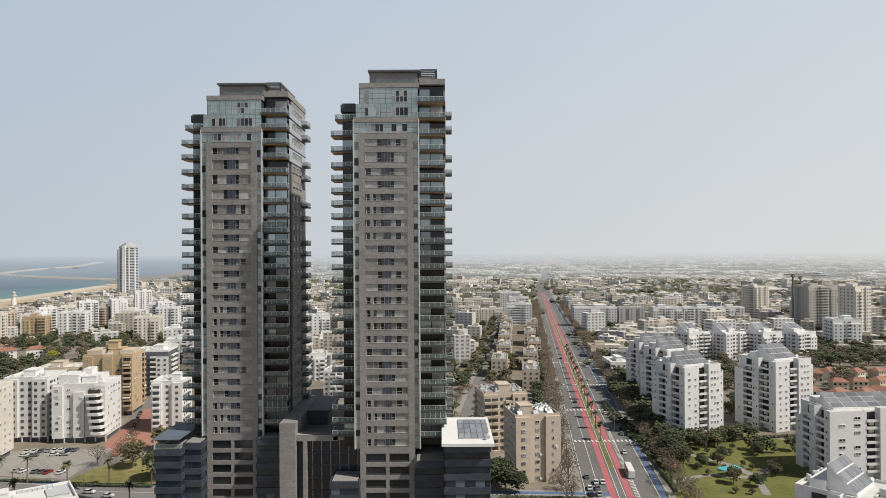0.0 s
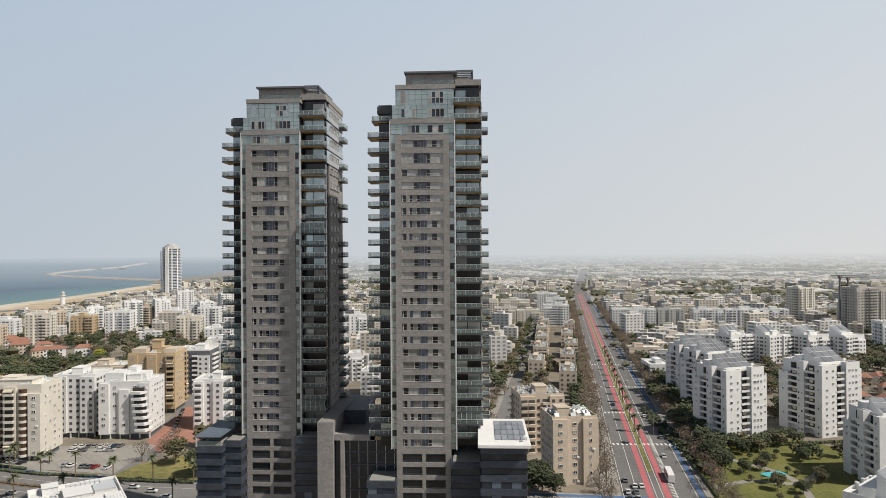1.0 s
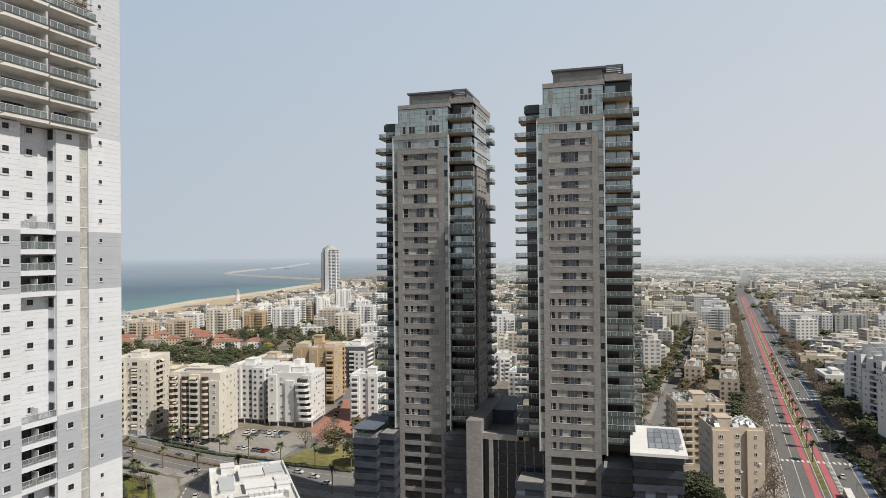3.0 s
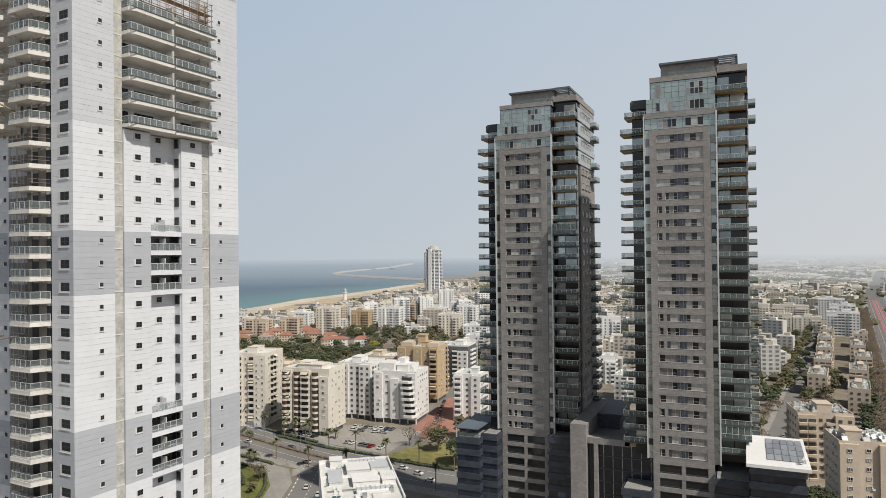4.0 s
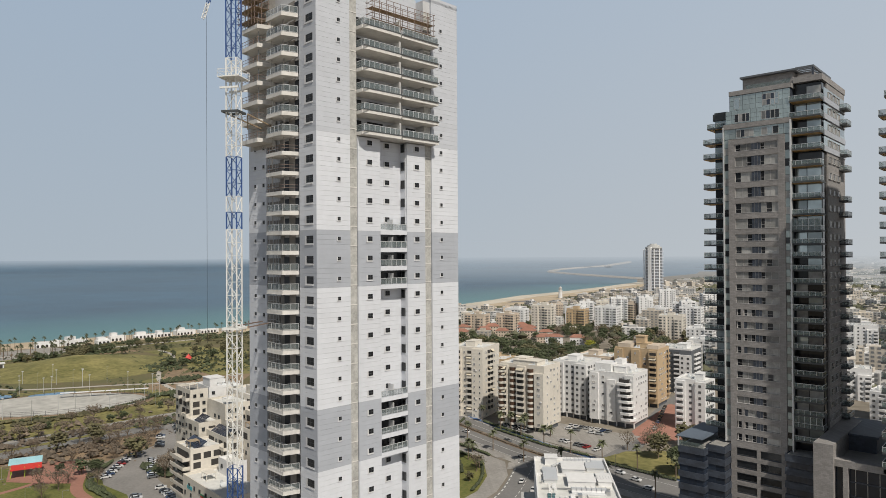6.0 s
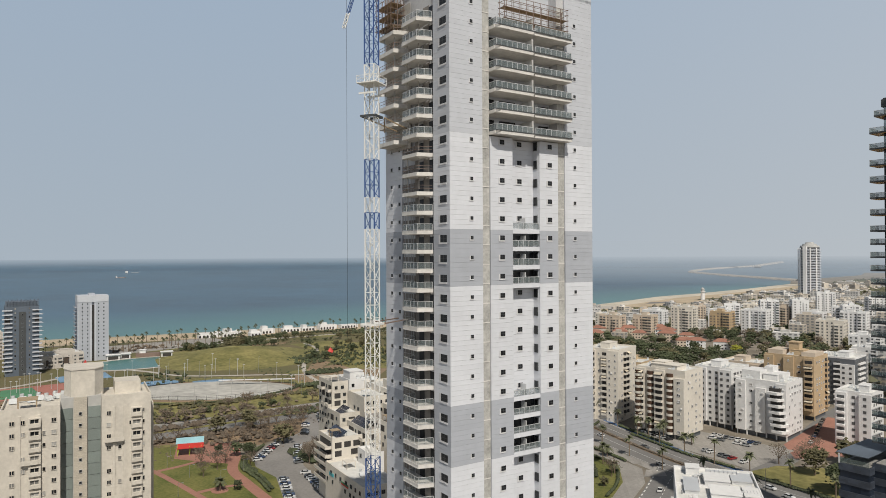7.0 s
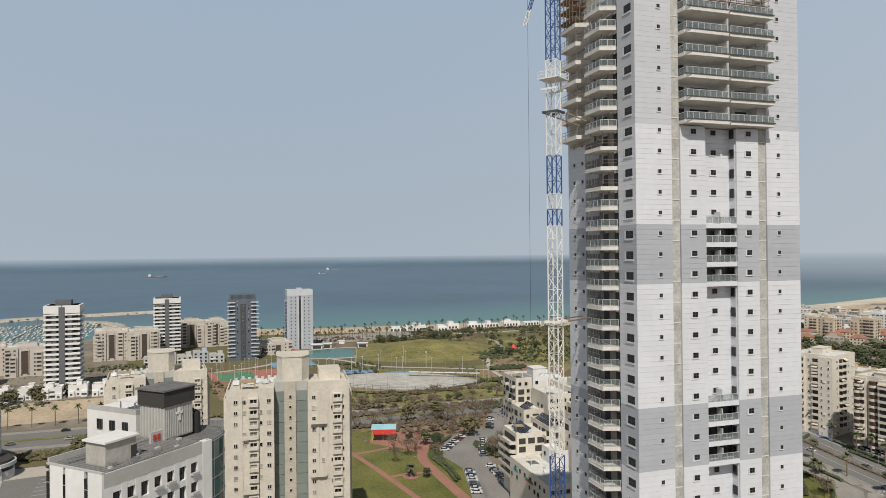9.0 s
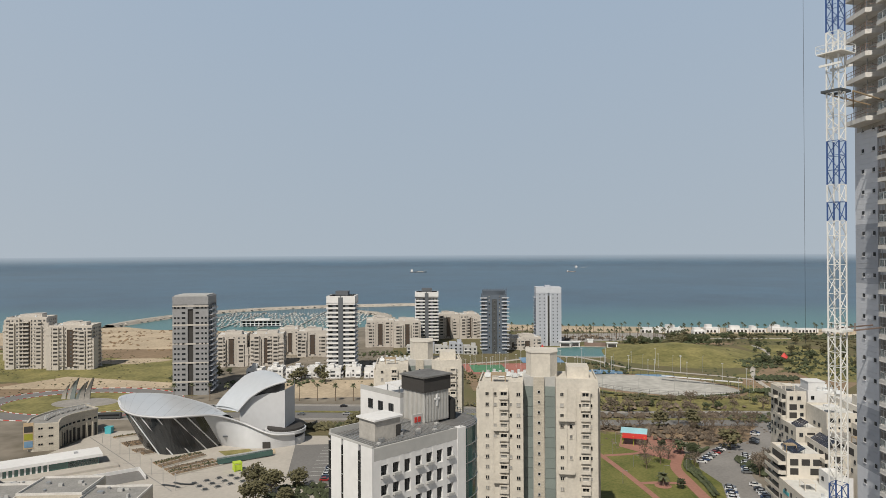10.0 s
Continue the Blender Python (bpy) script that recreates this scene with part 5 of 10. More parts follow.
# ---- tower crane ----
def crane():
    c = thing("tower_crane", -92.7, 55.2, 0, 31, "white and blue lattice tower crane tied to the unfinished high-rise", "crane")
    h = 0.82

    def section(z0, z1, m):
        n = max(1, round((z1 - z0) / 2.0))
        s = Shape()
        for x, y in ((-h, -h), (h, -h), (h, h), (-h, h)):
            s.bar((x, y, z0), (x, y, z1), 0.11)
        q = [(-h, -h), (h, -h), (h, h), (-h, h)]
        for k in range(n):
            a, b = z0 + (z1 - z0) * k / n, z0 + (z1 - z0) * (k + 1) / n
            for i in range(4):
                p, r = q[i], q[(i + 1) % 4]
                if k % 2:
                    p, r = r, p
                s.bar((*p, a), (*r, b), 0.055)
                s.bar((*p, b), (*r, b), 0.045)
        part("mast_section", s, m, c, "blue lattice section" if m is CRANE_B else "")
    for z0, z1, m in ((0, 30, CRANE_W), (30, 50, CRANE_W), (50, 58, CRANE_B), (58, 78, CRANE_W), (78, 94, CRANE_W), (94, 96.6, CRANE_B), (96.6, 99, CRANE_W), (99, 105, CRANE_B), (105, 112, CRANE_W), (112, 117, CRANE_W), (117, 120, CRANE_W), (120, 131, CRANE_B), (131, 134, CRANE_Y)):
        section(z0, z1, m)
    part("climbing_frame", Shape().box(-1.75, 1.75, -1.75, 1.75, 116.9, 117.05).box(-1.5, 1.5, -1.5, -1.35, 115.2, 115.5).box(-1.5, 1.5, 1.35, 1.5, 115.2, 115.5), CRANE_W, c)
    g = Shape()
    for a, b in (((-1.75, -1.75), (1.75, -1.75)), ((1.75, -1.75), (1.75, 1.75)), ((1.75, 1.75), (-1.75, 1.75)), ((-1.75, 1.75), (-1.75, -1.75))):
        g.bar((*a, 118.1), (*b, 118.1), 0.035).bar((*a, 117.6), (*b, 117.6), 0.03).bar((*a, 117), (*a, 118.1), 0.035)
    part("guard_rail", g, CRANE_W, c)
    for z in (111.8, 79.0):
        col = part("tie_collar", Shape().box(-1.35, 1.35, -1.35, -1.05, z - 0.16, z + 0.16).box(-1.35, 1.35, 1.05, 1.35, z - 0.16, z + 0.16).box(-1.35, -1.05, -1.05, 1.05, z - 0.16, z + 0.16).box(1.05, 1.35, -1.05, 1.05, z - 0.16, z + 0.16), SLAB_DK if z > 100 else CRANE_W, c)
        for dx, ty in ((-1.5, -6.5), (1.5, -4.0), (1.5, -9.0)):
            part("tie_beam", Shape().bar((dx, 1.5, z), (ty + 5.0, 12.3, z - 0.2), 0.13), TIMBER if z > 100 else RUST, col)
    # luffing jib, mostly above the view, and its hoist rope
    part("slewing_ring", Shape().box(-1.8, 1.8, -1.8, 1.8, 134, 135.2), CRANE_Y, c)
    j = Shape()
    tip = Vector((-12, 6, 175))
    for k, (dx, dz) in enumerate(((0, 0), (0.9, 0), (0.45, 1.2))):
        j.bar((dx, 0, 135.5 + dz), tip + Vector((dx * 0.5, 0, dz * 0.5)), 0.1)
    part("jib", j, CRANE_W, c)
    low, high = Vector((-3.4, -2.8, 125.4)), Vector((0.2, -0.6, 139.8))
    for name, u0, u1, m in (("jib_tip", 0.0, 0.17, CRANE_W), ("jib_section", 0.17, 1.0, CRANE_B)):
        lat = Shape()
        ring = [Vector((0.28, 0, 0)), Vector((-0.14, 0.26, 0)), Vector((-0.14, -0.26, 0))]
        a, b = low.lerp(high, u0), low.lerp(high, u1)
        for v in ring:
            lat.bar(a + v, b + v, 0.06)
        n = max(2, round((b - a).length / 0.7))
        for k in range(n):
            p, q = a.lerp(b, k / n), a.lerp(b, (k + 1) / n)
            for e in range(3):
                lat.bar(p + ring[e], q + ring[(e + 1) % 3], 0.035)
        part(name, lat, m, c)
    part("hoist_rope", Shape().bar((-3.0, -2.6, 77), (-3.0, -2.6, 172), 0.022), RUBBER, c)
    return c


crane()

# ---- apartment blocks ----
WIN = {}


def win(w, h, glass=GLASS_DK, frame_mat=STEEL_LT):
    key = (w, h, glass.name, frame_mat.name)
    if key not in WIN:
        WIN[key] = window_mesh(w, h, frame_mat, glass, 1 if w > 1.0 else 0, deep=0.2)
    return WIN[key]


BOX = {}


def block_balcony(parent, w, d, wall, at, turn, rng, awning=0.3):
    """A solid-fronted balcony, its shaded opening painted as a dark panel, sometimes an awning."""
    key = (w, d, wall.name)
    if key not in BOX:
        s = Shape().box(-w / 2, w / 2, -d, 0, -0.25, 0.0).box(-w / 2, w / 2, -d, -d + 0.12, 0, 0.95)
        s.box(-w / 2, -w / 2 + 0.12, -d + 0.12, 0, 0, 0.95).box(w / 2 - 0.12, w / 2, -d + 0.12, 0, 0, 0.95)
        a = Shape().face([(-w / 2, -0.05, 2.6), (w / 2, -0.05, 2.6), (w / 2, -d - 0.3, 1.7), (-w / 2, -d - 0.3, 1.7)])
        a.face([(-w / 2, -d - 0.3, 1.7), (w / 2, -d - 0.3, 1.7), (w / 2, -d - 0.3, 1.4), (-w / 2, -d - 0.3, 1.4)])
        s.box(-w / 2 + 0.15, w / 2 - 0.15, -0.12, 0.05, 0.0, 2.45, 1)
        BOX[key] = (s.mesh("balcony", wall, SHADE), None, a.mesh("awning", CANVAS))
    m = BOX[key]
    b = part("balcony", m[0], None, parent, at=at, turn=turn)
    if rng.random() < awning:
        part("awning", m[2], None, b)


def tank_mesh():
    s = Shape().bar((0, 0, 0.5), (0, 0, 1.9), 0.5, 0, 8)
    s.box(-0.5, 0.5, -0.5, 0.5, 0.0, 0.5)
    s.face([(-0.9, -0.7, 0.3), (0.9, -0.7, 0.3), (0.9, -2.0, 0.1), (-0.9, -2.0, 0.1)], 1).face([(0.9, -0.72, 1.3), (-0.9, -0.72, 1.3), (-0.9, -2.0, 0.12), (0.9, -2.0, 0.12)], 1)
    return s.mesh("water_heater", TANK, TANK)


HEATER = tank_mesh()
FOOT = []
AC = Shape().box(-0.45, 0.45, -0.4, 0, 0, 0.65).mesh("air_conditioner", PLASTER_W)


def block(x, y, turn, w, d, floors, wall, label, style="", trim=None, group="", st=3.0, near=True, bays=2, z=0.0, seed=1, rear=True, roof=ROOF_LT, tanks=6, pilotis=0.0):
    """An apartment block: centre (x, y), front to local -y, w wide, d deep."""
    FOOT.append((x, y, max(w, d) * 0.62))
    rng = random.Random(seed * 7919 + int(x * 3) + int(y * 5))
    trim = trim or wall
    t = thing("apartment_block", x, y, z, turn, label, "apartment building", group)
    h = floors * st + 0.6 + pilotis
    body = Shape()
    z0 = pilotis
    body.box(-w / 2, w / 2, -d / 2, d / 2, z0, h)
    part("body", body, wall, t)
    if pilotis:
        part("ground_floor", Shape().box(-w / 2 + 1, w / 2 - 1, -d / 2 + 1.2, d / 2 - 1, 0, z0), PLASTER_D, t)
        for k in range(6):
            xx = -w / 2 + 0.3 + (w - 0.6) * k / 5
            part("pillar", Shape().box(xx - 0.25, xx + 0.25, -d / 2 + 0.1, -d / 2 + 0.6, 0, z0), wall, t)
    # projecting bays on the front and the sides
    fronts = []
    if bays:
        bw = w / (bays * 2 + 1)
        for b in range(bays + 1):
            cx = -w / 2 + bw * (2 * b + 0.5)
            top = h - (st if rng.random() < 0.35 else 0)
            part("bay", Shape().box(cx - bw / 2, cx + bw / 2, -d / 2 - 1.2, -d / 2, z0, top), trim, t)
            fronts.append((cx, bw, -d / 2 - 1.2, top))
        for b in range(bays):
            fronts.append((-w / 2 + bw * (2 * b + 1.5), bw, -d / 2, h))
    else:
        fronts.append((0, w, -d / 2, h))
    # roof: parapet, membrane, stair head, heaters
    p = 0.9
    par = Shape().box(-w / 2, w / 2, -d / 2, -d / 2 + 0.25, h, h + p).box(-w / 2, w / 2, d / 2 - 0.25, d / 2, h, h + p)
    par.box(-w / 2, -w / 2 + 0.25, -d / 2 + 0.25, d / 2 - 0.25, h, h + p).box(w / 2 - 0.25, w / 2, -d / 2 + 0.25, d / 2 - 0.25, h, h + p)
    part("parapet", par, trim, t)
    part("roof", Shape().box(-w / 2 + 0.26, w / 2 - 0.26, -d / 2 + 0.26, d / 2 - 0.26, h, h + 0.1), roof, t)
    sx = rng.uniform(-w * 0.2, w * 0.2)
    part("stair_head", Shape().box(sx - w * 0.14, sx + w * 0.14, -d * 0.18, d * 0.25, h + 0.1, h + 3.0).box(sx - w * 0.14 - 0.2, sx + w * 0.14 + 0.2, -d * 0.18 - 0.2, d * 0.25 + 0.2, h + 3.0, h + 3.2), trim, t)
    if style == "solar":
        # a tall mono-pitch attic whose slope carries panels
        a0, a1, zt = -w * 0.32, w * 0.32, h + 7.0
        s = Shape()
        pts = [(a0, -d * 0.1, h + 0.1), (a1, -d * 0.1, h + 0.1), (a1, d * 0.42, h + 0.1), (a0, d * 0.42, h + 0.1)]
        zs = (h + 1.6, h + 1.6, zt, zt)
        top = [(px, py, zz) for (px, py, _), zz in zip(pts, zs)]
        s.face([pts[0], pts[1], top[1], top[0]]).face([pts[1], pts[2], top[2], top[1]]).face([pts[2], pts[3], top[3], top[2]]).face([pts[3], pts[0], top[0], top[3]]).face(top)
        part("attic", s, trim, t)
        n, m = (7, 3) if near else (3, 1)
        for i in range(n):
            for j in range(m):
                fx0, fx1 = a0 + (a1 - a0) * (i + 0.06) / n, a0 + (a1 - a0) * (i + 0.94) / n
                v0, v1 = (j + 0.06) / m, (j + 0.94) / m
                y0, y1 = -d * 0.1 + d * 0.52 * v0, -d * 0.1 + d * 0.52 * v1
                za, zb = h + 1.6 + (zt - h - 1.6) * v0 + 0.12, h + 1.6 + (zt - h - 1.6) * v1 + 0.12
                part("solar_panel", Shape().face([(fx0, y0, za), (fx1, y0, za), (fx1, y1, zb), (fx0, y1, zb)]).face([(fx0, y1, zb - 0.06), (fx1, y1, zb - 0.06), (fx1, y0, za - 0.06), (fx0, y0, za - 0.06)]), PANEL_PV, t)
    heaters = Shape()
    for k in range(tanks):
        hx, hy = rng.uniform(-w / 2 + 1.5, w / 2 - 1.5), rng.uniform(-d / 2 + 2.2, d / 2 - 1.5)
        if style == "solar" and hy > -d * 0.14:
            continue
        if abs(hx - sx) < w * 0.17 and -d * 0.25 < hy < d * 0.3:
            continue
        if near:
            part("water_heater", HEATER, None, t, at=(hx, hy, h + 0.1), turn=rng.uniform(-15, 15))
        else:
            heaters.bar((hx, hy, h + 0.5), (hx, hy, h + 1.8), 0.45, 0, 6).box(hx - 0.8, hx + 0.8, hy - 1.8, hy - 0.5, h + 0.2, h + 0.9)
    # openings
    to_eye = Vector((-x, -y)).normalized()
    joined, far_win, far_bal = Shape(), Shape(), Shape()

    def face_windows(cx, fw, fy, top, ang, off, loggia=False):
        """ang: outward turn of the face; off: distance of the face from the centre line along its normal."""
        c, s = math.cos(radians(ang)), math.sin(radians(ang))
        nrm = Vector((math.sin(radians(ang + turn)), -math.cos(radians(ang + turn))))
        seen = nrm.dot(to_eye) > 0.02
        n = max(1, int(fw / 3.3))
        cols = [cx + fw * ((k + 0.5) / n - 0.5) for k in range(n)]
        kinds = [rng.random() for _ in cols]
        if loggia and seen and near:
            for f in range(1, floors):
                block_balcony(t, min(3.5, round(fw * 2 - 0.6) / 2), 1.0, trim, (cx, -off, z0 + f * st), ang, rng, 0.2)
            return
        for f in range(floors):
            zz = z0 + f * st + 0.95
            if zz + 1.5 > top:
                continue
            for px, kd in zip(cols, kinds):
                lx, ly = px * c + off * s, px * s - off * c
                if not seen:
                    joined.turned(lx, ly, 1.3, 0.2, zz, zz + 1.2, ang)
                    continue
                if not near:
                    ww = min(fw / n - 0.6, 3.0) if kd < 0.3 else 1.3
                    far_win.turned(lx, ly, ww, 0.24, zz - (0.7 if kd < 0.3 else 0), zz + 1.25, ang)
                    if kd < 0.3:
                        far_bal.turned(lx + 0.6 * s, ly - 0.6 * c, ww + 0.4, 1.3, zz - 1.1, zz - 0.1, ang)
                    continue
                if kd < (0.12 if style == "quiet" else 0.36) and fw >= 3.6 and style != "tanks":
                    if f:
                        block_balcony(t, min(round(fw / n * 2) / 2 - 0.5, 4.0), 1.3, trim, (lx, ly, zz - 0.95), ang, rng, 0.25)
                else:
                    r = rng.random()
                    ww = 1.5 if kd < 0.7 else 0.8
                    if r < (0.6 if style == "quiet" else 0.88):
                        part("window", win(ww, 1.2, GLASS_DK if rng.random() < 0.5 else GLASS_MID, PLASTER_W if r < 0.5 else STEEL_LT), None, t, at=(lx, ly, zz), turn=ang)
                    if near and rng.random() < 0.07:
                        part("air_conditioner", AC, None, t, at=(lx + 1.25 * c, ly + 1.25 * s, zz - 0.1), turn=ang)
    for cx, fw, fy, top in fronts:
        face_windows(cx, fw, fy, top, 0, -fy, style == "solar" and fy == -d / 2)
    face_windows(0, d * 0.86, 0, h, 90, w / 2)
    face_windows(0, d * 0.86, 0, h, -90, w / 2)
    face_windows(0, w * 0.9, 0, h, 180, d / 2)
    if joined.f:
        o = part("rear_window_array", joined, GLASS_DK, t)
        tagged(o, kind="stuff")
    for nm, sh, m in (("window_array", far_win, FAR_PANE), ("balcony_array", far_bal, trim), ("water_heater_array", heaters, TANK)):
        if sh.f:
            tagged(part(nm, sh, m, t), kind="stuff")
    return t


# white blocks east of the avenue
def stepped_block(x, y, turn, w, d, floors, label, seed, st=2.98, wedge=6.0, wide=0.55):
    """A white block of stepped shafts: loggia stacks on its left flank (-x), balconies on its front (-y), a wedge of solar panels on the roof."""
    FOOT.append((x, y, max(w, d) * 0.62))
    r = random.Random(seed * 101)
    t = thing("apartment_block", x, y, 0, turn, label, "apartment building", "white towers by the avenue")
    h = floors * st + 1.0
    xa, xb, ya, yb = -w / 2, w / 2, -d / 2, d / 2
    # shafts: x0, x1, y0, y1, top
    f0, f1 = xa + w * 0.36, xa + min(w * 0.58, w * 0.36 + 5.0)          # front balcony recess
    l0, l1, l2, l3 = ya + d * 0.16, ya + d * 0.38, ya + d * 0.54, ya + d * 0.78   # two loggia stacks on the flank
    part("body", Shape().box(xa + 2.4, xb, ya + 2.2, yb, 0, h), PLASTER_W, t)
    shafts = ((xa, f0, ya, ya + 2.2, h - 0.2), (f1, xb - 3.0, ya - 0.9, ya + 2.2, h + 0.8), (xb - 3.0, xb, ya + 0.6, ya + 2.2, h - st),
              (xa, xa + 2.4, ya + 2.2, l0, h - 0.2), (xa - 0.7, xa + 2.4, l1, l2, h + 0.5), (xa, xa + 2.4, l3, yb, h - st * 2))
    for x0, x1, y0, y1, zt in shafts:
        part("shaft", Shape().box(x0, x1, y0, y1, 0, zt).box(x0, x1, y0, y0 + 0.22, zt, zt + 0.9).box(x0, x0 + 0.22, y0 + 0.22, y1, zt, zt + 0.9).box(x1 - 0.22, x1, y0 + 0.22, y1, zt, zt + 0.9), PLASTER_W, t)

    def loggia(n):
        return Shape().box(-n / 2, n / 2, -1.3, 0, -0.24, 0).box(-n / 2, n / 2, -1.3, -1.16, 0, 0.85)
    flank_a, flank_b, face = loggia(l1 - l0).mesh("balcony", PLASTER_W), loggia(l3 - l2).mesh("balcony", PLASTER_W), loggia(f1 - f0).mesh("balcony", PLASTER_W)
    shut = Shape().box(-1.1, 1.1, -0.3, -0.2, 1.1, 2.3).mesh("awning", CANVAS)
    # dark panels paint the shade at the back of each balcony recess
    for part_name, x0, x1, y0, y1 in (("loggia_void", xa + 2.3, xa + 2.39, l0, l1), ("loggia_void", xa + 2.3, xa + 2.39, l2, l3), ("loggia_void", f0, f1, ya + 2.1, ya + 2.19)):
        part(part_name, Shape().box(x0, x1, y0, y1, st, h - 0.4), SHADE, t, "back of the balcony recess with its shade painted dark")
    for f in range(1, floors):
        z = f * st + 0.3
        for me, at, an in ((flank_a, (xa + 1.2, (l0 + l1) / 2, z), -90), (flank_b, (xa + 1.2, (l2 + l3) / 2, z), -90), (face, ((f0 + f1) / 2, ya + 1.0, z), 0)):
            b = part("balcony", me, None, t, at=at, turn=an)
            if r.random() < 0.3:
                part("awning", shut, None, b)
    for f in range(floors):
        z = f * st + 1.2
        for cx, fy in ((xa + w * 0.12, ya), (xa + w * 0.27, ya), ((f1 + xb - 3) / 2, ya - 0.9), (f1 + (xb - 3 - f1) * 0.25, ya - 0.9), (f1 + (xb - 3 - f1) * 0.75, ya - 0.9), (xb - 1.4, ya + 0.6)):
            if r.random() < 0.8:
                part("window", win(r.choice((0.8, 1.2)) if w < 40 else 2.4, 1.1, GLASS_DK if r.random() < 0.45 else GLASS_MID, PLASTER_W), None, t, at=(cx, fy, z))
        for cy, fx in (((ya + l0) / 2, xa), ((l1 + l2) / 2 - 0.9, xa - 0.7), ((l1 + l2) / 2 + 0.9, xa - 0.7), ((l3 + yb) / 2, xa)):
            if r.random() < 0.55:
                part("window", win(0.8, 1.1, GLASS_DK if r.random() < 0.5 else GLASS_MID, PLASTER_W), None, t, at=(fx, cy, z), turn=-90)
    # roof: upper room, wedge with panels, parapets, tanks
    part("roof", Shape().box(xa + 2.5, xb - 0.1, ya + 2.3, yb - 0.1, h, h + 0.08), ROOF_LT, t)
    part("parapet", Shape().box(xa + 2.4, xb, yb - 0.25, yb, h, h + 1.0).box(xb - 0.25, xb, ya + 2.2, yb - 0.25, h, h + 1.0).box(xa + 2.4, xa + 2.65, ya + 2.2, yb - 0.25, h, h + 1.0), PLASTER_W, t)
    a0, a1 = xa + w * (0.75 - wide) , xa + w * 0.86
    y0, y1 = ya + d * 0.26, ya + d * 0.64
    za, zb = h + 0.7, h + wedge
    low, top = [(a0, y0, h), (a1, y0, h), (a1, y1, h), (a0, y1, h)], [(a0, y0, za), (a1, y0, za), (a1, y1, zb), (a0, y1, zb)]
    wg = Shape().face(top)
    for k in range(4):
        q = (k + 1) % 4
        wg.face([low[k], low[q], top[q], top[k]])
    attic = part("attic", wg, PLASTER_W, t)
    n, m = 6, 3
    for i in range(n):
        for k in range(m):
            u0, u1, v0, v1 = a0 + (a1 - a0) * (i + 0.05) / n, a0 + (a1 - a0) * (i + 0.95) / n, (k + 0.06) / m, (k + 0.94) / m
            p = [(u0, y0 + (y1 - y0) * v0, za + (zb - za) * v0 + 0.2), (u1, y0 + (y1 - y0) * v0, za + (zb - za) * v0 + 0.2), (u1, y0 + (y1 - y0) * v1, za + (zb - za) * v1 + 0.2), (u0, y0 + (y1 - y0) * v1, za + (zb - za) * v1 + 0.2)]
            part("solar_panel", Shape().face(p).face([(c[0], c[1], c[2] - 0.08) for c in p[::-1]]), PANEL_PV, attic)
    part("roof_room", Shape().box(a0 - 1.5, a1 + 1.2, y1, min(y1 + 4.5, yb - 0.5), h, h + 3.0), PLASTER_W, t)
    part("dish", Shape().bar((a1 + 0.8, y0 + 1, h), (a1 + 0.8, y0 + 1, h + 1.3), 0.05).bar((a1 + 0.8, y0 + 1, h + 1.3), (a1 + 0.6, y0 + 0.6, h + 1.5), 0.7, 0, 10, 0.75), PLASTER_W, t)
    for k in range(5):
        part("water_heater", HEATER, None, t, at=(r.uniform(xa + 3.5, xb - 2), r.uniform(y1 + 4.6, yb) if yb - y1 > 6 else ya + 4.0, h + 0.08), turn=r.uniform(-15, 15))
    return t


STEPPED = "white stepped apartment block with sloping solar attic and stacked loggias"
stepped_block(132, 429, 22, 23, 23, 10, STEPPED, 1)
stepped_block(128, 384, 22, 23, 23, 11, STEPPED, 2)
stepped_block(119.6, 333, 22, 24, 23, 11, STEPPED, 3)
stepped_block(169.6, 349, 22, 26, 26, 11, "broad white apartment block with stacked loggias and a solar attic", 4, wedge=7.0, wide=0.5)
stepped_block(169, 275, 5, 42, 22, 9, "white apartment block with awnings and solar panels on its roof", 5, st=2.8, wedge=5.0, wide=0.62)
stepped_block(124, 210, 42, 25, 22, 5, "white terraced apartment block with a long solar slope", 6, st=3.0, wedge=8.0, wide=0.5)
for i, (x, y) in enumerate(((205, 562), (234, 561), (264, 560), (291, 559))):
    block(x, y, 24, 22, 18, 7, PLASTER_W, "white apartment block with hanging balconies and a solar attic", "solar", group="row of white blocks", seed=20 + i, bays=1, near=False)
for i, (x, y, w) in enumerate(((180, 808, 50), (222, 806, 30), (264, 804, 34), (303, 802, 42), (338, 800, 28))):
    block(x, y, -3, w, 14, 7, PLASTER_W if i != 1 else PLASTER_G, "long white apartment slab", "", group="far white slabs", seed=30 + i, bays=2, near=False)
block(396, 862, 22, 24, 20, 14, PLASTER_C, "tall cream apartment tower", "", seed=41, bays=2, near=False, st=3.0)
block(392, 648, 22, 20, 18, 17, PLASTER_C, "tall pale apartment tower with stepped roof", "", seed=42, bays=1, near=False, st=3.1)
block(352, 600, -3, 24, 18, 9, PLASTER_W, "grey plastered apartment block below a tower", "", seed=43, bays=1, near=False)
block(410, 752, 14, 36, 26, 16, RAW, "unfinished concrete high-rise shell", "", seed=44, bays=2, near=False, st=3.0, tanks=0)
block(137, 574, 0, 28, 14, 3, PLASTER_B, "low yellow public building with a flat roof", "", seed=45, bays=1, near=False, tanks=0)
block(126, 494, 0, 15, 26, 3, PLASTER_W, "low white flat-roofed hall", "", seed=46, bays=0, near=False, tanks=0)
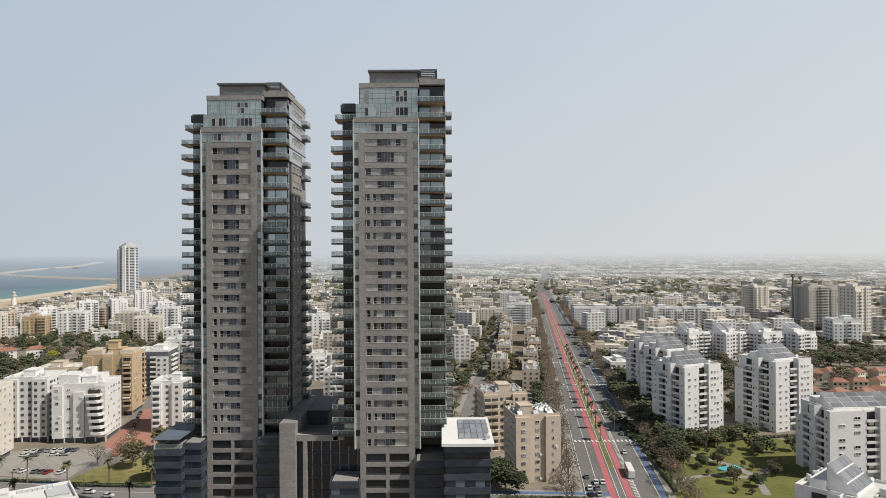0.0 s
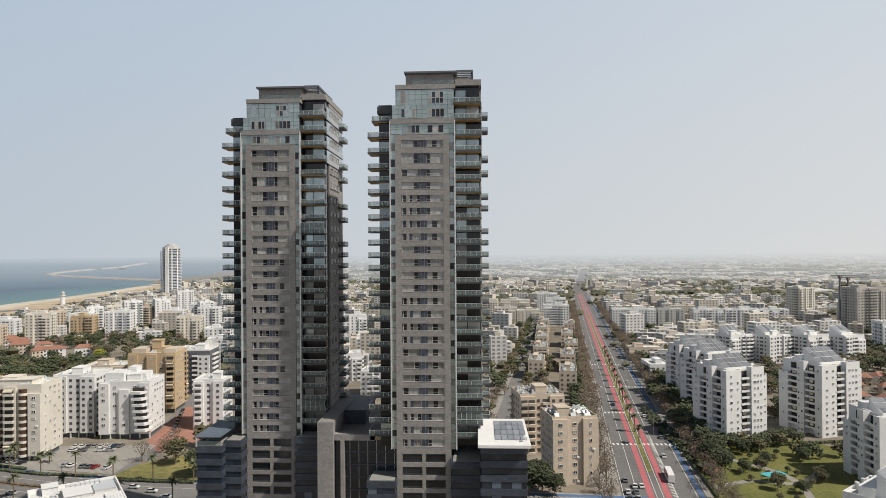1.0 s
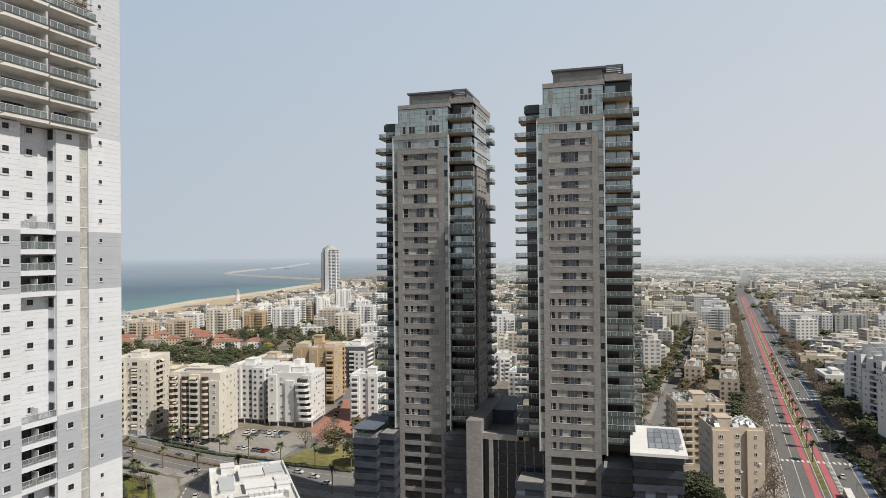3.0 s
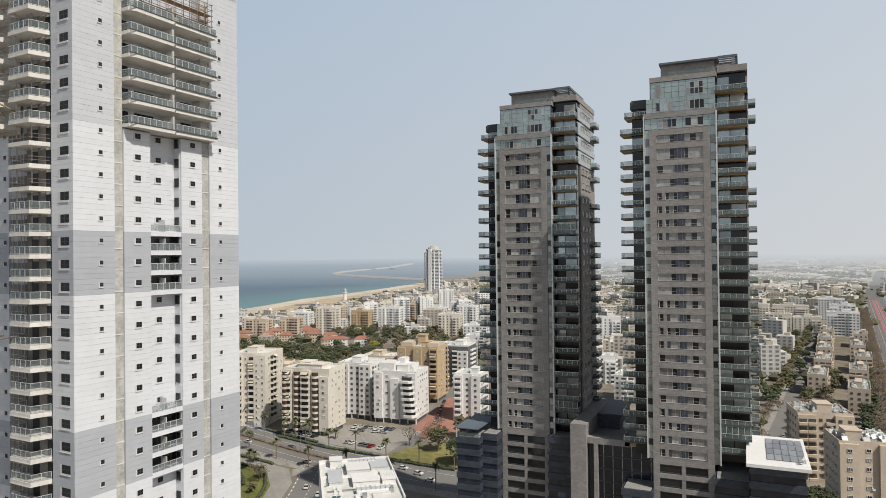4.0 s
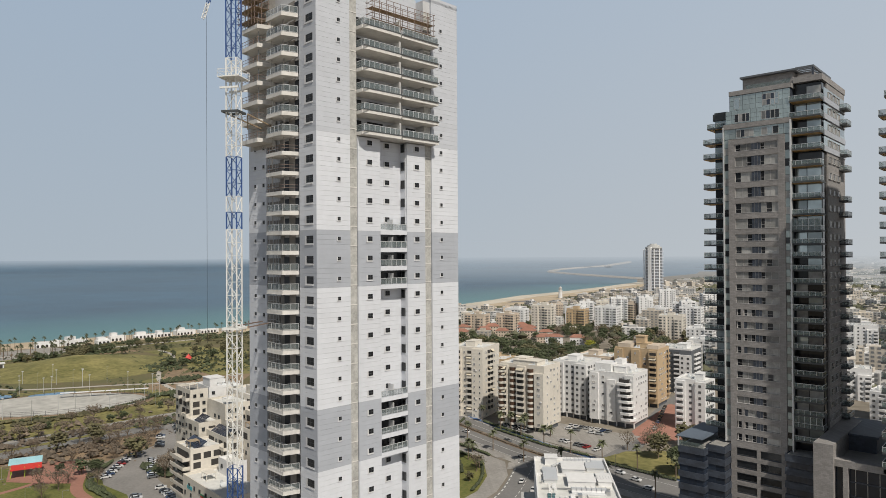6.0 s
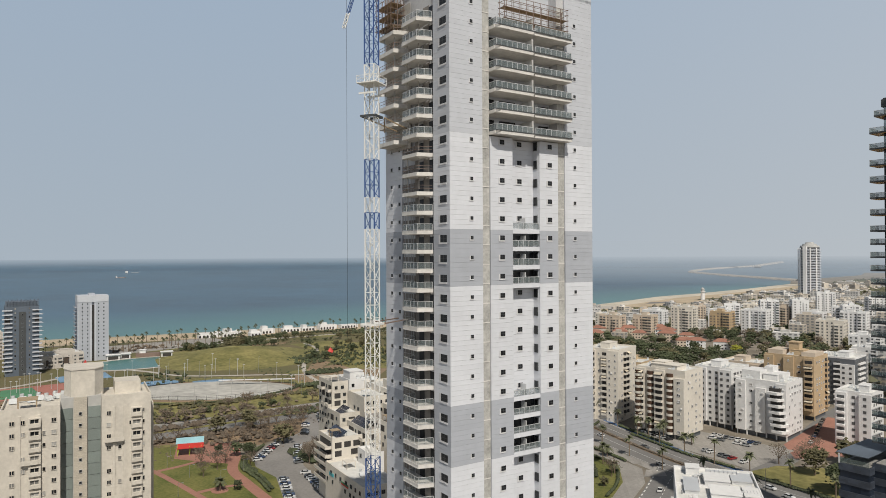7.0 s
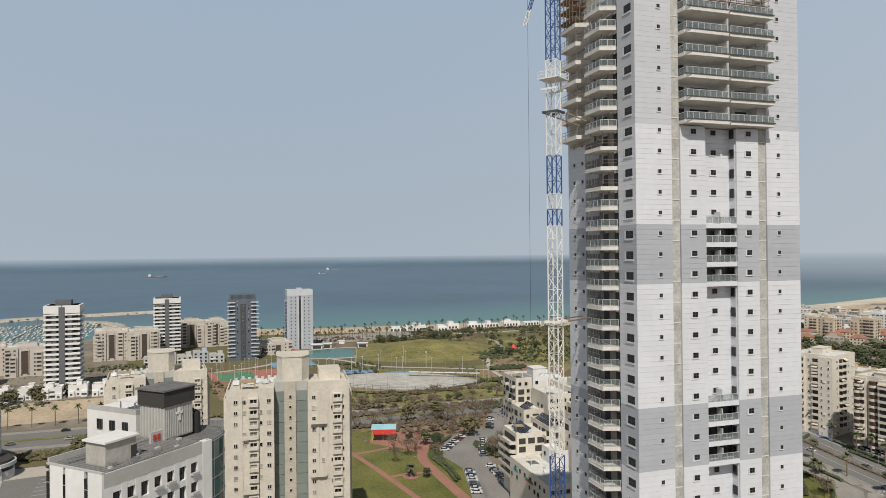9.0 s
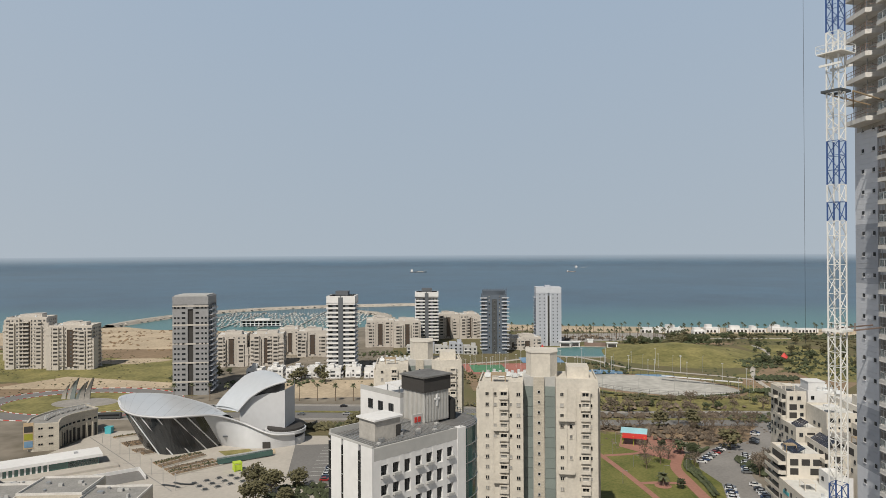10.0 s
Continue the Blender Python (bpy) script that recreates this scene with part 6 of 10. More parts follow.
# beige blocks west of the avenue
block(35, 272, 10, 18, 16, 8, PLASTER_B, "beige apartment block with a roof full of water heaters", "tanks", group="beige blocks", seed=50, bays=1, tanks=34, roof=ROOF_GR, st=3.1)
block(26, 314, 10, 20, 18, 8, PLASTER_B, "beige apartment block with dark stacked loggias", "", group="beige blocks", seed=51, bays=1, near=False, tanks=34, roof=ROOF_GR, st=3.1)
for i, (x, y) in enumerate(((58, 452), (41, 494), (50, 562), (67, 522), (83, 652), (64, 702), (78, 585), (57, 630), (97, 740), (72, 770))):
    block(x, y, -7, 11, 30, 4, PLASTER_B, "low beige apartment slab with water heaters on the roof", "tanks", group="low beige slabs", seed=60 + i, bays=0, tanks=26, near=False, roof=ROOF_GR)
for i, (x, y, w, n, m) in enumerate(((33, 866, 27, 6, PLASTER_C), (62, 866, 28, 5, PLASTER_C), (93, 832, 30, 8, PLASTER_W), (100, 900, 26, 9, PLASTER_W), (50, 960, 40, 7, PLASTER_C), (100, 1010, 30, 9, PLASTER_W), (10, 930, 30, 8, PLASTER_C), (-14, 760, 28, 6, PLASTER_C), (-36, 700, 30, 5, PLASTER_W), (-20, 620, 26, 4, PLASTER_C), (-55, 560, 26, 5, PLASTER_W), (-30, 480, 22, 5, PLASTER_C), (-62, 430, 24, 5, PLASTER_W), (-40, 380, 22, 5, PLASTER_B))):
    block(x, y, -6, w, 16, n, m, "pale apartment block with heaters on the roof", "", group="old town blocks", seed=80 + i, bays=1, near=False, tanks=14)
# blocks along the boulevard
block(-246, 299, 14, 20, 22, 12, PLASTER_C, "cream apartment block with rounded balconies down its side", "", seed=100, bays=1, st=3.1)
block(-262, 340, 12, 18, 18, 8, PLASTER_T, "brown plastered apartment block with small windows", "", seed=101, bays=1, near=False)
cream = block(-205, 294, 6, 26, 18, 10, PLASTER_C, "cream apartment block with brown glazed bays", "quiet", seed=102, bays=2, pilotis=2.5, st=2.95, tanks=18)
arc = [(1.75 * math.cos(a), -1.7 * math.sin(a)) for a in (math.pi * k / 8 for k in range(9))]
bay_glass = Shape().prism(arc[::-1], 0.75, 2.5).mesh("bay", BROWN_GLASS)
bay_sill = Shape().prism([(x * 1.08, y * 1.08) for x, y in arc[::-1]], -0.35, 0.75).mesh("sill", PLASTER_C)
for cx, cy, ang in ((-11.2, -10.2, 0), (-5.2, -9.0, 0), (5.2, -9.0, 0), (-13.0, -4.0, -90)):
    for f in range(10):
        b = part("bay", bay_glass, None, cream, at=(cx, cy, 2.5 + 2.95 * f), turn=ang)
        part("sill", bay_sill, None, b)
part("roof_terrace", Shape().box(-6, 8, -7, 2, 32.6, 35.0).box(-6.3, 8.3, -7.3, 2.3, 35.0, 35.3), PLASTER_C, cream)
block(-200, 333, 6, 20, 20, 9, PLASTER_W, "white apartment block with slit windows", "quiet", seed=103, bays=1, pilotis=2.5, near=False)
white = block(-174, 332, 6, 24, 20, 8, PLASTER_W, "white apartment block with hanging terraces", "quiet", seed=104, bays=2, pilotis=2.5, tanks=18)
terrace = Shape().prism([(-3.2, 0.5), (-3.2, -2.6), (2.0, -3.4), (3.6, -1.0), (3.6, 2.5)], -0.3, 0.9).mesh("terrace", PLASTER_W)
# dark block painted in for the shade above each terrace
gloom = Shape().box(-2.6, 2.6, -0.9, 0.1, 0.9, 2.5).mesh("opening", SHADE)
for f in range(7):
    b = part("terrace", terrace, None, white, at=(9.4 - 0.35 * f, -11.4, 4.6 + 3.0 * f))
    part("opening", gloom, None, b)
part("attic", Shape().box(-11, -2, -6, 6, 27, 31.5).box(0, 7, -2, 8, 27, 30.4).box(-3, 1, 2, 9, 27, 33), PLASTER_W, white)
tan = block(-186, 384, 6, 26, 20, 10, PLASTER_T, "tan apartment block with a tower on its roof", "quiet", seed=105, bays=2, pilotis=2.5, tanks=18)
part("roof_tower", Shape().box(-2.6, 2.6, -2.6, 2.6, 33, 40).box(-3.0, 3.0, -3.0, 3.0, 40, 40.5), PLASTER_T, tan)
part("roof_deck", Shape().box(-12, -4, -8, 6, 33, 36).box(5, 12, -6, 7, 33, 35.6), PLASTER_B, tan)
block(-219, 392, 6, 24, 18, 8, PLASTER_B, "low beige apartment block with pale flat roofs", "quiet", seed=108, bays=1, near=False)
block(-185, 436, 6, 22, 22, 9, PLASTER_D, "dark grey and white apartment block", "", PLASTER_W, seed=106, bays=1, near=False)
block(-140, 350, 6, 15, 18, 8, PLASTER_W, "slim white apartment block beside the car park", "", seed=107, bays=1, near=False)
for i, (x, y, w, n, m) in enumerate(((-490, 600, 24, 7, PLASTER_B), (-468, 628, 22, 7, PLASTER_B), (-440, 660, 24, 10, PLASTER_C), (-420, 701, 22, 8, PLASTER_T), (-389, 716, 26, 9, PLASTER_W), (-413, 818, 22, 8, PLASTER_B), (-370, 806, 24, 7, PLASTER_W), (-311, 768, 24, 9, PLASTER_W), (-345, 830, 26, 9, PLASTER_W), (-455, 760, 28, 7, PLASTER_W), (-500, 690, 26, 7, PLASTER_W), (-530, 640, 24, 6, PLASTER_C), (-300, 690, 24, 8, PLASTER_C), (-262, 720, 24, 8, PLASTER_W), (-250, 640, 24, 6, PLASTER_W), (-215, 560, 24, 6, PLASTER_W), (-170, 620, 26, 7, PLASTER_C), (-120, 560, 24, 6, PLASTER_W), (-95, 480, 22, 6, PLASTER_W), (-130, 700, 26, 8, PLASTER_W), (-80, 640, 26, 7, PLASTER_C))):
    block(x, y, 10, w, 15, n, m, "pale apartment block near the shore park", "", group="shore quarter blocks", seed=120 + i, bays=1, near=False, tanks=10)


def cylinder_tower(x, y):
    t = thing("round_tower", x, y, 0, 0, "tall pale round residential tower near the harbour", "tower")
    part("core", Shape().bar((0, 0, 0), (0, 0, 100), 17.5, 0, 24), FAR_PANE, t)
    for k in range(30):
        z = 4 + 3.15 * k
        part("balcony_ring", Shape().bar((0, 0, z), (0, 0, z + 1.4), 20, 0, 24), LIGHT_PANEL, t)
    part("crown", Shape().bar((0, 0, 100), (0, 0, 103.5), 17.5, 0, 24, 16.5).bar((0, 0, 103.5), (0, 0, 107), 13.5, 0, 24, 12).bar((0, 0, 107), (0, 0, 110), 8.5, 0, 16, 7), PLASTER_G, t)
    part("fin", Shape().box(-3.4, 3.4, -21.5, -13, 0, 103), PLASTER_W, t)
    for a in (-60, -28, 28, 60):
        part("pier", Shape().turned(20.3 * math.sin(radians(a)), -20.3 * math.cos(radians(a)), 2.2, 1.2, 0, 99, a), PLASTER_W, t)


cylinder_tower(-640, 1380)


def villa(x, y, turn, w, d, h, rng):
    t = thing("house", x, y, 0, turn, "white house with a red tiled hip roof", "house", "red-roofed houses")
    part("wall", Shape().box(-w / 2, w / 2, -d / 2, d / 2, 0, h), rng.choice((PLASTER_W, PLASTER_C, PLASTER_B)), t)
    s = Shape()
    e = 0.5
    a = [(-w / 2 - e, -d / 2 - e, h), (w / 2 + e, -d / 2 - e, h), (w / 2 + e, d / 2 + e, h), (-w / 2 - e, d / 2 + e, h)]
    r0, r1 = (-w / 4, 0, h + d * 0.3), (w / 4, 0, h + d * 0.3)
    s.face([a[0], a[1], r1, r0]).face([a[1], a[2], r1]).face([a[2], a[3], r0, r1]).face([a[3], a[0], r0]).face(a[::-1])
    part("roof", s, TILE_RED, t)
    ws = Shape()
    for f in range(int(h / 2.9)):
        for k in range(int(w / 3)):
            ws.box(-w / 2 + 0.9 + 3 * k, -w / 2 + 2.1 + 3 * k, -d / 2 - 0.1, -d / 2, 0.9 + 2.9 * f, 2.1 + 2.9 * f)
            ws.box(w / 2, w / 2 + 0.1, -d / 2 + 0.9 + 2.2 * k, -d / 2 + 1.9 + 2.2 * k, 0.9 + 2.9 * f, 2.1 + 2.9 * f)
    tagged(part("window_array", ws, GLASS_DK, t), kind="stuff")


rng = random.Random(11)
for x, y, w, h in ((-466, 582, 15, 7.5), (-474, 606, 16, 8.7), (-452, 596, 13, 6.2), (-458, 637, 18, 8.7), (-436, 620, 20, 8.7), (-418, 596, 17, 8.7), (-402, 606, 14, 7.5), (-386, 578, 15, 6.2), (-367, 568, 17, 8.7), (-352, 586, 14, 7.5), (-480, 560, 14, 6.2), (-500, 590, 15, 7.5)):
    villa(x, y, rng.choice((24, 40, 30)), w, rng.uniform(9, 12), h, rng)
for k in range(20):
    villa((375 + 30 * (k // 5)) * (0.54 + 0.035 * (k % 5)) + rng.uniform(-2, 2), 375 + 30 * (k // 5) + rng.uniform(-5, 5), rng.choice((-10, 30, -40)), rng.uniform(9, 12), rng.uniform(7, 9), 5.8, rng)

# pale slabs across the grove
for k, (x, y, w, floors, wall) in enumerate(((-450, 773, 18, 9, PLASTER_W), (-411, 785, 20, 11, PLASTER_W), (-393, 820, 18, 11, PLASTER_W), (-417, 942, 22, 12, PLASTER_W), (-336, 817, 17, 10, PLASTER_W), (-354, 933, 20, 11, PLASTER_W), (-439, 795, 16, 9, PLASTER_C), (-484, 755, 17, 8, PLASTER_B), (-567, 764, 18, 5, PLASTER_B))):
    block(x, y, 30 + 4 * (k % 3), w, 14, floors, wall, "pale apartment slab beyond the grove", "", seed=300 + k, near=False, bays=1 + k % 2)

# ---- towers and buildings toward the sea ----
def far_window(s, x, y, z, w, h, glass=0):
    """Adds a pane in a slim dark frame to a joined set of windows."""
    s.box(x - w / 2, x + w / 2, y - 0.1, y + 0.02, z, z + h, 1).box(x - w / 2 + 0.09, x + w / 2 - 0.09, y - 0.12, y - 0.1, z + 0.09, z + h - 0.09, glass)


def slab_tower(x, y, turn, w, d, h, look_of, label, inset=1.2):
    """A tower seen across the park: core, slab edges, dark middle strip, windows."""
    t = thing("shore_tower", x, y, 0, turn, label, "tower", "towers by the shore")
    wall, edge, mid = look_of
    st = 3.2
    n = int((h - 4) / st)
    part("core", Shape().box(-w / 2 + inset, w / 2 - inset, -d / 2 + inset, d / 2 - inset, 0, h), GLASS_DK if edge is not wall else wall, t)
    for k in range(n):
        z = 3.5 + st * k
        part("slab", Shape().box(-w / 2, -1.8, -d / 2, d / 2, z, z + 1.35).box(1.8, w / 2, -d / 2, d / 2, z, z + 1.35), edge, t)
    part("middle_strip", Shape().box(-1.8, 1.8, -d / 2 - 0.15, d / 2, 0, h - 1.0), mid, t)
    part("crown", Shape().box(-w / 2, -0.25, -d / 2, d / 2, h - 5.5, h).box(0.25, w / 2, -d / 2, d / 2, h - 5.5, h), edge if edge is not wall else wall, t)
    part("plant_room", Shape().box(-w * 0.22, w * 0.22, -d * 0.22, d * 0.22, h, h + 3.2), mid, t)
    if edge is not wall:
        for sgn in (-1, 1):
            part("pier", Shape().box(sgn * w * 0.22 - 1.3, sgn * w * 0.22 + 1.3, -d / 2 + 0.4, d / 2 - 0.5, 0, h - 5.5), wall, t)
    if wall is SLATE:
        for k in range(n):
            for sgn in (-1, 1):
                part("balcony", Shape().box(sgn * w / 2 - 0.4, sgn * w / 2 + 1.6 * sgn, -d / 2 - 0.5, -d / 2 + 8, 3.5 + st * k + 1.35, 3.5 + st * k + 1.75) if sgn > 0 else Shape().box(-w / 2 - 1.6, -w / 2 + 0.4, -d / 2 - 0.5, -d / 2 + 8, 3.5 + st * k + 1.35, 3.5 + st * k + 1.75), GREY_PANEL, t)
    ws = Shape()
    for k in range(n):
        z = 3.5 + st * k + 1.45
        for sgn in (-1, 1):
            far_window(ws, sgn * w * 0.36, -d / 2 + inset, z, 2.6, 1.4, 0 if k % 3 else 2)
    tagged(part("window_array", ws, (GLASS_DK, SLAB_DK, GLASS_MID), t), kind="stuff")
    return t


def grey_tower():
    t = thing("shore_tower", -444, -157, 0, 96, "grey concrete residential tower with a dark middle strip and side balconies", "tower", "towers by the shore")
    w, d, h, st = 22.0, 24.0, 62.5, 3.25
    part("core", Shape().box(-w / 2, -1.7, -d / 2, d / 2, 0, h - 5).box(1.7, w / 2, -d / 2, d / 2, 0, h - 5).box(-1.7, 1.7, -d / 2 + 1.0, d / 2, 0, h - 5), GREY_CLAD, t)
    part("crown", Shape().box(-w / 2, w / 2, -d / 2, d / 2, h - 8, h), GREY_CLAD, t)
    part("crown_cap", Shape().box(-w / 2 + 1, w / 2 - 1, -d / 2 + 1, d / 2 - 1, h, h + 0.8), PLASTER_G, t)
    part("middle_strip", Shape().box(-1.68, 1.68, -d / 2 + 0.75, -d / 2 + 0.98, 0, h - 8), SHADE, t)
    for k in range(5):
        part("band", Shape().box(-w / 2 - 0.1, w / 2 + 0.1, -d / 2 - 0.12, -d / 2 + 0.3, 8 + 12.0 * k, 8.9 + 12.0 * k), SHORE_WALL, t)
    ws = Shape()
    for f in range(17):
        z = 2.8 + st * f
        for xx, ww in ((-9.4, 1.3), (-7.3, 1.3), (-4.2, 2.2), (4.2, 2.2), (7.3, 1.3), (9.4, 1.3)):
            if f == 15 and abs(xx) > 7:
                continue
            far_window(ws, xx, -d / 2, z, ww, 1.25)
        for yy in (-8.0, -2.0, 4.5):
            b = part("balcony", Shape().box(0, 2.1, -2.4, 2.4, -0.3, 0.0).box(2.0, 2.1, -2.4, 2.4, 0, 0.95), LIGHT_PANEL, t, at=(w / 2, yy, z - 0.6))
            part("balcony_door", Shape().box(-0.05, 0.08, -1.9, 1.9, 0.0, 2.2), GLASS_DK, b)
    tagged(part("window_array", ws, (GLASS_DK, SLAB_DK), t), kind="stuff")
    return t


grey_tower()
slab_tower(-510, -70, 90, 21, 22, 58, (PLASTER_D, PLASTER_W, PLASTER_D), "residential tower with white banded balconies")
slab_tower(-672, -9, 90, 23, 22, 51, (PLASTER_D, PLASTER_W, PLASTER_D), "residential tower with white banded balconies and dark top")


def slate_tower(x, y, turn, w, d, h):
    t = thing("shore_tower", x, y, 0, turn, "dark slate-clad residential tower with white balcony edges", "tower", "towers by the shore")
    part("core", Shape().box(-w / 2 + 1, w / 2 - 1, -d / 2, d / 2, 0, h - 5), SLATE, t)
    part("middle_pier", Shape().box(-2.2, 2.2, -d / 2 - 0.8, -d / 2, 0, h - 9), SLAB_DK, t, "darker projecting middle pier")
    crown = Shape()
    for k in range(24):
        xx = -w / 2 + 1.4 + (w - 2.8) * k / 23
        crown.box(xx - 0.2, xx + 0.2, -d / 2, -d / 2 + 0.3, h - 5, h - 0.6 + 0.5 * ((k * 7) % 3))
    crown.box(-w / 2 + 2, w / 2 - 2, -d / 2 + 0.8, d / 2 - 1, h - 5, h - 1.5)
    part("crown", crown, SLATE, t, "slatted slate screen round the roof plant")
    for sgn in (-1, 1):
        xa, xb = sorted((sgn * (w / 2 - 5.6), sgn * (w / 2 + 0.8)))
        # loggia drawn as a dark sheet on the wall, shade in its colour
        part("sky_loggia", Shape().box(min(sgn * 8.0, sgn * 11.0), max(sgn * 8.0, sgn * 11.0), -d / 2 - 0.12, -d / 2, h - 17.5, h - 13), SHADE, t)
        for k in range(15):
            z = 4 + 3.2 * k
            part("balcony", Shape().box(xa, xb + (0.8 * (k % 2) if sgn > 0 else 0), -d / 2 - 1.2, -d / 2 + 6, z, z + 0.28).box(xa, xb, -d / 2 - 1.2, -d / 2 - 1.1, z + 0.28, z + 0.9), LIGHT_PANEL, t)
            part("window", win(1.0, 1.4, GLASS_MID if k % 3 else GLASS_DK, SLAB_DK), None, t, at=(sgn * 4.6, -d / 2, z + 0.9))
    for k in range(14):
        part("window", win(0.9, 1.2, GLASS_DK, GREY_PANEL), None, t, at=(0, -d / 2 - 0.8, 4 + 3.2 * k))


def pale_tower(x, y, turn, w, d, h):
    t = thing("shore_tower", x, y, 0, turn, "pale grey residential tower with a dark middle slit", "tower", "towers by the shore")
    part("core", Shape().box(-w / 2, -0.9, -d / 2, d / 2, 0, h - 5.5).box(0.9, w / 2, -d / 2, d / 2, 0, h - 5.5).box(-0.9, 0.9, -d / 2 + 1.5, d / 2, 0, h - 5.5), GREY_PANEL, t)
    # back of the slit painted dark for its shade
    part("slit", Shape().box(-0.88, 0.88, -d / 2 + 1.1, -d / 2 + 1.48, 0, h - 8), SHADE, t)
    part("crown", Shape().box(-w / 2, w / 2, -d / 2 - 0.25, d / 2, h - 5.5, h), LIGHT_PANEL, t)
    ws = Shape()
    for sgn in (-1, 1):
        part("pier", Shape().box(min(sgn * 1.0, sgn * 2.4), max(sgn * 1.0, sgn * 2.4), -d / 2 - 0.7, -d / 2, 0, h - 8), LIGHT_PANEL, t)
        for k in range(15):
            for xx, ww in ((4.2, 0.8), (8.2, 0.9)):
                far_window(ws, sgn * xx, -d / 2, 3.4 + 3.2 * k, ww, 1.2)
    tagged(part("window_array", ws, (GLASS_DK, SLAB_DK), t), kind="stuff")
    for k in range(14):
        part("balcony", Shape().box(-w / 2 - 1.8, -w / 2, -d / 2 + 2, d / 2 - 4, 4 + 3.2 * k, 4.3 + 3.2 * k).box(-w / 2 - 1.8, -w / 2 - 1.7, -d / 2 + 2, d / 2 - 4, 4.3 + 3.2 * k, 5.2 + 3.2 * k), GREY_PANEL, t)
    part("roof_rail", Shape().box(-3, 2, -d / 2 + 4, d / 2 - 6, h, h + 1.6), GREY_PANEL, t)


def low_house(x, y, turn, w, m, label, r):
    t = thing("house", x, y, 0.05, turn, label, "house", "low shore houses")
    hs = r.choice((6.4, 9.0, 9.0))
    part("wall", Shape().box(-w / 2, w / 2, -5, 5, 0, hs).box(-w / 2, 0.0, -5, 5, hs, hs + 1.0).box(1.0, w / 2 - 1, 0, 5, hs, hs + 2.6), m, t)
    for f in range(int(hs / 3)):
        for k in range(3):
            part("window", win(1.5, 1.5, GLASS_DK, SLAB_DK), None, t, at=(-w / 2 + w * (k + 0.5) / 3, -5, 0.9 + 3 * f))
    part("balcony", Shape().box(-w / 2 + 0.4, -0.5, -6.2, -5, 3.0, 3.2).box(-w / 2 + 0.4, -0.5, -6.2, -6.1, 3.2, 4.1), PLASTER_W, t)


slate_tower(-610, 52, 88, 24, 22, 57)
pale_tower(-655, 108, 86, 24, 20, 56)
low_rng = random.Random(31)
for k in range(5):
    low_house(-604 - 3 * (k % 2) + 4 * (k > 2), -20 + 12.5 * k, 90, 12, GREY_PANEL if k % 2 else PLASTER_G, "low grey-white terrace house by the towers", low_rng)
for k in range(4):
    low_house(-640 - 14 * (k % 2), 66 + 9 * k, 84, 11, PLASTER_W, "low white house between the shore towers", low_rng)
A_LBL = "pale stone apartment block with tall niches painted dark near the shore"
for i, (x, y, w, n) in enumerate(((-545, -322, 30, 13), (-540, -285, 32, 11), (-590, -352, 30, 11), (-548, -163, 24, 8), (-552, -136, 26, 8), (-598, -108, 26, 7), (-655, -54, 26, 8), (-650, -28, 24, 8), (-715, 12, 24, 8), (-712, 34, 20, 8), (-610, -130, 22, 7), (-700, -60, 22, 7), (-690, 60, 20, 4), (-640, 84, 26, 3), (-630, 70, 20, 3))):
    niche = block(x, y, 96, w, 18, n, SHORE_WALL, A_LBL, "", SHORE_WALL, group="shore blocks", seed=200 + i, bays=1, near=False, tanks=5)
    hh = n * 3.0
    # no recess here: frame and dark strip imitate a shaded niche
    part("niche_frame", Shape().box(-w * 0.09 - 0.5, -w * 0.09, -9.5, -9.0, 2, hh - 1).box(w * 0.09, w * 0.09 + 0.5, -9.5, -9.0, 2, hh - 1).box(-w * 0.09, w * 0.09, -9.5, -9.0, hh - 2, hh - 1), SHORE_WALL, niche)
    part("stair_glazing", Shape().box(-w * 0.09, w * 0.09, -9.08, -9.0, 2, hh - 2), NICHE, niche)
    part("roof_room", Shape().box(-w * 0.25, w * 0.3, -4, 5, hh + 0.6, hh + 3.2), SHORE_WALL, niche)
    step = random.Random(i)
    for sgn in (-1, 1):
        top = hh - 3.0 * step.choice((0, 1, 2))
        cx = sgn * w * step.uniform(0.26, 0.38)
        bay = part("projecting_bay", Shape().box(cx - 2.2, cx + 2.2, -11.4, -9.0, 0, top), SHORE_WALL, niche)
        # dark sheets on the bay paint the shade of its openings
        gaps = Shape()
        for f in range(1, int(top / 3)):
            gaps.box(cx - 1.6, cx + 1.6, -11.46, -11.38, 3.0 * f + 0.9, 3.0 * f + 2.3)
        tagged(part("opening_array", gaps, SHADE, bay), kind="stuff")
        if n >= 8:
            cx2 = sgn * w * step.uniform(0.44, 0.5)
            top2 = hh - 3.0 * step.choice((0, 1, 1, 3))
            part("corner_bay", Shape().box(cx2 - 1.8, cx2 + 1.8, -10.4, -2.0, 0, top2).box(cx2 - 2.1, cx2 + 2.1, -10.8, -6.0, top2 - 6.2, top2 - 5.2), SHORE_WALL, niche)
            # strip painted dark as the shade of a loggia, on a flat wall
            part("loggia_strip", Shape().box(sgn * w * 0.2 - 1.1, sgn * w * 0.2 + 1.1, -9.12, -9.02, 3, hh - 3), SHADE, niche)
            for f in range(1, n - 1 if n > 9 else 1):
                part("balcony", Shape().box(sgn * w * 0.2 - 1.5, sgn * w * 0.2 + 1.5, -10.6, -9.13, 3.0 * f, 3.0 * f + 1.0), SHORE_WALL, niche)
for i in range(7):
    block(-492 - 4 * (i % 2), -130 + 14 * i, 90, 11, 10, 2, PLASTER_W, "low white house beside the shore road", "", group="low shore houses", seed=230 + i, bays=1, near=False, tanks=2)


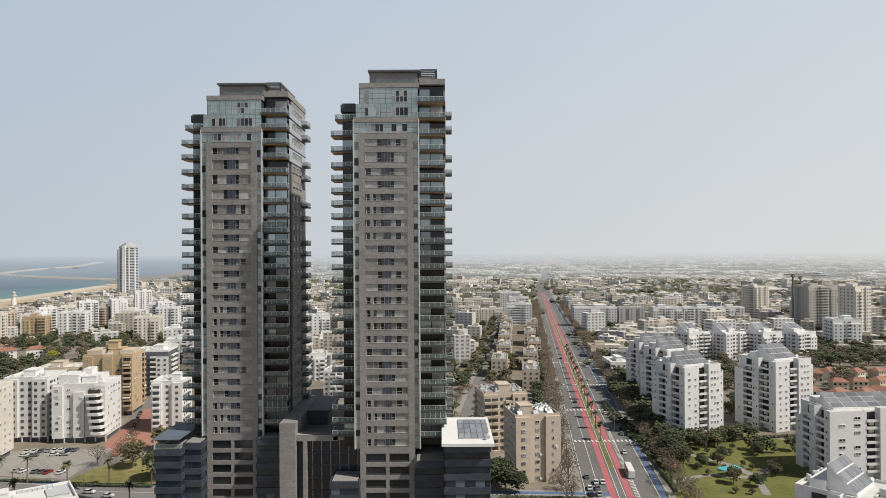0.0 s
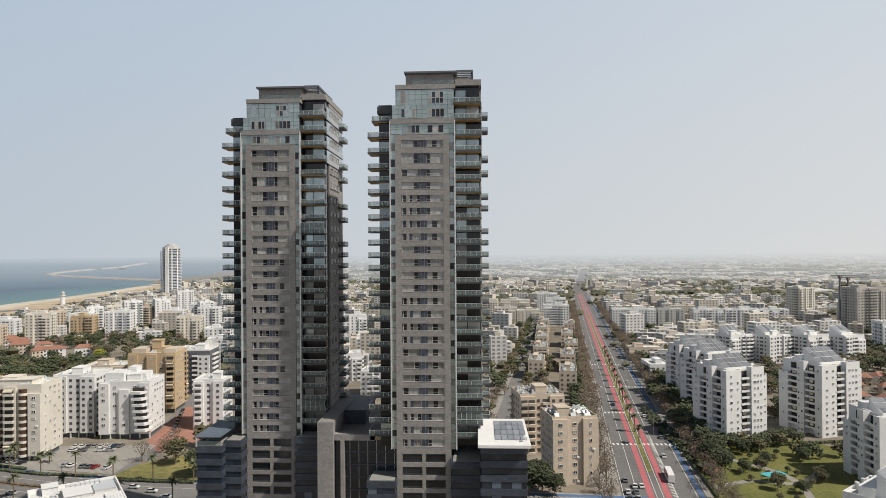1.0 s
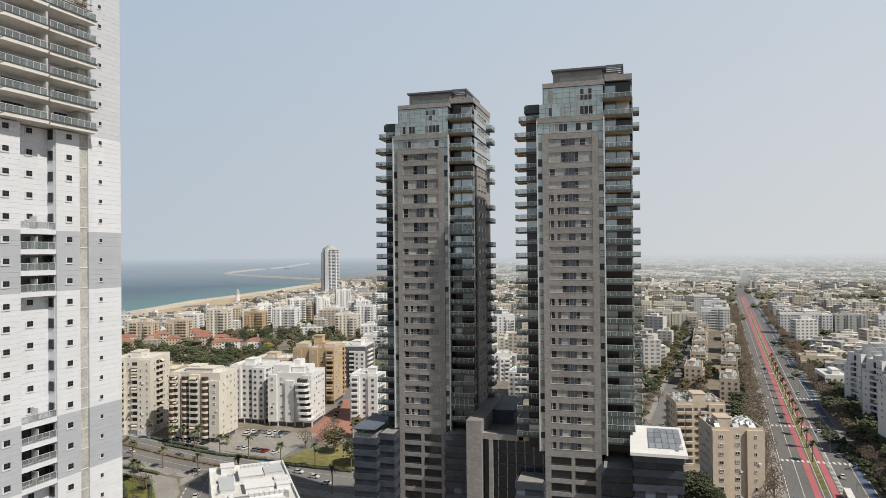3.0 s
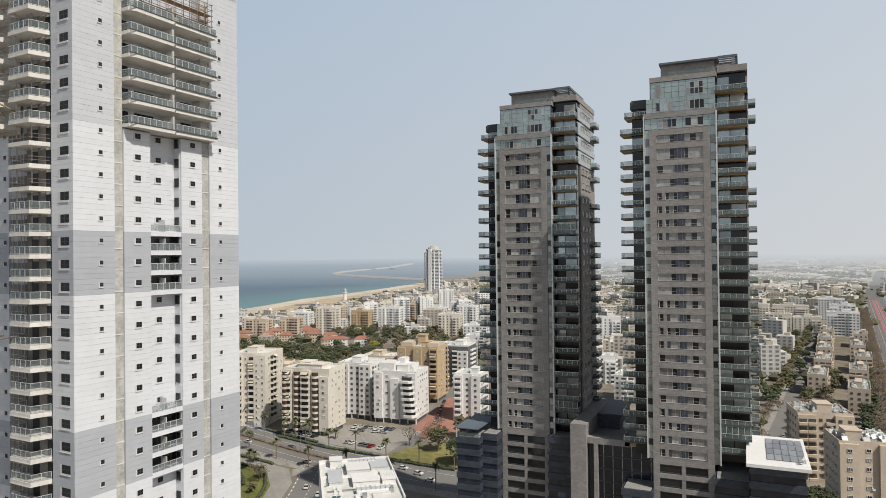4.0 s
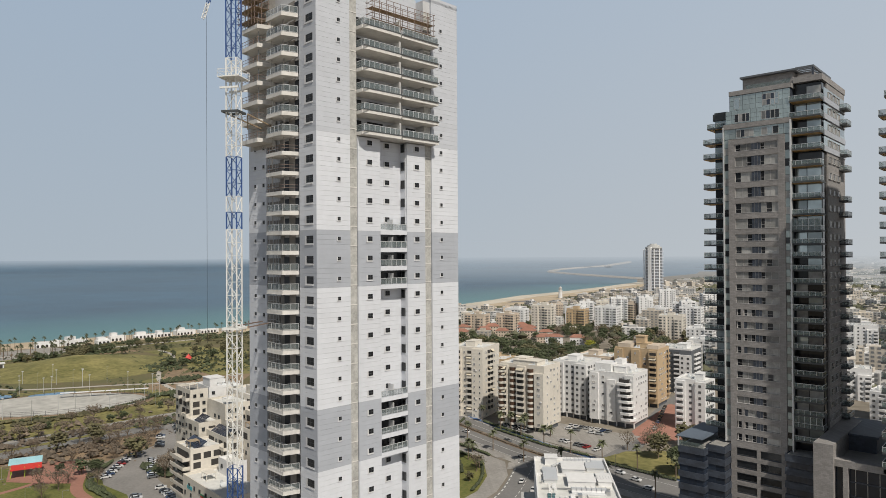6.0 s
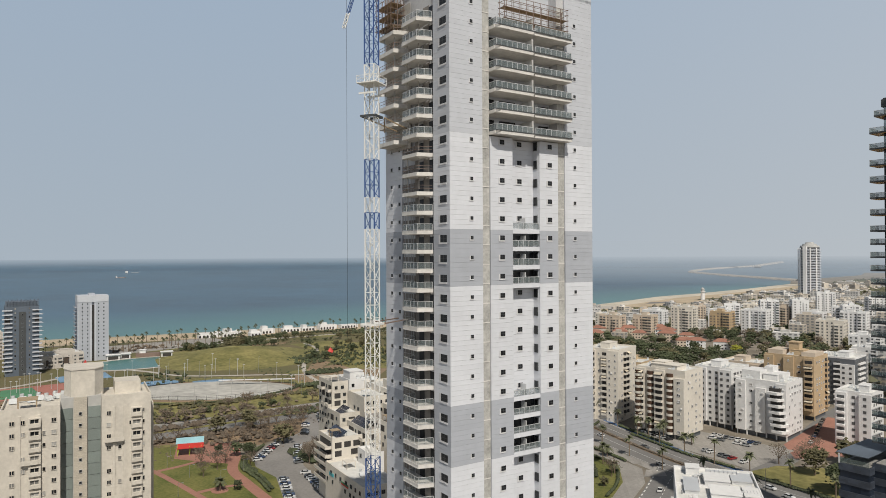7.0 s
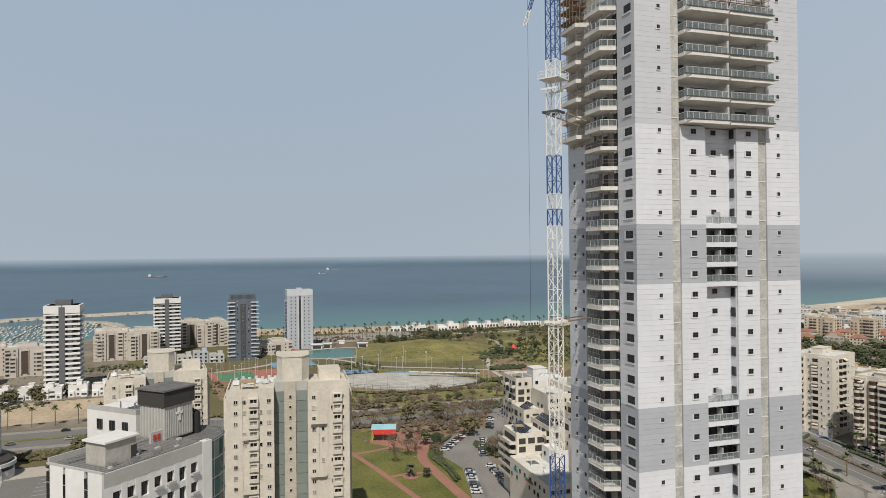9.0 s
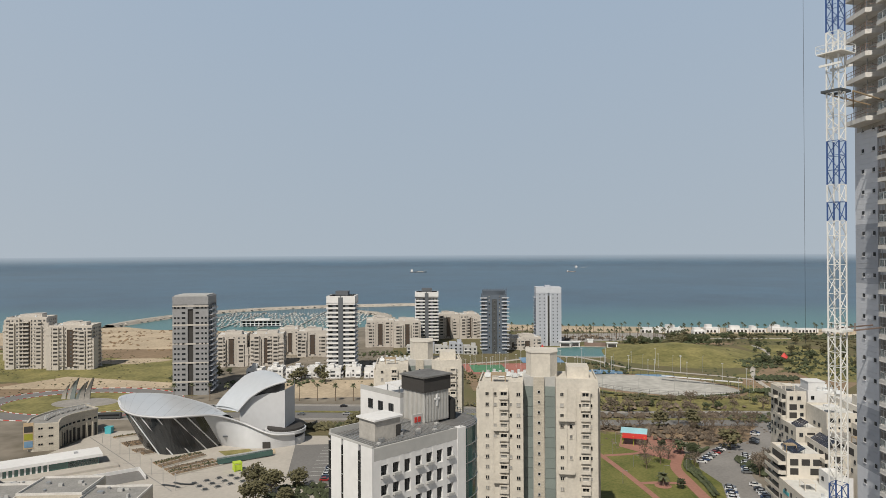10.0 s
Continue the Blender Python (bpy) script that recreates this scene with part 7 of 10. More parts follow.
def office():
    t = thing("office_building", -127.3, -7.8, 0, 133, "white office building with deep windows and curved green glass end", "office building")
    w, d, h = 20.0, 13.0, 56.5
    part("body", Shape().box(-w / 2, w / 2, -d / 2 + 0.6, d / 2, 0, h - 0.2), PLASTER_D, t)
    st, n = 3.45, 16
    # front: piers and spandrels round recessed windows
    cols = 7
    cw = (w - 1.6) / cols
    for k in range(cols + 1):
        xx = -w / 2 + 1.0 + cw * k
        part("pier", Shape().box(xx - (1.0 if k == 0 else 0.55), xx + 0.55, -d / 2, -d / 2 + 0.6, 0, h - 2.2), PLASTER_W, t)
    sp = Shape().box(-w / 2, w / 2 + 0.1, -d / 2 + 0.04, -d / 2 + 0.6, -0.55, 0.55).mesh("spandrel", PLASTER_W)
    wn_ = window_mesh(cw - 1.1, 2.45, SLAB_DK, GLASS_DK, 1, deep=0.1)
    shelf = Shape().box(-0.8, 0.8, -0.5, 0, -0.45, 0.0).mesh("balcony", PLASTER_G)
    for f in range(n):
        z = h - 2.7 - st * f
        part("spandrel", sp, None, t, at=(0, 0, z))
        for k in range(cols):
            xx = -w / 2 + 1.0 + cw * (k + 0.5)
            part("window", wn_, None, t, at=(xx, -d / 2 + 0.6, z - 0.55 - 2.35))
            if k in (0, 1, 3, 4, 6):
                part("balcony", shelf, None, t, at=(xx, -d / 2, z - 2.2))
    part("cornice", Shape().box(-w / 2, w / 2, -d / 2, -d / 2 + 0.5, h - 2.2, h), PLASTER_G, t)
    # left flank: white bands split by slim dark strips
    for k, (a, b) in enumerate(((-6.5, -3.3), (-2.5, 1.9), (2.5, 5.7))):
        part("flank", Shape().box(-w / 2 - 0.4, -w / 2, a, b, 0, h + 0.1), PLASTER_W, t)
    for a, b in ((-2.9, 0.4), (2.2, 0.3), (6.1, 0.4)):
        part("window_strip", Shape().box(-w / 2 - 0.42, -w / 2, a - b, a + b, 0, h - 1), GLASS_DK, t)
        for f in range(16):
            part("transom", Shape().box(-w / 2 - 0.45, -w / 2 - 0.42, a - b, a + b, 2.0 + st * f, 2.16 + st * f), METAL, t)
    # curved glass end
    arc = [(w / 2 + 1.3 + 9.5 * math.cos(a), 1.5 + 7.8 * math.sin(a)) for a in np.linspace(-math.pi / 2, math.pi / 2, 17)]
    arc = [(float(a), float(b)) for a, b in arc]
    g = part("glass_end", Shape().prism(arc + [(w / 2, 9.3), (w / 2, -5.4)], 0, h - 0.6), GREEN_GLASS, t)
    for f in range(17):
        z = h - 0.6 - st * f
        s = Shape()
        for p, q in zip(arc, arc[1:]):
            s.bar((p[0] + 0.05, p[1], z), (q[0] + 0.05, q[1], z), 0.11)
        part("ring", s, METAL, g)
    for p in arc[1::2]:
        part("mullion", Shape().bar((p[0] + 0.03, p[1], 0), (p[0] + 0.03, p[1], h - 0.6), 0.06), METAL, g)
    s = Shape()
    for p, q in zip(arc, arc[1:]):
        for dz in (0.35, 0.8, 1.2):
            s.bar((p[0] - 0.2, p[1], h - 0.6 + dz), (q[0] - 0.2, q[1], h - 0.6 + dz), 0.045)
        s.bar((p[0] - 0.2, p[1], h - 0.6), (p[0] - 0.2, p[1], h + 0.6), 0.04)
    part("terrace_rail", s, METAL, g)
    part("end_pier", Shape().box(w / 2 + 0.02, w / 2 + 2.2, -d / 2 - 0.1, -5.3, 0, h - 0.1), PLASTER_W, t)
    # roof
    part("roof", Shape().box(-w / 2 + 0.3, w / 2, -d / 2 + 0.5, d / 2, h - 0.2, h), ROOF_DK, t)
    part("terrace", Shape().prism([(x - 0.3, y) for x, y in arc] + [(w / 2, 9.0), (w / 2, -5.0)], h - 0.6, h - 0.5), ROOF_DK, t)
    rib = Shape()
    for k in range(30):
        rib.box(-w / 2 + 0.5 + 0.66 * k, -w / 2 + 0.62 + 0.66 * k, -d / 2 + 0.6, d / 2 - 0.2, h, h + 0.09)
    part("roof_rib", rib, METAL, t)
    part("parapet", Shape().box(-w / 2, w / 2, d / 2, d / 2 + 0.3, h - 0.2, h + 1.0).box(-w / 2 - 0.4, -w / 2, -6.5, 6.5, h + 0.1, h + 0.4), PLASTER_G, t)
    hut = part("roof_hut", Shape().box(-7.2, -1.4, -3.2, 1.4, h, h + 3.6), RAW, t)
    part("hut_roof", Shape().box(-7.6, -1.0, -3.6, 1.8, h + 3.6, h + 3.9), PLASTER_W, hut)
    part("hut_door", Shape().box(-2.4, -1.3, -3.3, -3.15, h, h + 2.2), SHADE, hut)
    rear = part("rear_block", Shape().box(11.4, 19.0, 12.0, 26, 0, h + 2.6), PLASTER_W, t)
    part("rear_parapet", Shape().box(11.4, 11.7, 12.0, 26, h + 2.6, h + 3.6).box(11.7, 19.0, 12.0, 12.3, h + 2.6, h + 3.6), PLASTER_G, rear)
    part("rear_canopy", Shape().box(12.5, 18, 13.5, 18.5, h + 4.6, h + 4.9), PLASTER_W, rear)
    for yy in (14.0, 18.0):
        part("canopy_post", Shape().box(12.8, 13.0, yy, yy + 0.2, h + 2.6, h + 4.6), METAL, rear)
    for k in range(3):
        part("window", win(1.5, 2.0, GLASS_DK, SLAB_DK), None, rear, at=(11.4, 15 + 3.6 * k, h - 1.0), turn=-90)
    plant = part("plant_room", Shape().box(7.6, 14.2, 0.2, 6.4, h, h + 6.0), RAW, t, "corrugated grey plant room")
    corr = Shape()
    for k in range(16):
        corr.box(7.6 + 0.41 * k, 7.78 + 0.41 * k, 0.1, 0.2, h + 0.2, h + 6.0)
        corr.box(7.5, 7.6, 0.2 + 0.385 * k, 0.36 + 0.385 * k, h + 0.2, h + 6.0)
    part("rib", corr, PLASTER_G, plant)
    part("plant_shed", Shape().box(7.3, 14.5, -0.1, 6.7, h + 6.0, h + 8.8), SHADE, t, "dark ribbed metal shed")
    part("shed_roof", Shape().box(7.0, 14.8, -0.4, 7.0, h + 8.8, h + 9.1), ROOF_DK, t)
    part("cross_plate", Shape().box(10.7, 11.1, -0.06, 0.08, h + 3.0, h + 5.4).box(10.2, 11.6, -0.06, 0.08, h + 4.2, h + 4.6), PLASTER_W, plant)
    for i, (tx, ty) in enumerate(((15.8, 1.0), (16.8, 3.0))):
        part("tank", Shape().bar((tx, ty, h - 0.5), (tx, ty, h + 3.4), 0.85, 0, 12).bar((tx, ty, h + 3.4), (tx, ty, h + 3.7), 0.4, 0, 10), RUBBER, t, "black water tank")
    for k in range(16):
        xx, yy = -8 + 1.1 * k, -5.4 + (k % 4) * 1.0
        part("roof_unit", Shape().box(xx, xx + rng.uniform(0.4, 1.0), yy, yy + 0.7, h + 0.1, h + rng.uniform(0.3, 0.8)), METAL if k % 3 else PLASTER_G, t)
    part("pipe", Shape().bar((-9, -6, h + 0.25), (8, -6.2, h + 0.25), 0.08, 0, 6).bar((-9, 3.6, h + 0.25), (7, 3.0, h + 0.25), 0.1, 0, 6), METAL, t)
    box = part("service_wall", Shape().box(4.9, 7.5, 0.6, 1.0, h, h + 2.0), PLASTER_G, t)
    part("hydrant_box", Shape().box(5.4, 6.0, 0.45, 0.6, h + 0.5, h + 1.5).box(6.3, 6.9, 0.45, 0.6, h + 0.5, h + 1.5), RED_PAINT, box)
    return t


office()


def cream_tower(x, y, turn, h, label, seed):
    t = thing("cream_tower", x, y, 0, turn, label, "tower", "cream towers")
    r = random.Random(seed)
    st = 3.05
    n = int(h / st) - 1
    wings = ((-11.5, 0.0, 13.0, 18.0, h - 2), (10.5, 1.0, 12.0, 18.0, h - 1), (-17.2, 3.5, 4.0, 12.0, h - 5.5), (16.2, 4.0, 3.0, 12.0, h - 5.0))
    for cx, cy, w, d, hh in wings:
        part("wing", Shape().box(cx - w / 2, cx + w / 2, cy - d / 2, cy + d / 2, 0, hh), CREAM, t)
        part("parapet", Shape().box(cx - w / 2, cx + w / 2, cy - d / 2, cy - d / 2 + 0.3, hh, hh + 0.9).box(cx + w / 2 - 0.3, cx + w / 2, cy - d / 2 + 0.3, cy + d / 2, hh, hh + 0.9).box(cx - w / 2, cx - w / 2 + 0.3, cy - d / 2 + 0.3, cy + d / 2, hh, hh + 0.9), CREAM, t)
    # glazed joint between the wings with a round stair core
    part("joint", Shape().box(-5.0, 4.5, -3.5, 9, 0, h - 0.5), PLASTER_G, t)
    for xa, xb in ((-4.9, -2.2), (1.4, 4.4)):
        for f in range(n):
            part("glass_panel", Shape().box(xa, xb, -3.75, -3.5, 1 + st * f + 0.05, 1 + st * (f + 1) - 0.05), GREY_GREEN, t)
    part("stair_core", Shape().box(-2.0, 1.2, -4.2, -3.5, 0, h - 0.5), SANDSTONE, t)
    part("machine_room", Shape().prism([(-4.2, 1), (-2.6, -3), (3.0, -3), (5.2, 0), (5.2, 9), (-4.2, 9)], h - 1, h + 6.5), CREAM, t)
    part("machine_roof", Shape().prism([(-4.4, 1), (-2.7, -3.2), (3.1, -3.2), (5.4, 0), (5.4, 9.2), (-4.4, 9.2)], h + 6.5, h + 6.7), CREAM, t)
    bay = Shape().box(-1.35, 1.35, -1.1, 0, -0.75, 0.2).box(-1.35, -0.95, -1.1, 0, 0.2, 1.35).box(0.95, 1.35, -1.1, 0, 0.2, 1.35).box(-1.35, 1.35, -1.1, 0, 1.35, 1.6).mesh("bay", CREAM)
    for f in range(n):
        z = 1.2 + st * f + 0.8
        for cx, ww in ((-15.5, 1.1), (-13.2, 1.1), (-8.6, 0.8), (-6.4, 1.2), (6.2, 1.1), (8.8, 0.9), (11.6, 1.1), (14.4, 1.1)):
            fy = -9.0 if cx < 0 else -8.0
            if (cx in (-15.5, -6.4, 6.2, 14.4) or r.random() < 0.3) and r.random() < 0.9:
                part("window", win(ww, 1.15, GLASS_DK if r.random() < 0.55 else GLASS_MID, CREAM), None, t, at=(cx, fy, z))
        for cx, fy in ((-10.6, -9.0), (12.9, -8.0)):
            b = part("bay", bay, None, t, at=(cx, fy, z))
            part("window", win(1.9, 1.15, GLASS_DK if r.random() < 0.5 else GLASS_MID, CREAM), None, b, at=(0, -0.55, 0.2))
        part("window", win(0.8, 0.9), None, t, at=(-0.4, -4.2, z))
        for yy in (-2.5, 1.5):
            if f < n - 1:
                part("window", win(1.1, 1.1, GLASS_DK, PLASTER_W), None, t, at=(17.7, 4 + yy, z), turn=90)
    for cx, fy in ((-13.9, -9.0), (-9.6, -9.0), (7.4, -8.0), (10.0, -8.0)):
        part("pilaster", Shape().box(cx - 0.3, cx + 0.3, fy - 0.28, fy, 0, h - 3), CREAM, t)
    for f in (n - 4, n - 9):
        z = 1.2 + st * f
        part("balcony", Shape().box(-13.6, -9.8, -10.2, -9.0, z, z + 0.2).box(-13.6, -9.8, -10.2, -10.1, z + 0.2, z + 1.1), CREAM, t)
        part("balcony", Shape().box(5.2, 9.8, -9.2, -8.0, z + 3, z + 3.2).box(5.2, 9.8, -9.2, -9.1, z + 3.2, z + 4.1), CREAM, t)
    part("pergola", Shape().box(-14.5, -10, -7.5, -3, h + 0.4, h + 0.7).box(-14.4, -14.1, -7.4, -7.1, h - 2, h + 0.4).box(-10.4, -10.1, -7.4, -7.1, h - 2, h + 0.4), TIMBER, t)
    part("roof_room", Shape().box(8, 14.5, -1, 7, h - 1, h + 2.2), CREAM, t)
    for k in range(7):
        part("water_heater", HEATER, None, t, at=(-16 + 1.9 * k, 4.0 + (k % 2) * 2, h - 1.9), turn=8 * k)
    return t


cream_tower(-206, 31.5, 82, 53.0, "cream twin-winged apartment tower with green glass joint", 3)
cream_tower(-281, -6.5, 92, 46.5, "cream apartment tower behind, with a round-cornered machine room", 4)


def terraced_block():
    """Local: +x runs to the higher back rows, +y away along the sunny flank."""
    t = thing("terraced_block", -222, 113, 0, 84, "cream stepped apartment building with roof terraces and solar panels", "apartment building")
    r = random.Random(8)
    volumes = (  # x0, x1, y0, y1, top, wall, low end of the openings, loggias
        (-1.0, 13.0, -34.0, -1.0, 15.0, PLASTER_C, 9.0, False),
        (9.8, 15.5, -15.0, -5.0, 19.4, PLASTER_W, 15.0, False),
        (1.6, 13.5, -1.0, 12.5, 22.6, PLASTER_C, 12.0, True),
        (5.0, 14.0, 12.5, 22.0, 19.0, CREAM, 6.0, True),
        (13.5, 19.0, -5.0, 14.0, 24.8, CREAM, 15.0, True),
        (10.6, 19.0, 14.0, 27.0, 27.4, CREAM, 12.0, True),
        (19.0, 26.0, -12.0, 10.0, 28.0, PLASTER_C, 18.0, True),
        (19.0, 30.0, 10.0, 26.0, 33.6, CREAM, 24.0, False),
        (12.6, 19.6, 27.0, 42.0, 37.4, CREAM, 9.0, True),
        (19.6, 23.0, 26.0, 40.0, 31.0, CREAM, 18.0, True),
        (23.0, 36.0, 34.0, 48.0, 36.2, PLASTER_W, 24.0, False),
        (26.0, 40.0, -20.0, 8.0, 31.0, CREAM, 27.0, True),
        (30.0, 46.0, 8.0, 34.0, 35.2, PLASTER_C, 31.0, True))
    for x0, x1, y0, y1, top, wall, low, open_rows in volumes:
        v = part("storey_block", Shape().box(x0, x1, y0, y1, 0, top), wall, t)
        part("parapet", Shape().box(x0, x0 + 0.25, y0, y1, top, top + 1.0).box(x0 + 0.25, x1, y0, y0 + 0.25, top, top + 1.0).box(x0 + 0.25, x1, y1 - 0.25, y1, top, top + 1.0), wall, v)
        part("roof", Shape().box(x0 + 0.25, x1, y0 + 0.25, y1 - 0.25, top, top + 0.08), ROOF_LT if r.random() < 0.6 else PAVING, v)
        z = top - 3.0
        while z > low - 0.5:
            # the long sunny flank
            y = y0 + 0.8
            while y < y1 - 2.0:
                w = min(r.choice((2.0, 3.2, 4.6)), y1 - 0.6 - y)
                if open_rows and w > 3 and r.random() < 0.75:
                    # dark panel paints the shade inside the loggia
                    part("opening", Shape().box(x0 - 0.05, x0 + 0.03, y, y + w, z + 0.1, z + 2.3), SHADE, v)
                    if r.random() < 0.6:
                        part("balcony", Shape().box(x0 - 1.6, x0 - 0.05, y - 0.2, y + w + 0.2, z - 0.25, z).box(x0 - 1.6, x0 - 1.45, y - 0.2, y + w + 0.2, z, z + 0.95).box(x0 - 1.45, x0 - 0.05, y - 0.2, y - 0.05, z, z + 0.95), wall, v)
                elif r.random() < 0.75:
                    part("window", win(r.choice((0.9, 1.2)), 1.3, GLASS_DK, SLAB_DK), None, v, at=(x0, y + w / 2, z + 0.8), turn=-90)
                y += w + 1.0
            # the end that faces down the slope
            x = x0 + 1.0
            while x < x1 - 1.4:
                if open_rows and r.random() < 0.6 and x < x1 - 3.4:
                    part("opening", Shape().box(x, x + 2.6, y0 - 0.05, y0 + 0.03, z + 0.1, z + 2.2), SHADE, v)
                    x += 3.6
                else:
                    if r.random() < 0.7:
                        part("window", win(1.2, 1.3, GLASS_DK, SLAB_DK), None, v, at=(x + 0.7, y0, z + 0.8))
                    x += 2.7
            z -= 3.0
    # stacked curved-back balconies at the corner
    for k in range(5):
        z = 7.6 + 3.0 * k
        part("balcony", Shape().box(-0.9, 1.55, -0.5, 11.5, z, z + 0.3).box(-0.9, -0.72, -0.5, 11.5, z + 0.3, z + 1.15).box(-0.72, 1.55, -0.5, -0.32, z + 0.3, z + 1.15), CREAM, t)
        # wall panel painted dark for the shade behind the balcony
        part("opening", Shape().box(1.5, 1.57, 0.6, 10.8, z + 0.4, z + 2.6), SHADE, t)
    # solar panels in two tilted rows that face the sun
    for y0, x0, z, n in ((-0.6, 4.4, 22.7, 7), (0.0, 14.4, 24.9, 7), (15.0, 12.0, 27.5, 4)):
        for i in range(n):
            for lift in (0.0, 1.7):
                ya, xa, za = y0 + 1.75 * i, x0 + lift, z + 0.5 + 0.62 * lift
                part("solar_panel", Shape().face([(xa, ya + 1.6, za), (xa, ya, za), (xa + 1.6, ya, za + 1.0), (xa + 1.6, ya + 1.6, za + 1.0)]).face([(xa + 1.6, ya + 1.6, za + 0.94), (xa + 1.6, ya, za + 0.94), (xa, ya, za - 0.06), (xa, ya + 1.6, za - 0.06)]), PV_DARK, t)
            part("panel_frame", Shape().bar((x0 + 3.2, y0 + 1.75 * i + 0.8, z), (x0 + 3.2, y0 + 1.75 * i + 0.8, z + 2.5), 0.06), METAL, t)
    # terrace pergolas, stair heads and plant
    for x, y, z, w, m in ((2.6, -12, 15, 4, PLASTER_C), (3.0, 3, 22.6, 3, TIMBER), (13.4, 30, 37.4, 4, PLASTER_C), (20.5, 12, 33.6, 4, PLASTER_W), (7, 15, 19, 4, CREAM), (20, -8, 28, 3.5, TIMBER)):
        part("pergola", Shape().box(x, x + 3.4, y, y + w, z + 2.4, z + 2.6).box(x, x + 0.2, y, y + 0.2, z, z + 2.4).box(x, x + 0.2, y + w - 0.2, y + w, z, z + 2.4).box(x + 3.2, x + 3.4, y, y + 0.2, z, z + 2.4), m, t)
    part("stair_head", Shape().box(24.5, 30.5, 37, 44, 36.2, 39.8).box(24.3, 30.7, 36.8, 44.2, 39.8, 40.1), PLASTER_W, t)
    part("stair_head", Shape().box(33, 39, 14, 22, 35.2, 38.6), CREAM, t)
    for k in range(12):
        part("water_heater", HEATER, None, t, at=(r.uniform(4, 10), r.uniform(-32, -17), 15.1), turn=r.uniform(0, 30))
    for k in range(8):
        part("water_heater", HEATER, None, t, at=(r.uniform(24, 34), r.uniform(45, 47.5) if k % 2 else r.uniform(34.6, 36.5), 36.3))
    part("wall_sign", Shape().box(-1.14, -1.0, -9, -5.0, 12.2, 13.3), TURQ, t, "turquoise sign on the wall")
    part("wall_sign", Shape().box(-1.14, -1.0, -22, -16, 12.0, 12.5), RED_PAINT, t, "red and green shop sign")
    part("wall_sign", Shape().box(-1.14, -1.0, -22, -16, 12.55, 13.1), COURT_GREEN, t, "green band of the shop sign")


terraced_block()


def white_roof_hall():
    t = thing("flat_roof_building", -112, 185, 0, 36, "low white commercial building with roof plant and ducts", "building")
    part("body", Shape().box(-12.5, 11, -22, 18, 0, 20), PLASTER_W, t)
    part("roof", Shape().box(-12.2, 10.7, -21.7, 17.7, 20, 20.1), ROOF_LT, t)
    part("parapet", Shape().box(-12.5, -12.1, -22, 18, 20.1, 21).box(10.6, 11, -22, 18, 20.1, 21).box(-12.1, 10.6, 17.6, 18, 20.1, 21), PLASTER_W, t)
    for x0, x1, y0, y1, h in ((-4, 3, 2, 10, 1.8), (-9, -5, 12, 16.5, 2.2), (4, 9.5, 6, 14, 1.0), (-3, 5, -9, -1, 1.6), (-10, -6, -6, 6, 1.0), (6, 10, -8, 0, 1.4)):
        part("roof_box", Shape().box(x0, x1, y0, y1, 20.1, 20.1 + h).box(x0 - 0.2, x1 + 0.2, y0 - 0.2, y1 + 0.2, 20.1 + h, 20.3 + h), PLASTER_W if h > 1.2 else STEEL_LT, t)
    for k in range(8):
        part("air_conditioner", AC, None, t, at=(-8.5 + (k % 2) * 1.5, -14 + 2.0 * (k // 2), 20.1))
    part("duct", Shape().bar((-7, 8, 20.9), (-2, 14, 20.9), 0.45, 0, 8).bar((4, -1, 20.9), (9, 3, 20.9), 0.4, 0, 8), STEEL_LT, t)
    for k in range(6):
        part("skylight", Shape().box(-9.5 + 1.3 * (k % 2), -8.5 + 1.3 * (k % 2), -20 + 1.5 * (k // 2), -18.9 + 1.5 * (k // 2), 20.1, 20.5), GREEN_GLASS, t)
    part("side_deck", Shape().box(-17, -12.5, -22, 6, 0, 13), PLASTER_G, t)
    r = random.Random(12)
    for x0, y0, L, wd in ((-3, 12, 9, 3.2), (-2.5, -16, 10, 3.6), (3.5, -5.5, 6, 3.0)):
        rows = [[(x0 + L * u, y0 + wd / 2 - wd / 2 * math.cos(math.pi * k / 8), 20.6 + 1.1 * math.sin(math.pi * k / 8)) for k in range(9)] for u in (0, 0.25, 0.5, 0.75, 1.0)]
        vault = Shape().grid(rows).face([rows[0][k] for k in range(9)]).face([rows[-1][k] for k in range(8, -1, -1)]).box(x0, x0 + L, y0 - 0.15, y0 + wd + 0.15, 20.1, 20.6)
        v = part("vault_skylight", vault, STEEL_LT, t, "pale ribbed barrel skylight")
        for u in range(8):
            part("rib", Shape().box(x0 + L * u / 7 - 0.05, x0 + L * u / 7 + 0.05, y0 + 0.2, y0 + wd - 0.2, 21.5, 21.75), METAL, v)
    for k in range(8):
        part("air_conditioner", AC, None, t, at=(-7.5 + 1.5 * (k % 4), -20.5 + 1.8 * (k // 4), 20.1), turn=90)
        part("vent", Shape().bar((0, 0, 0), (0, 0, 0.9), 0.22, 0, 8).bar((0, 0, 0.9), (0, 0, 1.05), 0.34, 0, 8), METAL, t, at=(r.uniform(-11, 9), r.uniform(-20, 16), 20.1))
    for k in range(9):
        part("roof_box", Shape().box(0, r.uniform(0.8, 2.0), 0, r.uniform(0.8, 2.4), 0, r.uniform(0.5, 1.4)), PLASTER_W if k % 2 else METAL, t, at=(r.uniform(-10, 8), r.uniform(-20, 15), 20.1))
    part("pipe", Shape().bar((-11, -12, 20.4), (9, -11, 20.4), 0.14, 0, 6).bar((-11, -11.4, 20.4), (9, -10.4, 20.4), 0.1, 0, 6).bar((2, -20, 20.4), (2, 16, 20.4), 0.12, 0, 6), METAL, t)
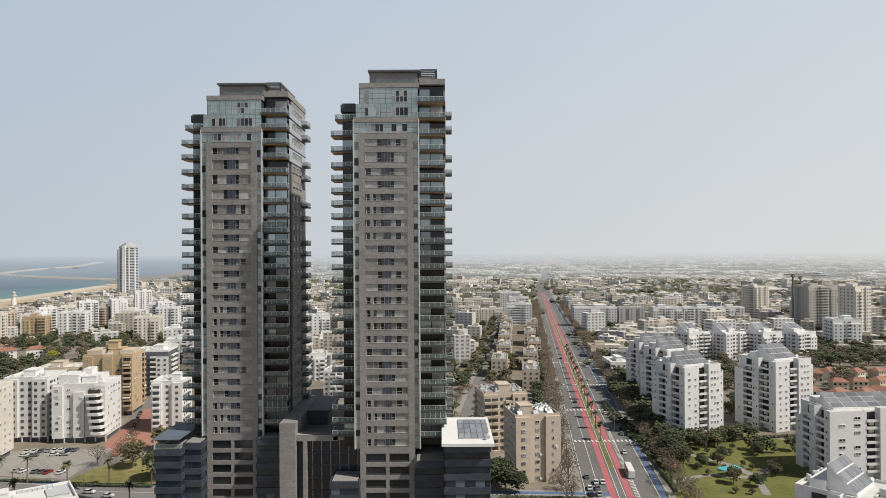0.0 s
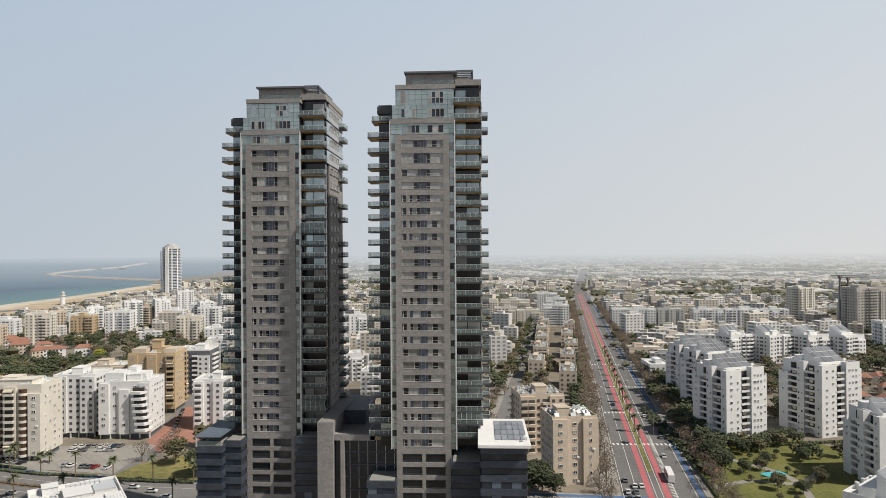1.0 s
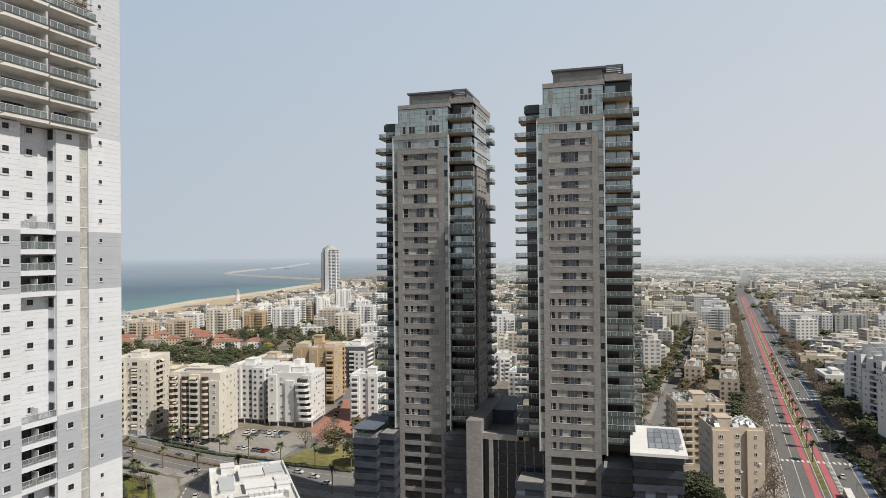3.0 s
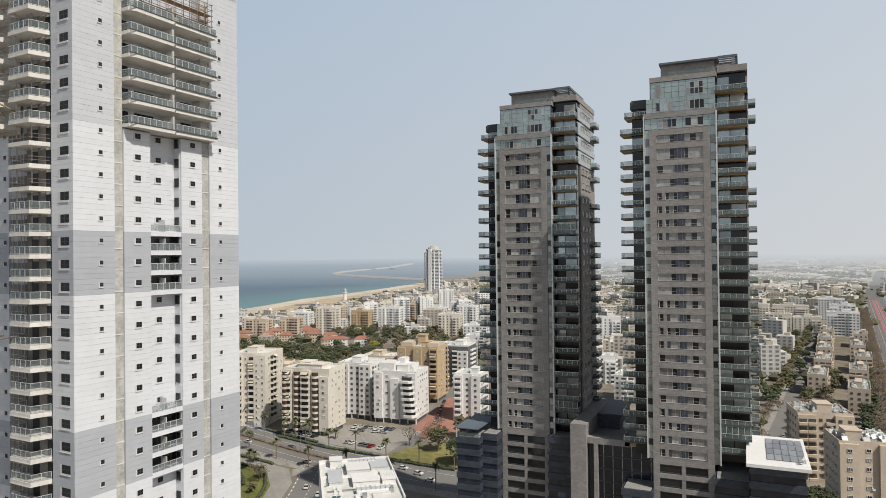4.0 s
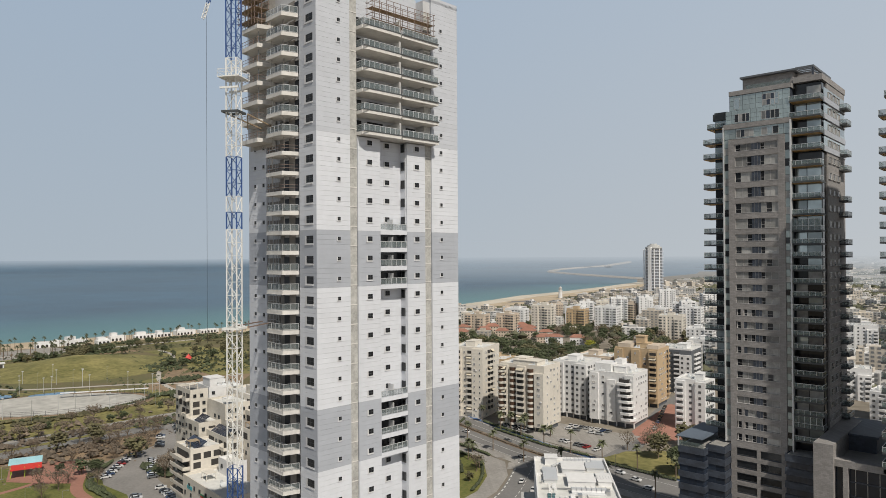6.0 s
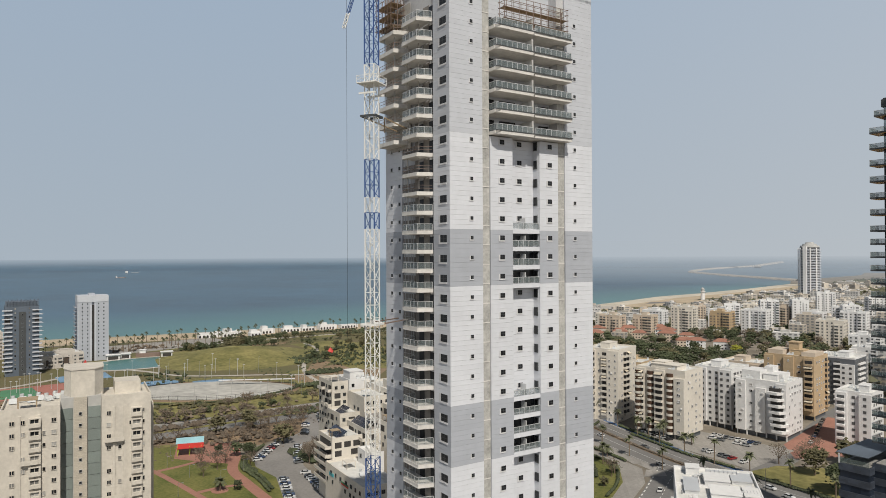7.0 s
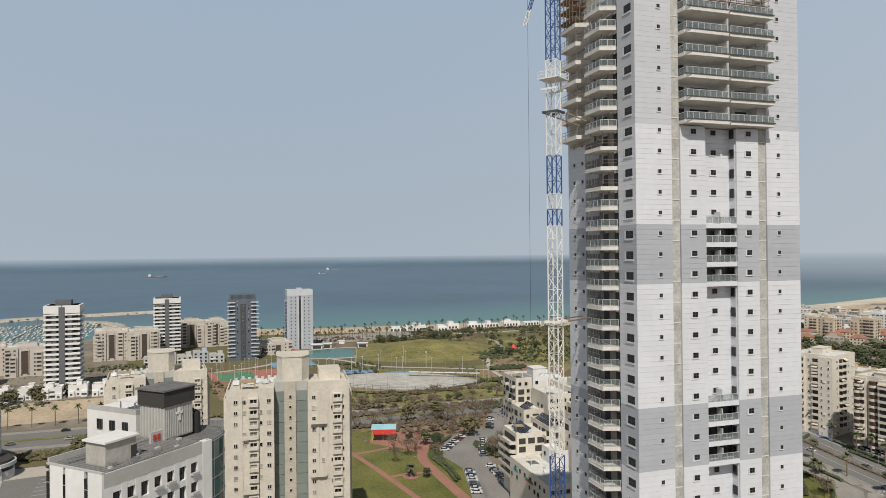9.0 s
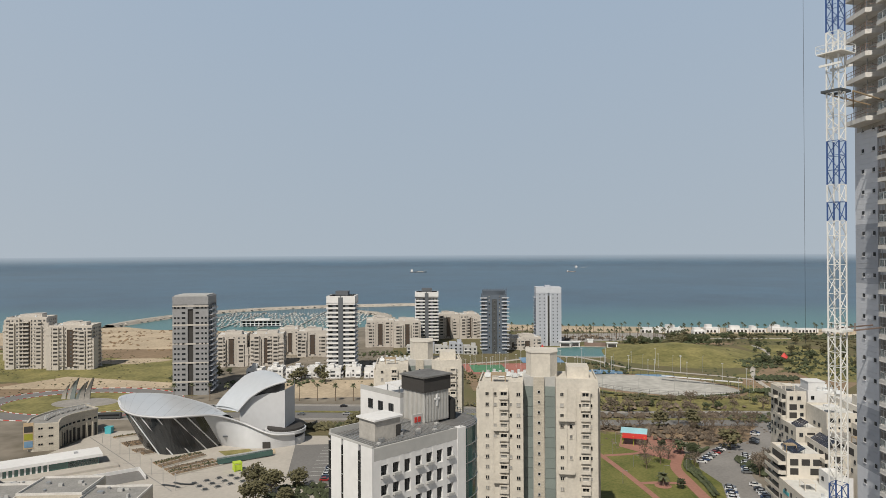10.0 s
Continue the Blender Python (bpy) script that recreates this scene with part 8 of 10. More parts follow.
    part("inner_wall", Shape().box(-12.1, 10.6, 0.9, 1.2, 20.1, 20.9).box(-5.6, -5.3, 1.2, 17.6, 20.1, 20.8), PLASTER_W, t)


white_roof_hall()


# ---- arts centre ----
def spline(pts, n):
    """n + 1 evenly stepped points on a Catmull-Rom line in space."""
    v = [Vector(p) for p in pts]
    v = [v[0] * 2 - v[1]] + v + [v[-1] * 2 - v[-2]]
    out = []
    for k in range(n + 1):
        u = k / n * (len(v) - 3)
        i = min(int(u), len(v) - 4)
        f = u - i
        a, b, c, d = v[i:i + 4]
        out.append(tuple(0.5 * (2 * b + (c - a) * f + (2 * a - 5 * b + 4 * c - d) * f * f + (3 * b - a - 3 * c + d) * f ** 3)))
    return out


def loft(low, high, rows, crown=0.0):
    """Rows of points from one line to another, arched by crown."""
    return [[tuple(Vector(a).lerp(Vector(b), j / rows) + Vector((0, 0, crown * math.sin(math.pi * j / rows)))) for a, b in zip(low, high)] for j in range(rows + 1)]


def smooth_part(name, shape, m, parent, label, at):
    ob = part(name, shape, m, parent, label, at=at)
    for f in ob.data.polygons:
        f.use_smooth = True
    return ob


def tube(line, r, sides=6):
    """A round bar along a line in space, without knots."""
    rows = []
    for i, p in enumerate(line):
        d = (Vector(line[min(i + 1, len(line) - 1)]) - Vector(line[max(i - 1, 0)])).normalized()
        side = d.cross(Vector((0, 0, 1))).normalized()
        up = side.cross(d)
        rows.append([tuple(Vector(p) + side * r * math.cos(2 * math.pi * k / sides) + up * r * math.sin(2 * math.pi * k / sides)) for k in range(sides + 1)])
    return Shape().grid(rows)


def arts_centre():
    bx, by = -325.0, -105.0
    t = thing("arts_centre", bx, by, 0, 0, "sculpted arts centre with sweeping silver shell roofs", "theatre")
    off = (-bx, -by, 0)
    # the rim: round the leaf-shaped foyer roof, then down in one sweep along the skirt
    rim = spline([(-323, -150.4, 20.5), (-314, -144.2, 18.6), (-306, -134.4, 17.8), (-299, -119.8, 18.4), (-302, -109.3, 18.2), (-311, -101, 16.2), (-316, -89.9, 11.5), (-312, -75.8, 7.3), (-316, -66, 6.2)], 64)
    back = spline([(-323, -150.4, 20.5), (-331, -152.8, 20.9), (-342, -150.2, 20), (-349, -137.5, 17.9), (-348, -127, 15.8), (-343, -116.4, 14.3), (-337, -108.9, 13.2), (-320, -96, 12.8)], 42)
    front = rim[:43]
    roof = Shape().grid(loft(front, back, 10, 1.0)[::-1])
    roof.grid(loft([(x, y, z - 0.9) for x, y, z in front], [(x, y, z - 0.9) for x, y, z in back], 4, 0.2))
    smooth_part("leaf_roof", roof, ARTS_SKIN, t, "", off)
    for line in (rim, back):
        smooth_part("rim", tube([(x, y, z - 0.4) for x, y, z in line], 0.55), ARTS_WALL, t, "grey rolled edge of the roof", off)
    seams = Shape()
    for k in range(3, 42, 3):
        a, b = Vector(front[k]), Vector(back[k])
        line = [a.lerp(b, j / 10) + Vector((0, 0, 1.02 * math.sin(math.pi * j / 10))) for j in range(11)]
        for p, q in zip(line, line[1:]):
            seams.bar(tuple(p), tuple(q), 0.06)
    part("seam", seams, ARTS_WALL, t, at=off)
    # glass foyer leaning out to the rim, and the plain skirt beyond it
    cut = 36
    base = spline([(-326, -141, 0), (-316, -135, 0), (-309.8, -129.2, 0), (-304.6, -121.5, 0), (-306, -113.8, 0), (-312, -106.4, 0), (-319, -100.8, 0)], cut)
    skirt = spline([(-319, -100.8, 0), (-316, -94, 0), (-313.8, -87, 0), (-313.3, -81, 0), (-314, -74, 0), (-318, -66, 0)], 64 - cut)
    top = [(x - 1.0, y, z - 0.8) for x, y, z in rim]
    part("foyer_glass", Shape().grid(loft(base, top[:cut + 1], 3)), FOYER, t, "dark leaning foyer glazing", at=off)
    smooth_part("skirt_wall", Shape().grid(loft(skirt, top[cut:], 6)), ARTS_WALL, t, "smooth pale grey wall", off)
    for k in (12, 17, 22, 27, 31):
        a, b = Vector(base[min(cut, k + 4)]), Vector(top[k])
        part("strut", Shape().bar(tuple(a + Vector((0.5, 0, 0))), tuple(b + Vector((0.5, 0, 0))), 0.3, 0, 6), ARTS_SKIN, t, at=off)
    for k in range(1, cut, 2):
        part("mullion", Shape().bar(tuple(Vector(base[k]) + Vector((0.15, 0, 0))), tuple(Vector(top[k]) + Vector((0.15, 0, 0))), 0.05), SLAB_DK, t, at=off)
    part("foyer_core", Shape().prism([(-338, -138), (-322, -126), (-318, -112), (-328, -100), (-342, -112), (-346, -130)], 0, 11.5), ARTS_WALL, t, at=off)
    part("deck", Shape().prism([(x - 1.2, y, ) for x, y, z in rim[42:]] + [(-336, -66), (-340, -100)], 5.0, 5.6), PLASTER_D, t, at=off)
    # stage house and the blade of roof that arches over it
    f_edge = spline([(-326, -94.8, 14.6), (-325, -90.4, 19.6), (-324, -87.1, 22.4), (-322.5, -81.4, 25.9), (-320, -74.7, 28.7), (-318, -70.1, 30)], 24)
    b_edge = spline([(-344, -111.6, 12.6), (-347, -108.7, 17.1), (-351, -100.8, 25.2), (-352, -95.9, 28.1), (-350, -88.8, 29.7), (-342, -81.1, 29.8), (-330, -74.6, 29.8), (-318.6, -70.2, 30.1)], 24)
    blade = Shape().grid(loft(f_edge, b_edge, 8, 0.8)[::-1])
    blade.grid(loft([(x, y, z - 0.7) for x, y, z in f_edge], [(x, y, z - 0.7) for x, y, z in b_edge], 4, 0.2))
    smooth_part("blade_roof", blade, ARTS_SKIN, t, "", off)
    smooth_part("blade_rim", tube([(x, y, z - 0.35) for x, y, z in f_edge], 0.5), ARTS_WALL, t, "", off)
    wall_line = [(x - 2.2, y + (0.0 if k < 20 else -1.2 * (k - 20) / 4), z) for k, (x, y, z) in enumerate(f_edge)]
    glass_from = 9
    lo = [(x, y, 0.0) for x, y, z in wall_line]
    hi = [(x, y, z - 0.9 - (0.0 if k < glass_from else 3.6 * min(1, (k - glass_from) / 9))) for k, (x, y, z) in enumerate(wall_line)]
    wall = Shape().grid([lo, hi])
    end, far = lo[-1], (-346, -72)
    wall.grid([[(end[0], end[1], 0), (-332, -69.5, 0), (*far, 0)], [(end[0], end[1], 25.6), (-332, -69.5, 25.6), (*far, 25.6)]])
    smooth_part("stage_wall", wall, ARTS_WALL, t, "plain pale grey stage wall", off)
    part("stage_glass", Shape().grid([hi[glass_from:], [(x, y, z - 0.8) for x, y, z in wall_line[glass_from:]]]), GLASS_DK, t, at=off)
    # round foot of the stage house with its two dark decks
    for z0, z1, r, m in ((0, 3.6, 9.0, ARTS_WALL), (3.6, 5.2, 8.4, SHADE), (5.2, 6.6, 9.6, ARTS_WALL), (6.6, 7.6, 8.6, SHADE)):
        part("round_deck", Shape().bar((-325, -72, z0), (-325, -72, z1), r, 0, 28), m, t, at=off)
    part("service_door", Shape().box(-313.3, -312.9, -80, -76.5, 0, 3.0), SHADE, t, at=off)
    return t


arts_centre()


def curved_building():
    bx, by = -327.0, -182.0
    t = thing("curved_stone_building", bx, by, 0, 0, "curved sandstone public building with openings in painted shade", "building")
    off = (-bx, -by, 0)
    h = 12.5
    n = 12
    inner = [p[:2] for p in spline([(-314.2, -173.6, 0), (-321, -175.6, 0), (-330, -174.2, 0), (-340, -168.6, 0)], n)]
    outer = [p[:2] for p in spline([(-311.5, -186.5, 0), (-322, -190, 0), (-336, -188, 0), (-350, -180, 0)], n)]
    part("wall", Shape().prism(inner[::-1] + [(-310.6, -183.4)] + outer, 0, h), SANDSTONE, t, at=off)
    part("roof", Shape().prism([(x - 0.3, y - 0.7) for x, y in inner[::-1]] + [(x - 0.4, y + 0.6) for x, y in outer], h, h + 0.1), ROOF_GR, t, at=off)
    par = Shape()
    for line in (inner, outer):
        for p, q in zip(line, line[1:]):
            par.bar((*p, h + 0.4), (*q, h + 0.4), 0.45, 0, 4)
    part("parapet", par.bar((*inner[-1], h + 0.4), (*outer[-1], h + 0.4), 0.45, 0, 4), SANDSTONE, t, at=off)
    frame_ = Shape()
    mid = [((a[0] + b[0]) / 2, (a[1] + b[1]) / 2) for a, b in zip(inner, outer)]
    for p, q in zip(mid[2:], mid[3:]):
        frame_.bar((*p, h + 2.0), (*q, h + 2.0), 0.16).bar((*p, h), (*p, h + 2.0), 0.12)
        frame_.box(p[0] - 1.6, p[0] + 0.8, p[1] - 2.0, p[1] + 1.2, h + 0.1, h + 0.6, 1)
    part("roof_frame", frame_, (STEEL_LT, ROOF_GR), t, at=off)
    for i in range(n):
        p, q = inner[i + 1], inner[i]
        cx, cy = (p[0] + q[0]) / 2 - bx, (p[1] + q[1]) / 2 - by
        ang = math.degrees(math.atan2(q[1] - p[1], q[0] - p[0])) + 180
        part("window", win(1.5, 0.9, GLASS_DK, SLAB_DK), None, t, at=(cx, cy, 8.3), turn=ang)
        if i > 2:
            # dark slab on the wall paints the shade of each doorway
            part("doorway", Shape().box(-0.75, 0.75, -0.2, 0.06, 0, 6.4 if i % 2 else 5.6), SHADE, t, at=(cx, cy, 0), turn=ang)
            part("pier", Shape().box(-1.5, -1.05, -0.5, 0.0, 0, 7.2), SANDSTONE, t, at=(cx, cy, 0), turn=ang)
    ang = math.degrees(math.atan2(9.8, -3.6))
    for f in range(3):
        for k in range(2):
            part("window", win(2.0, 1.0, GLASS_DK, SANDSTONE), None, t, at=(-311.7 - 1.4 * k - bx, -180.6 + 3.9 * k - by, 2.6 + 3.6 * f), turn=ang)
    part("doorway", Shape().box(-0.9, 0.9, -0.15, 0.1, 0, 6.0), SHADE, t, at=(-313.9 - bx, -174.9 - by, 0), turn=ang)
    ban = part("banner_board", Shape().box(-2.0, 2.0, -0.4, 0.1, 1.5, h + 0.8), PLASTER_T, t, "tall printed banners on the end wall", at=(-310.3 - bx, -185.2 - by, 0), turn=ang)
    for k, m in enumerate((COURT_BLUE, LEAF_YEL, SHADE)):
        part("banner", Shape().box(-1.7, 1.7, -0.5, -0.41, 2.2 + 3.4 * k, 5.0 + 3.4 * k), m, ban)


curved_building()


def glass_pavilion():
    t = thing("glass_pavilion", -290.4, -143.0, 0, -56, "long low pavilion with a white roof and glass front", "building")
    part("body", Shape().box(0.5, 66, -9, 0, 0, 4.0), GREEN_GLASS, t)
    part("roof", Shape().box(-0.8, 68, -11, 1.2, 4.0, 5.2), PLASTER_W, t)
    part("plinth", Shape().box(-6, 66, 0.1, 7.5, 0.05, 1.0), PAVING_LT, t)
    part("glass_front", Shape().box(1.0, 12, 0.0, 0.06, 0.5, 3.8), RAIL, t, "pale green glazed end")
    for k in range(18):
        part("mullion", Shape().box(19 + 2.0 * k, 19.7 + 2.0 * k, 0.05, 0.25, 0.2, 4.0), PLASTER_W, t)
    part("roof_vent", Shape().box(8, 9.4, -6, -5, 5.2, 5.9), METAL, t)
    yard = thing("sunken_yard", -272, -126, 0, -56, "sunken grey yard with white walls beside the plaza", "courtyard")
    part("floor", Shape().box(-8, 16, -7, 6, 0.1, 0.2), ASPHALT_OLD, yard)
    part("wall", Shape().box(-8.4, 16, -7.4, -7.0, 0.1, 1.6), PLASTER_W, yard)
    part("wall", Shape().box(-8.4, -8.0, -7.0, 6, 0.1, 1.6), PLASTER_W, yard)
    low = thing("low_hall", -238, -135, 0, 92, "low grey flat-roofed halls beside the plaza", "building")
    for x0, x1, y0, y1, h, m in ((-30, -8, -8, 8, 7, ROOF_GR), (-8, 14, -6, 12, 8, ROOF_GR), (14, 34, -10, 4, 7, ROOF_GR), (-24, -12, 9, 15, 5.5, ROOF_GR)):
        part("wall", Shape().box(x0, x1, y0, y1, 0, h), SANDSTONE, low)
        part("roof", Shape().box(x0 + 0.4, x1 - 0.4, y0 + 0.4, y1 - 0.4, h, h + 0.12), m, low)
        part("parapet", Shape().box(x0, x1, y0, y0 + 0.4, h, h + 0.8).box(x0, x1, y1 - 0.4, y1, h, h + 0.8).box(x0, x0 + 0.4, y0 + 0.4, y1 - 0.4, h, h + 0.8).box(x1 - 0.4, x1, y0 + 0.4, y1 - 0.4, h, h + 0.8), SLAB_LT, low)
        for k in range(5):
            ux, uy = rng.uniform(x0 + 2, x1 - 3), rng.uniform(y0 + 2, y1 - 2)
            part("roof_unit", Shape().box(ux, ux + rng.uniform(0.6, 2.2), uy, uy + rng.uniform(0.6, 1.4), h + 0.12, h + rng.uniform(0.6, 1.5)), METAL if k % 2 else PLASTER_G, low)
    part("pyramid_roof", Shape().face([(-27, 2, 7), (-21, 2, 7), (-24, 6, 13)]).face([(-21, 2, 7), (-21, 10, 7), (-24, 6, 13)]).face([(-21, 10, 7), (-27, 10, 7), (-24, 6, 13)]).face([(-27, 10, 7), (-27, 2, 7), (-24, 6, 13)]), PLASTER_D, low)


glass_pavilion()


def sails():
    t = thing("sail_sculpture", -421, -222, 0, 80, "group of curved sail-like fins on the traffic circle", "sculpture")
    for k in range(6):
        x0 = -8 + 3.0 * k + (0.8 if k % 2 else 0)
        h = 9.5 + 2.0 * (k % 3)
        pts = [(x0 + 3.0 * (j / 8) ** 1.8 + 0.5, h * j / 8) for j in range(9)]
        rows = []
        for j, (x, z) in enumerate(pts):
            wd = 2.6 * (1 - (j / 8) ** 1.3) + 0.08
            rows.append([(x - wd, -0.4, z), (x, 0.4 + 0.2 * k, z)])
        part("sail", Shape().grid(rows), RAW if k not in (2, 3) else CURTAIN, t)
        m = Shape()
        for (xa, za), (xb, zb) in zip(pts, pts[1:]):
            m.bar((xa, 0.4 + 0.2 * k, za), (xb, 0.4 + 0.2 * k, zb), 0.2)
        part("mast", m, SLAB_DK, t)


sails()


# ---- plaza, park and shore details ----
def planting(quad, rows, leaf, label):
    """A bed between four corners, split into rows by low pale walls."""
    a, b, c, d = (Vector((*p, 0.0)) for p in quad)
    cx, cy = sum(p[0] for p in quad) / 4, sum(p[1] for p in quad) / 4
    bed = thing("planter", cx, cy, 0, 0, label, "planter", "plaza beds")
    o = Vector((cx, cy, 0))
    for k in range(rows):
        p0, p1 = a.lerp(b, (k + 0.12) / rows), a.lerp(b, (k + 0.9) / rows)
        q0, q1 = d.lerp(c, (k + 0.12) / rows), d.lerp(c, (k + 0.9) / rows)
        ring = [tuple((p - o).to_2d()) for p in (p0, p1, q1, q0)]
        area = sum(ring[i][0] * ring[(i + 1) % 4][1] - ring[(i + 1) % 4][0] * ring[i][1] for i in range(4))
        ring = ring if area > 0 else ring[::-1]
        part("soil", Shape().prism(ring, 0.09, 0.55), EARTH, bed)
        sh = Shape()
        size = max(60, int((p1 - p0).length * (q0 - p0).length * 1.3))
        for _ in range(size):
            u, v = rng.random(), rng.random()
            w = p0.lerp(p1, u).lerp(q0.lerp(q1, u), v) - o
            sh.blob((w.x, w.y, 0.7), rng.uniform(0.2, 0.48), 0, 0.75, rng)
        part("shrubs", sh, leaf[k % len(leaf)], bed)
    for k in range(rows + 1):
        u = k / rows
        p, q = a.lerp(b, u) - o, d.lerp(c, u) - o
        part("wall", Shape().bar((p.x, p.y, 0.35), (q.x, q.y, 0.35), 0.32), PAVING_LT, bed)


def plaza_bits():
    for j in range(3):
        for k in range(5):
            cx = -266 + 3.5 * j - 3.0 * k
            cy = -94.6 + 3.3 * j + 3.9 * k
            s = Shape().turned(0, 0, 2.6, 2.6, 0.0, 0.12, 0).turned(0, 0, 1.5, 1.5, 0.12, 0.55, 0, 1)
            ob = tagged(new("paving_inset", s.mesh("paving_inset", ROOF_GR, SLAB_DK)), "low dark seat slab on the plaza", "bench", "plaza slabs")
            ob.matrix_basis = pose(cx, cy, 0.09, 0, 0, 38)
    planting([(-333.7, -158.5), (-331.5, -155.5), (-339.6, -144.2), (-341.5, -147)], 1, [LEAF_OLIVE], "narrow clipped hedge bed on the plaza")
    planting([(-324, -150), (-316.5, -143), (-321, -135.5), (-329, -142)], 1, [LEAF_DRY], "square flower bed with brown and orange shrubs")
    planting([(-312, -139.5), (-307.5, -135), (-309.6, -131.4), (-314.2, -135.4)], 1, [LEAF_DRY], "square flower bed with brown shrubs")
    planting([(-309, -135), (-303.6, -130), (-306, -126.4), (-311.4, -131)], 1, [LEAF_DRY], "square flower bed with brown shrubs")
    planting([(-292.9, -122.1), (-285.3, -114.8), (-301.8, -102), (-307.9, -107)], 2, [LEAF, LEAF_DRY], "long stepped planting bed with dark shrubs")
    planting([(-284, -113.6), (-275.3, -105.9), (-289, -90.7), (-297.8, -98.2)], 3, [LEAF_DRY, LEAF, LEAF_DRY], "long stepped planting bed with dry brown shrubs")
    sheet("ground_lawn", [(-309, -99), (-300, -92), (-306, -80), (-312.5, -86)], 0.13, LAWN, "small lawn beside the arts centre", "lawn")
    sheet("ground_sand", [(-310, -84), (-304, -81), (-305, -72), (-312, -74)], 0.14, SAND, "bare sandy patch beside the arts centre", "ground")
    g = thing("retaining_wall", -296, -84, 0, 0, "low green glass wall beside the plaza", "wall")
    part("glass", Shape().bar((7, -9, 1.6), (-6, 11, 1.6), 1.5), GREEN_GLASS, g)
    part("coping", Shape().bar((7, -9, 3.2), (-6, 11, 3.2), 0.3), STEEL_LT, g)
    tagged(new("kiosk", Shape().box(-343.5, -340.5, -165.5, -162.5, 0.1, 3.2).box(-343.7, -340.3, -165.7, -162.3, 3.2, 3.4).mesh("kiosk", TURQ)), "turquoise kiosk on the plaza", "kiosk")
    s = Shape()
    for x in (-1.6, 1.2):
        for y in (-1.6, 1.2):
            s.box(x, x + 0.45, y, y + 0.45, 0.0, 3.2)
    s.box(-1.6, 1.65, -1.6, 1.65, 3.2, 3.6).box(-1.15, 1.2, -1.6, -1.5, 0.4, 2.9).box(1.3, 1.4, -1.15, 1.2, 0.4, 2.9)
    cube = tagged(new("cube_sculpture", s.mesh("cube_sculpture", LIME)), "lime green open cube on the plaza", "sculpture")
    cube.matrix_basis = pose(-281.6, -82.4, 0.1, 0, 0, 30)
    for pts in ([(-264.5, -106.5), (-263, -102), (-261, -98.5)], [(-267, -103), (-265, -99), (-264.5, -94.5)]):
        band("pavement_bench", smooth(pts), 1.1, 0.5, SLAB_DK, "dark curved bench on the plaza", 0, "bench")
    post = Shape().bar((0, 0, 0), (0, 0, 6.5), 0.09, 0, 6).box(-0.9, 0.1, -0.12, 0.12, 6.4, 6.55).mesh("post", METAL)
    for k in range(9):
        lp = thing("street_lamp", -334 + 9.5 * k, -167.5 + 8.6 * k, 0.09, 40, "slim grey lamp post on the plaza", "lamp", "plaza lamps")
        part("post", post, None, lp)
    # pale seams across the paving
    for k in range(6):
        band("pavement_seam", [(-334 + 14 * k, -172 + 12.6 * k), (-316 + 14 * k - 20, -172 + 12.6 * k + 26)], 0.35, 0.108, PAVING, "darker paving joint across the plaza", 0, "pavement")
    band("pavement_seam", [(-334, -169.3), (-257.5, -100)], 0.5, 0.11, ROOF_GR, "dark drain line across the plaza", 0, "pavement")
    # painted kerb of the traffic circle
    kerb = Shape()
    for rx, ry in ((30.6, 44.8), (44.4, 60.5)):
        n = 96
        for k in range(n):
            a, b = 2 * math.pi * k / n, 2 * math.pi * (k + 1) / n
            kerb.bar((-412 + rx * math.cos(a), -215 + ry * math.sin(a), 0.16), (-412 + rx * math.cos(b), -215 + ry * math.sin(b), 0.16), 0.24, k % 2)
    tagged(new("kerb", kerb.mesh("kerb", PLASTER_W, RED_PAINT)), "red and white painted kerb of the traffic circle", "kerb", "", "stuff")


plaza_bits()
sheet("road_parking", [(-318, -66), (-272, -60), (-262, -40), (-320, -40)], 0.12, ASPHALT_OLD, "small parking lot by the plaza", "parking lot")
for k in range(9):
    band("road_line", [(-314 + 5.0 * k, -52), (-315 + 5.0 * k, -45)], 0.25, 0.135, PAINT, "white parking line", 0, "road marking")
sheet("ground_bed", [(-358, -74), (-334, -66), (-334, -34), (-360, -36)], 0.12, SCRUB, "planted strip between parking lot and shore road", "garden")
sheet("ground_bed", [(-290, -38), (-262, -38), (-256, -20), (-290, -20)], 0.13, LAWN, "planted strip by the parking lot", "garden")


def canopy():
    t = thing("park_canopy", -316, 92, 0, 70, "park canopy with blue and red sloping roofs", "shelter")
    for x in (-5, 0, 5):
        for y in (-3, 3):
            part("post", Shape().bar((x, y, 0), (x, y, 4.4), 0.12, 0, 6), LIME, t)
    part("blue_roof", Shape().face([(-6, 0, 4.8), (6, 0, 4.8), (6, 4.5, 6.4), (-6, 4.5, 6.4)]).face([(-6, 4.5, 6.32), (6, 4.5, 6.32), (6, 0, 4.72), (-6, 0, 4.72)]), CANOPY_BLUE, t)
    part("red_roof", Shape().face([(-5, -4.5, 3.6), (6, -4.5, 3.6), (6, 0.1, 4.8), (-5, 0.1, 4.8)]).face([(-5, 0.1, 4.75), (6, 0.1, 4.75), (6, -4.5, 3.55), (-5, -4.5, 3.55)]), RED_PAINT, t)


canopy()
for x, y, h in ((-545, 281, 7), (-586, 92, 9)):
    s = Shape().blob((0, 0, h * 0.5), h * 0.45).bar((0, 0, 0), (0, 0, h * 0.6), 0.4)
    ob = tagged(new("red_sculpture", s.mesh("red_sculpture", RED_PAINT)), "bright red painted sculpture in the park", "sculpture")
    ob.matrix_basis = pose(x, y, 0.1)

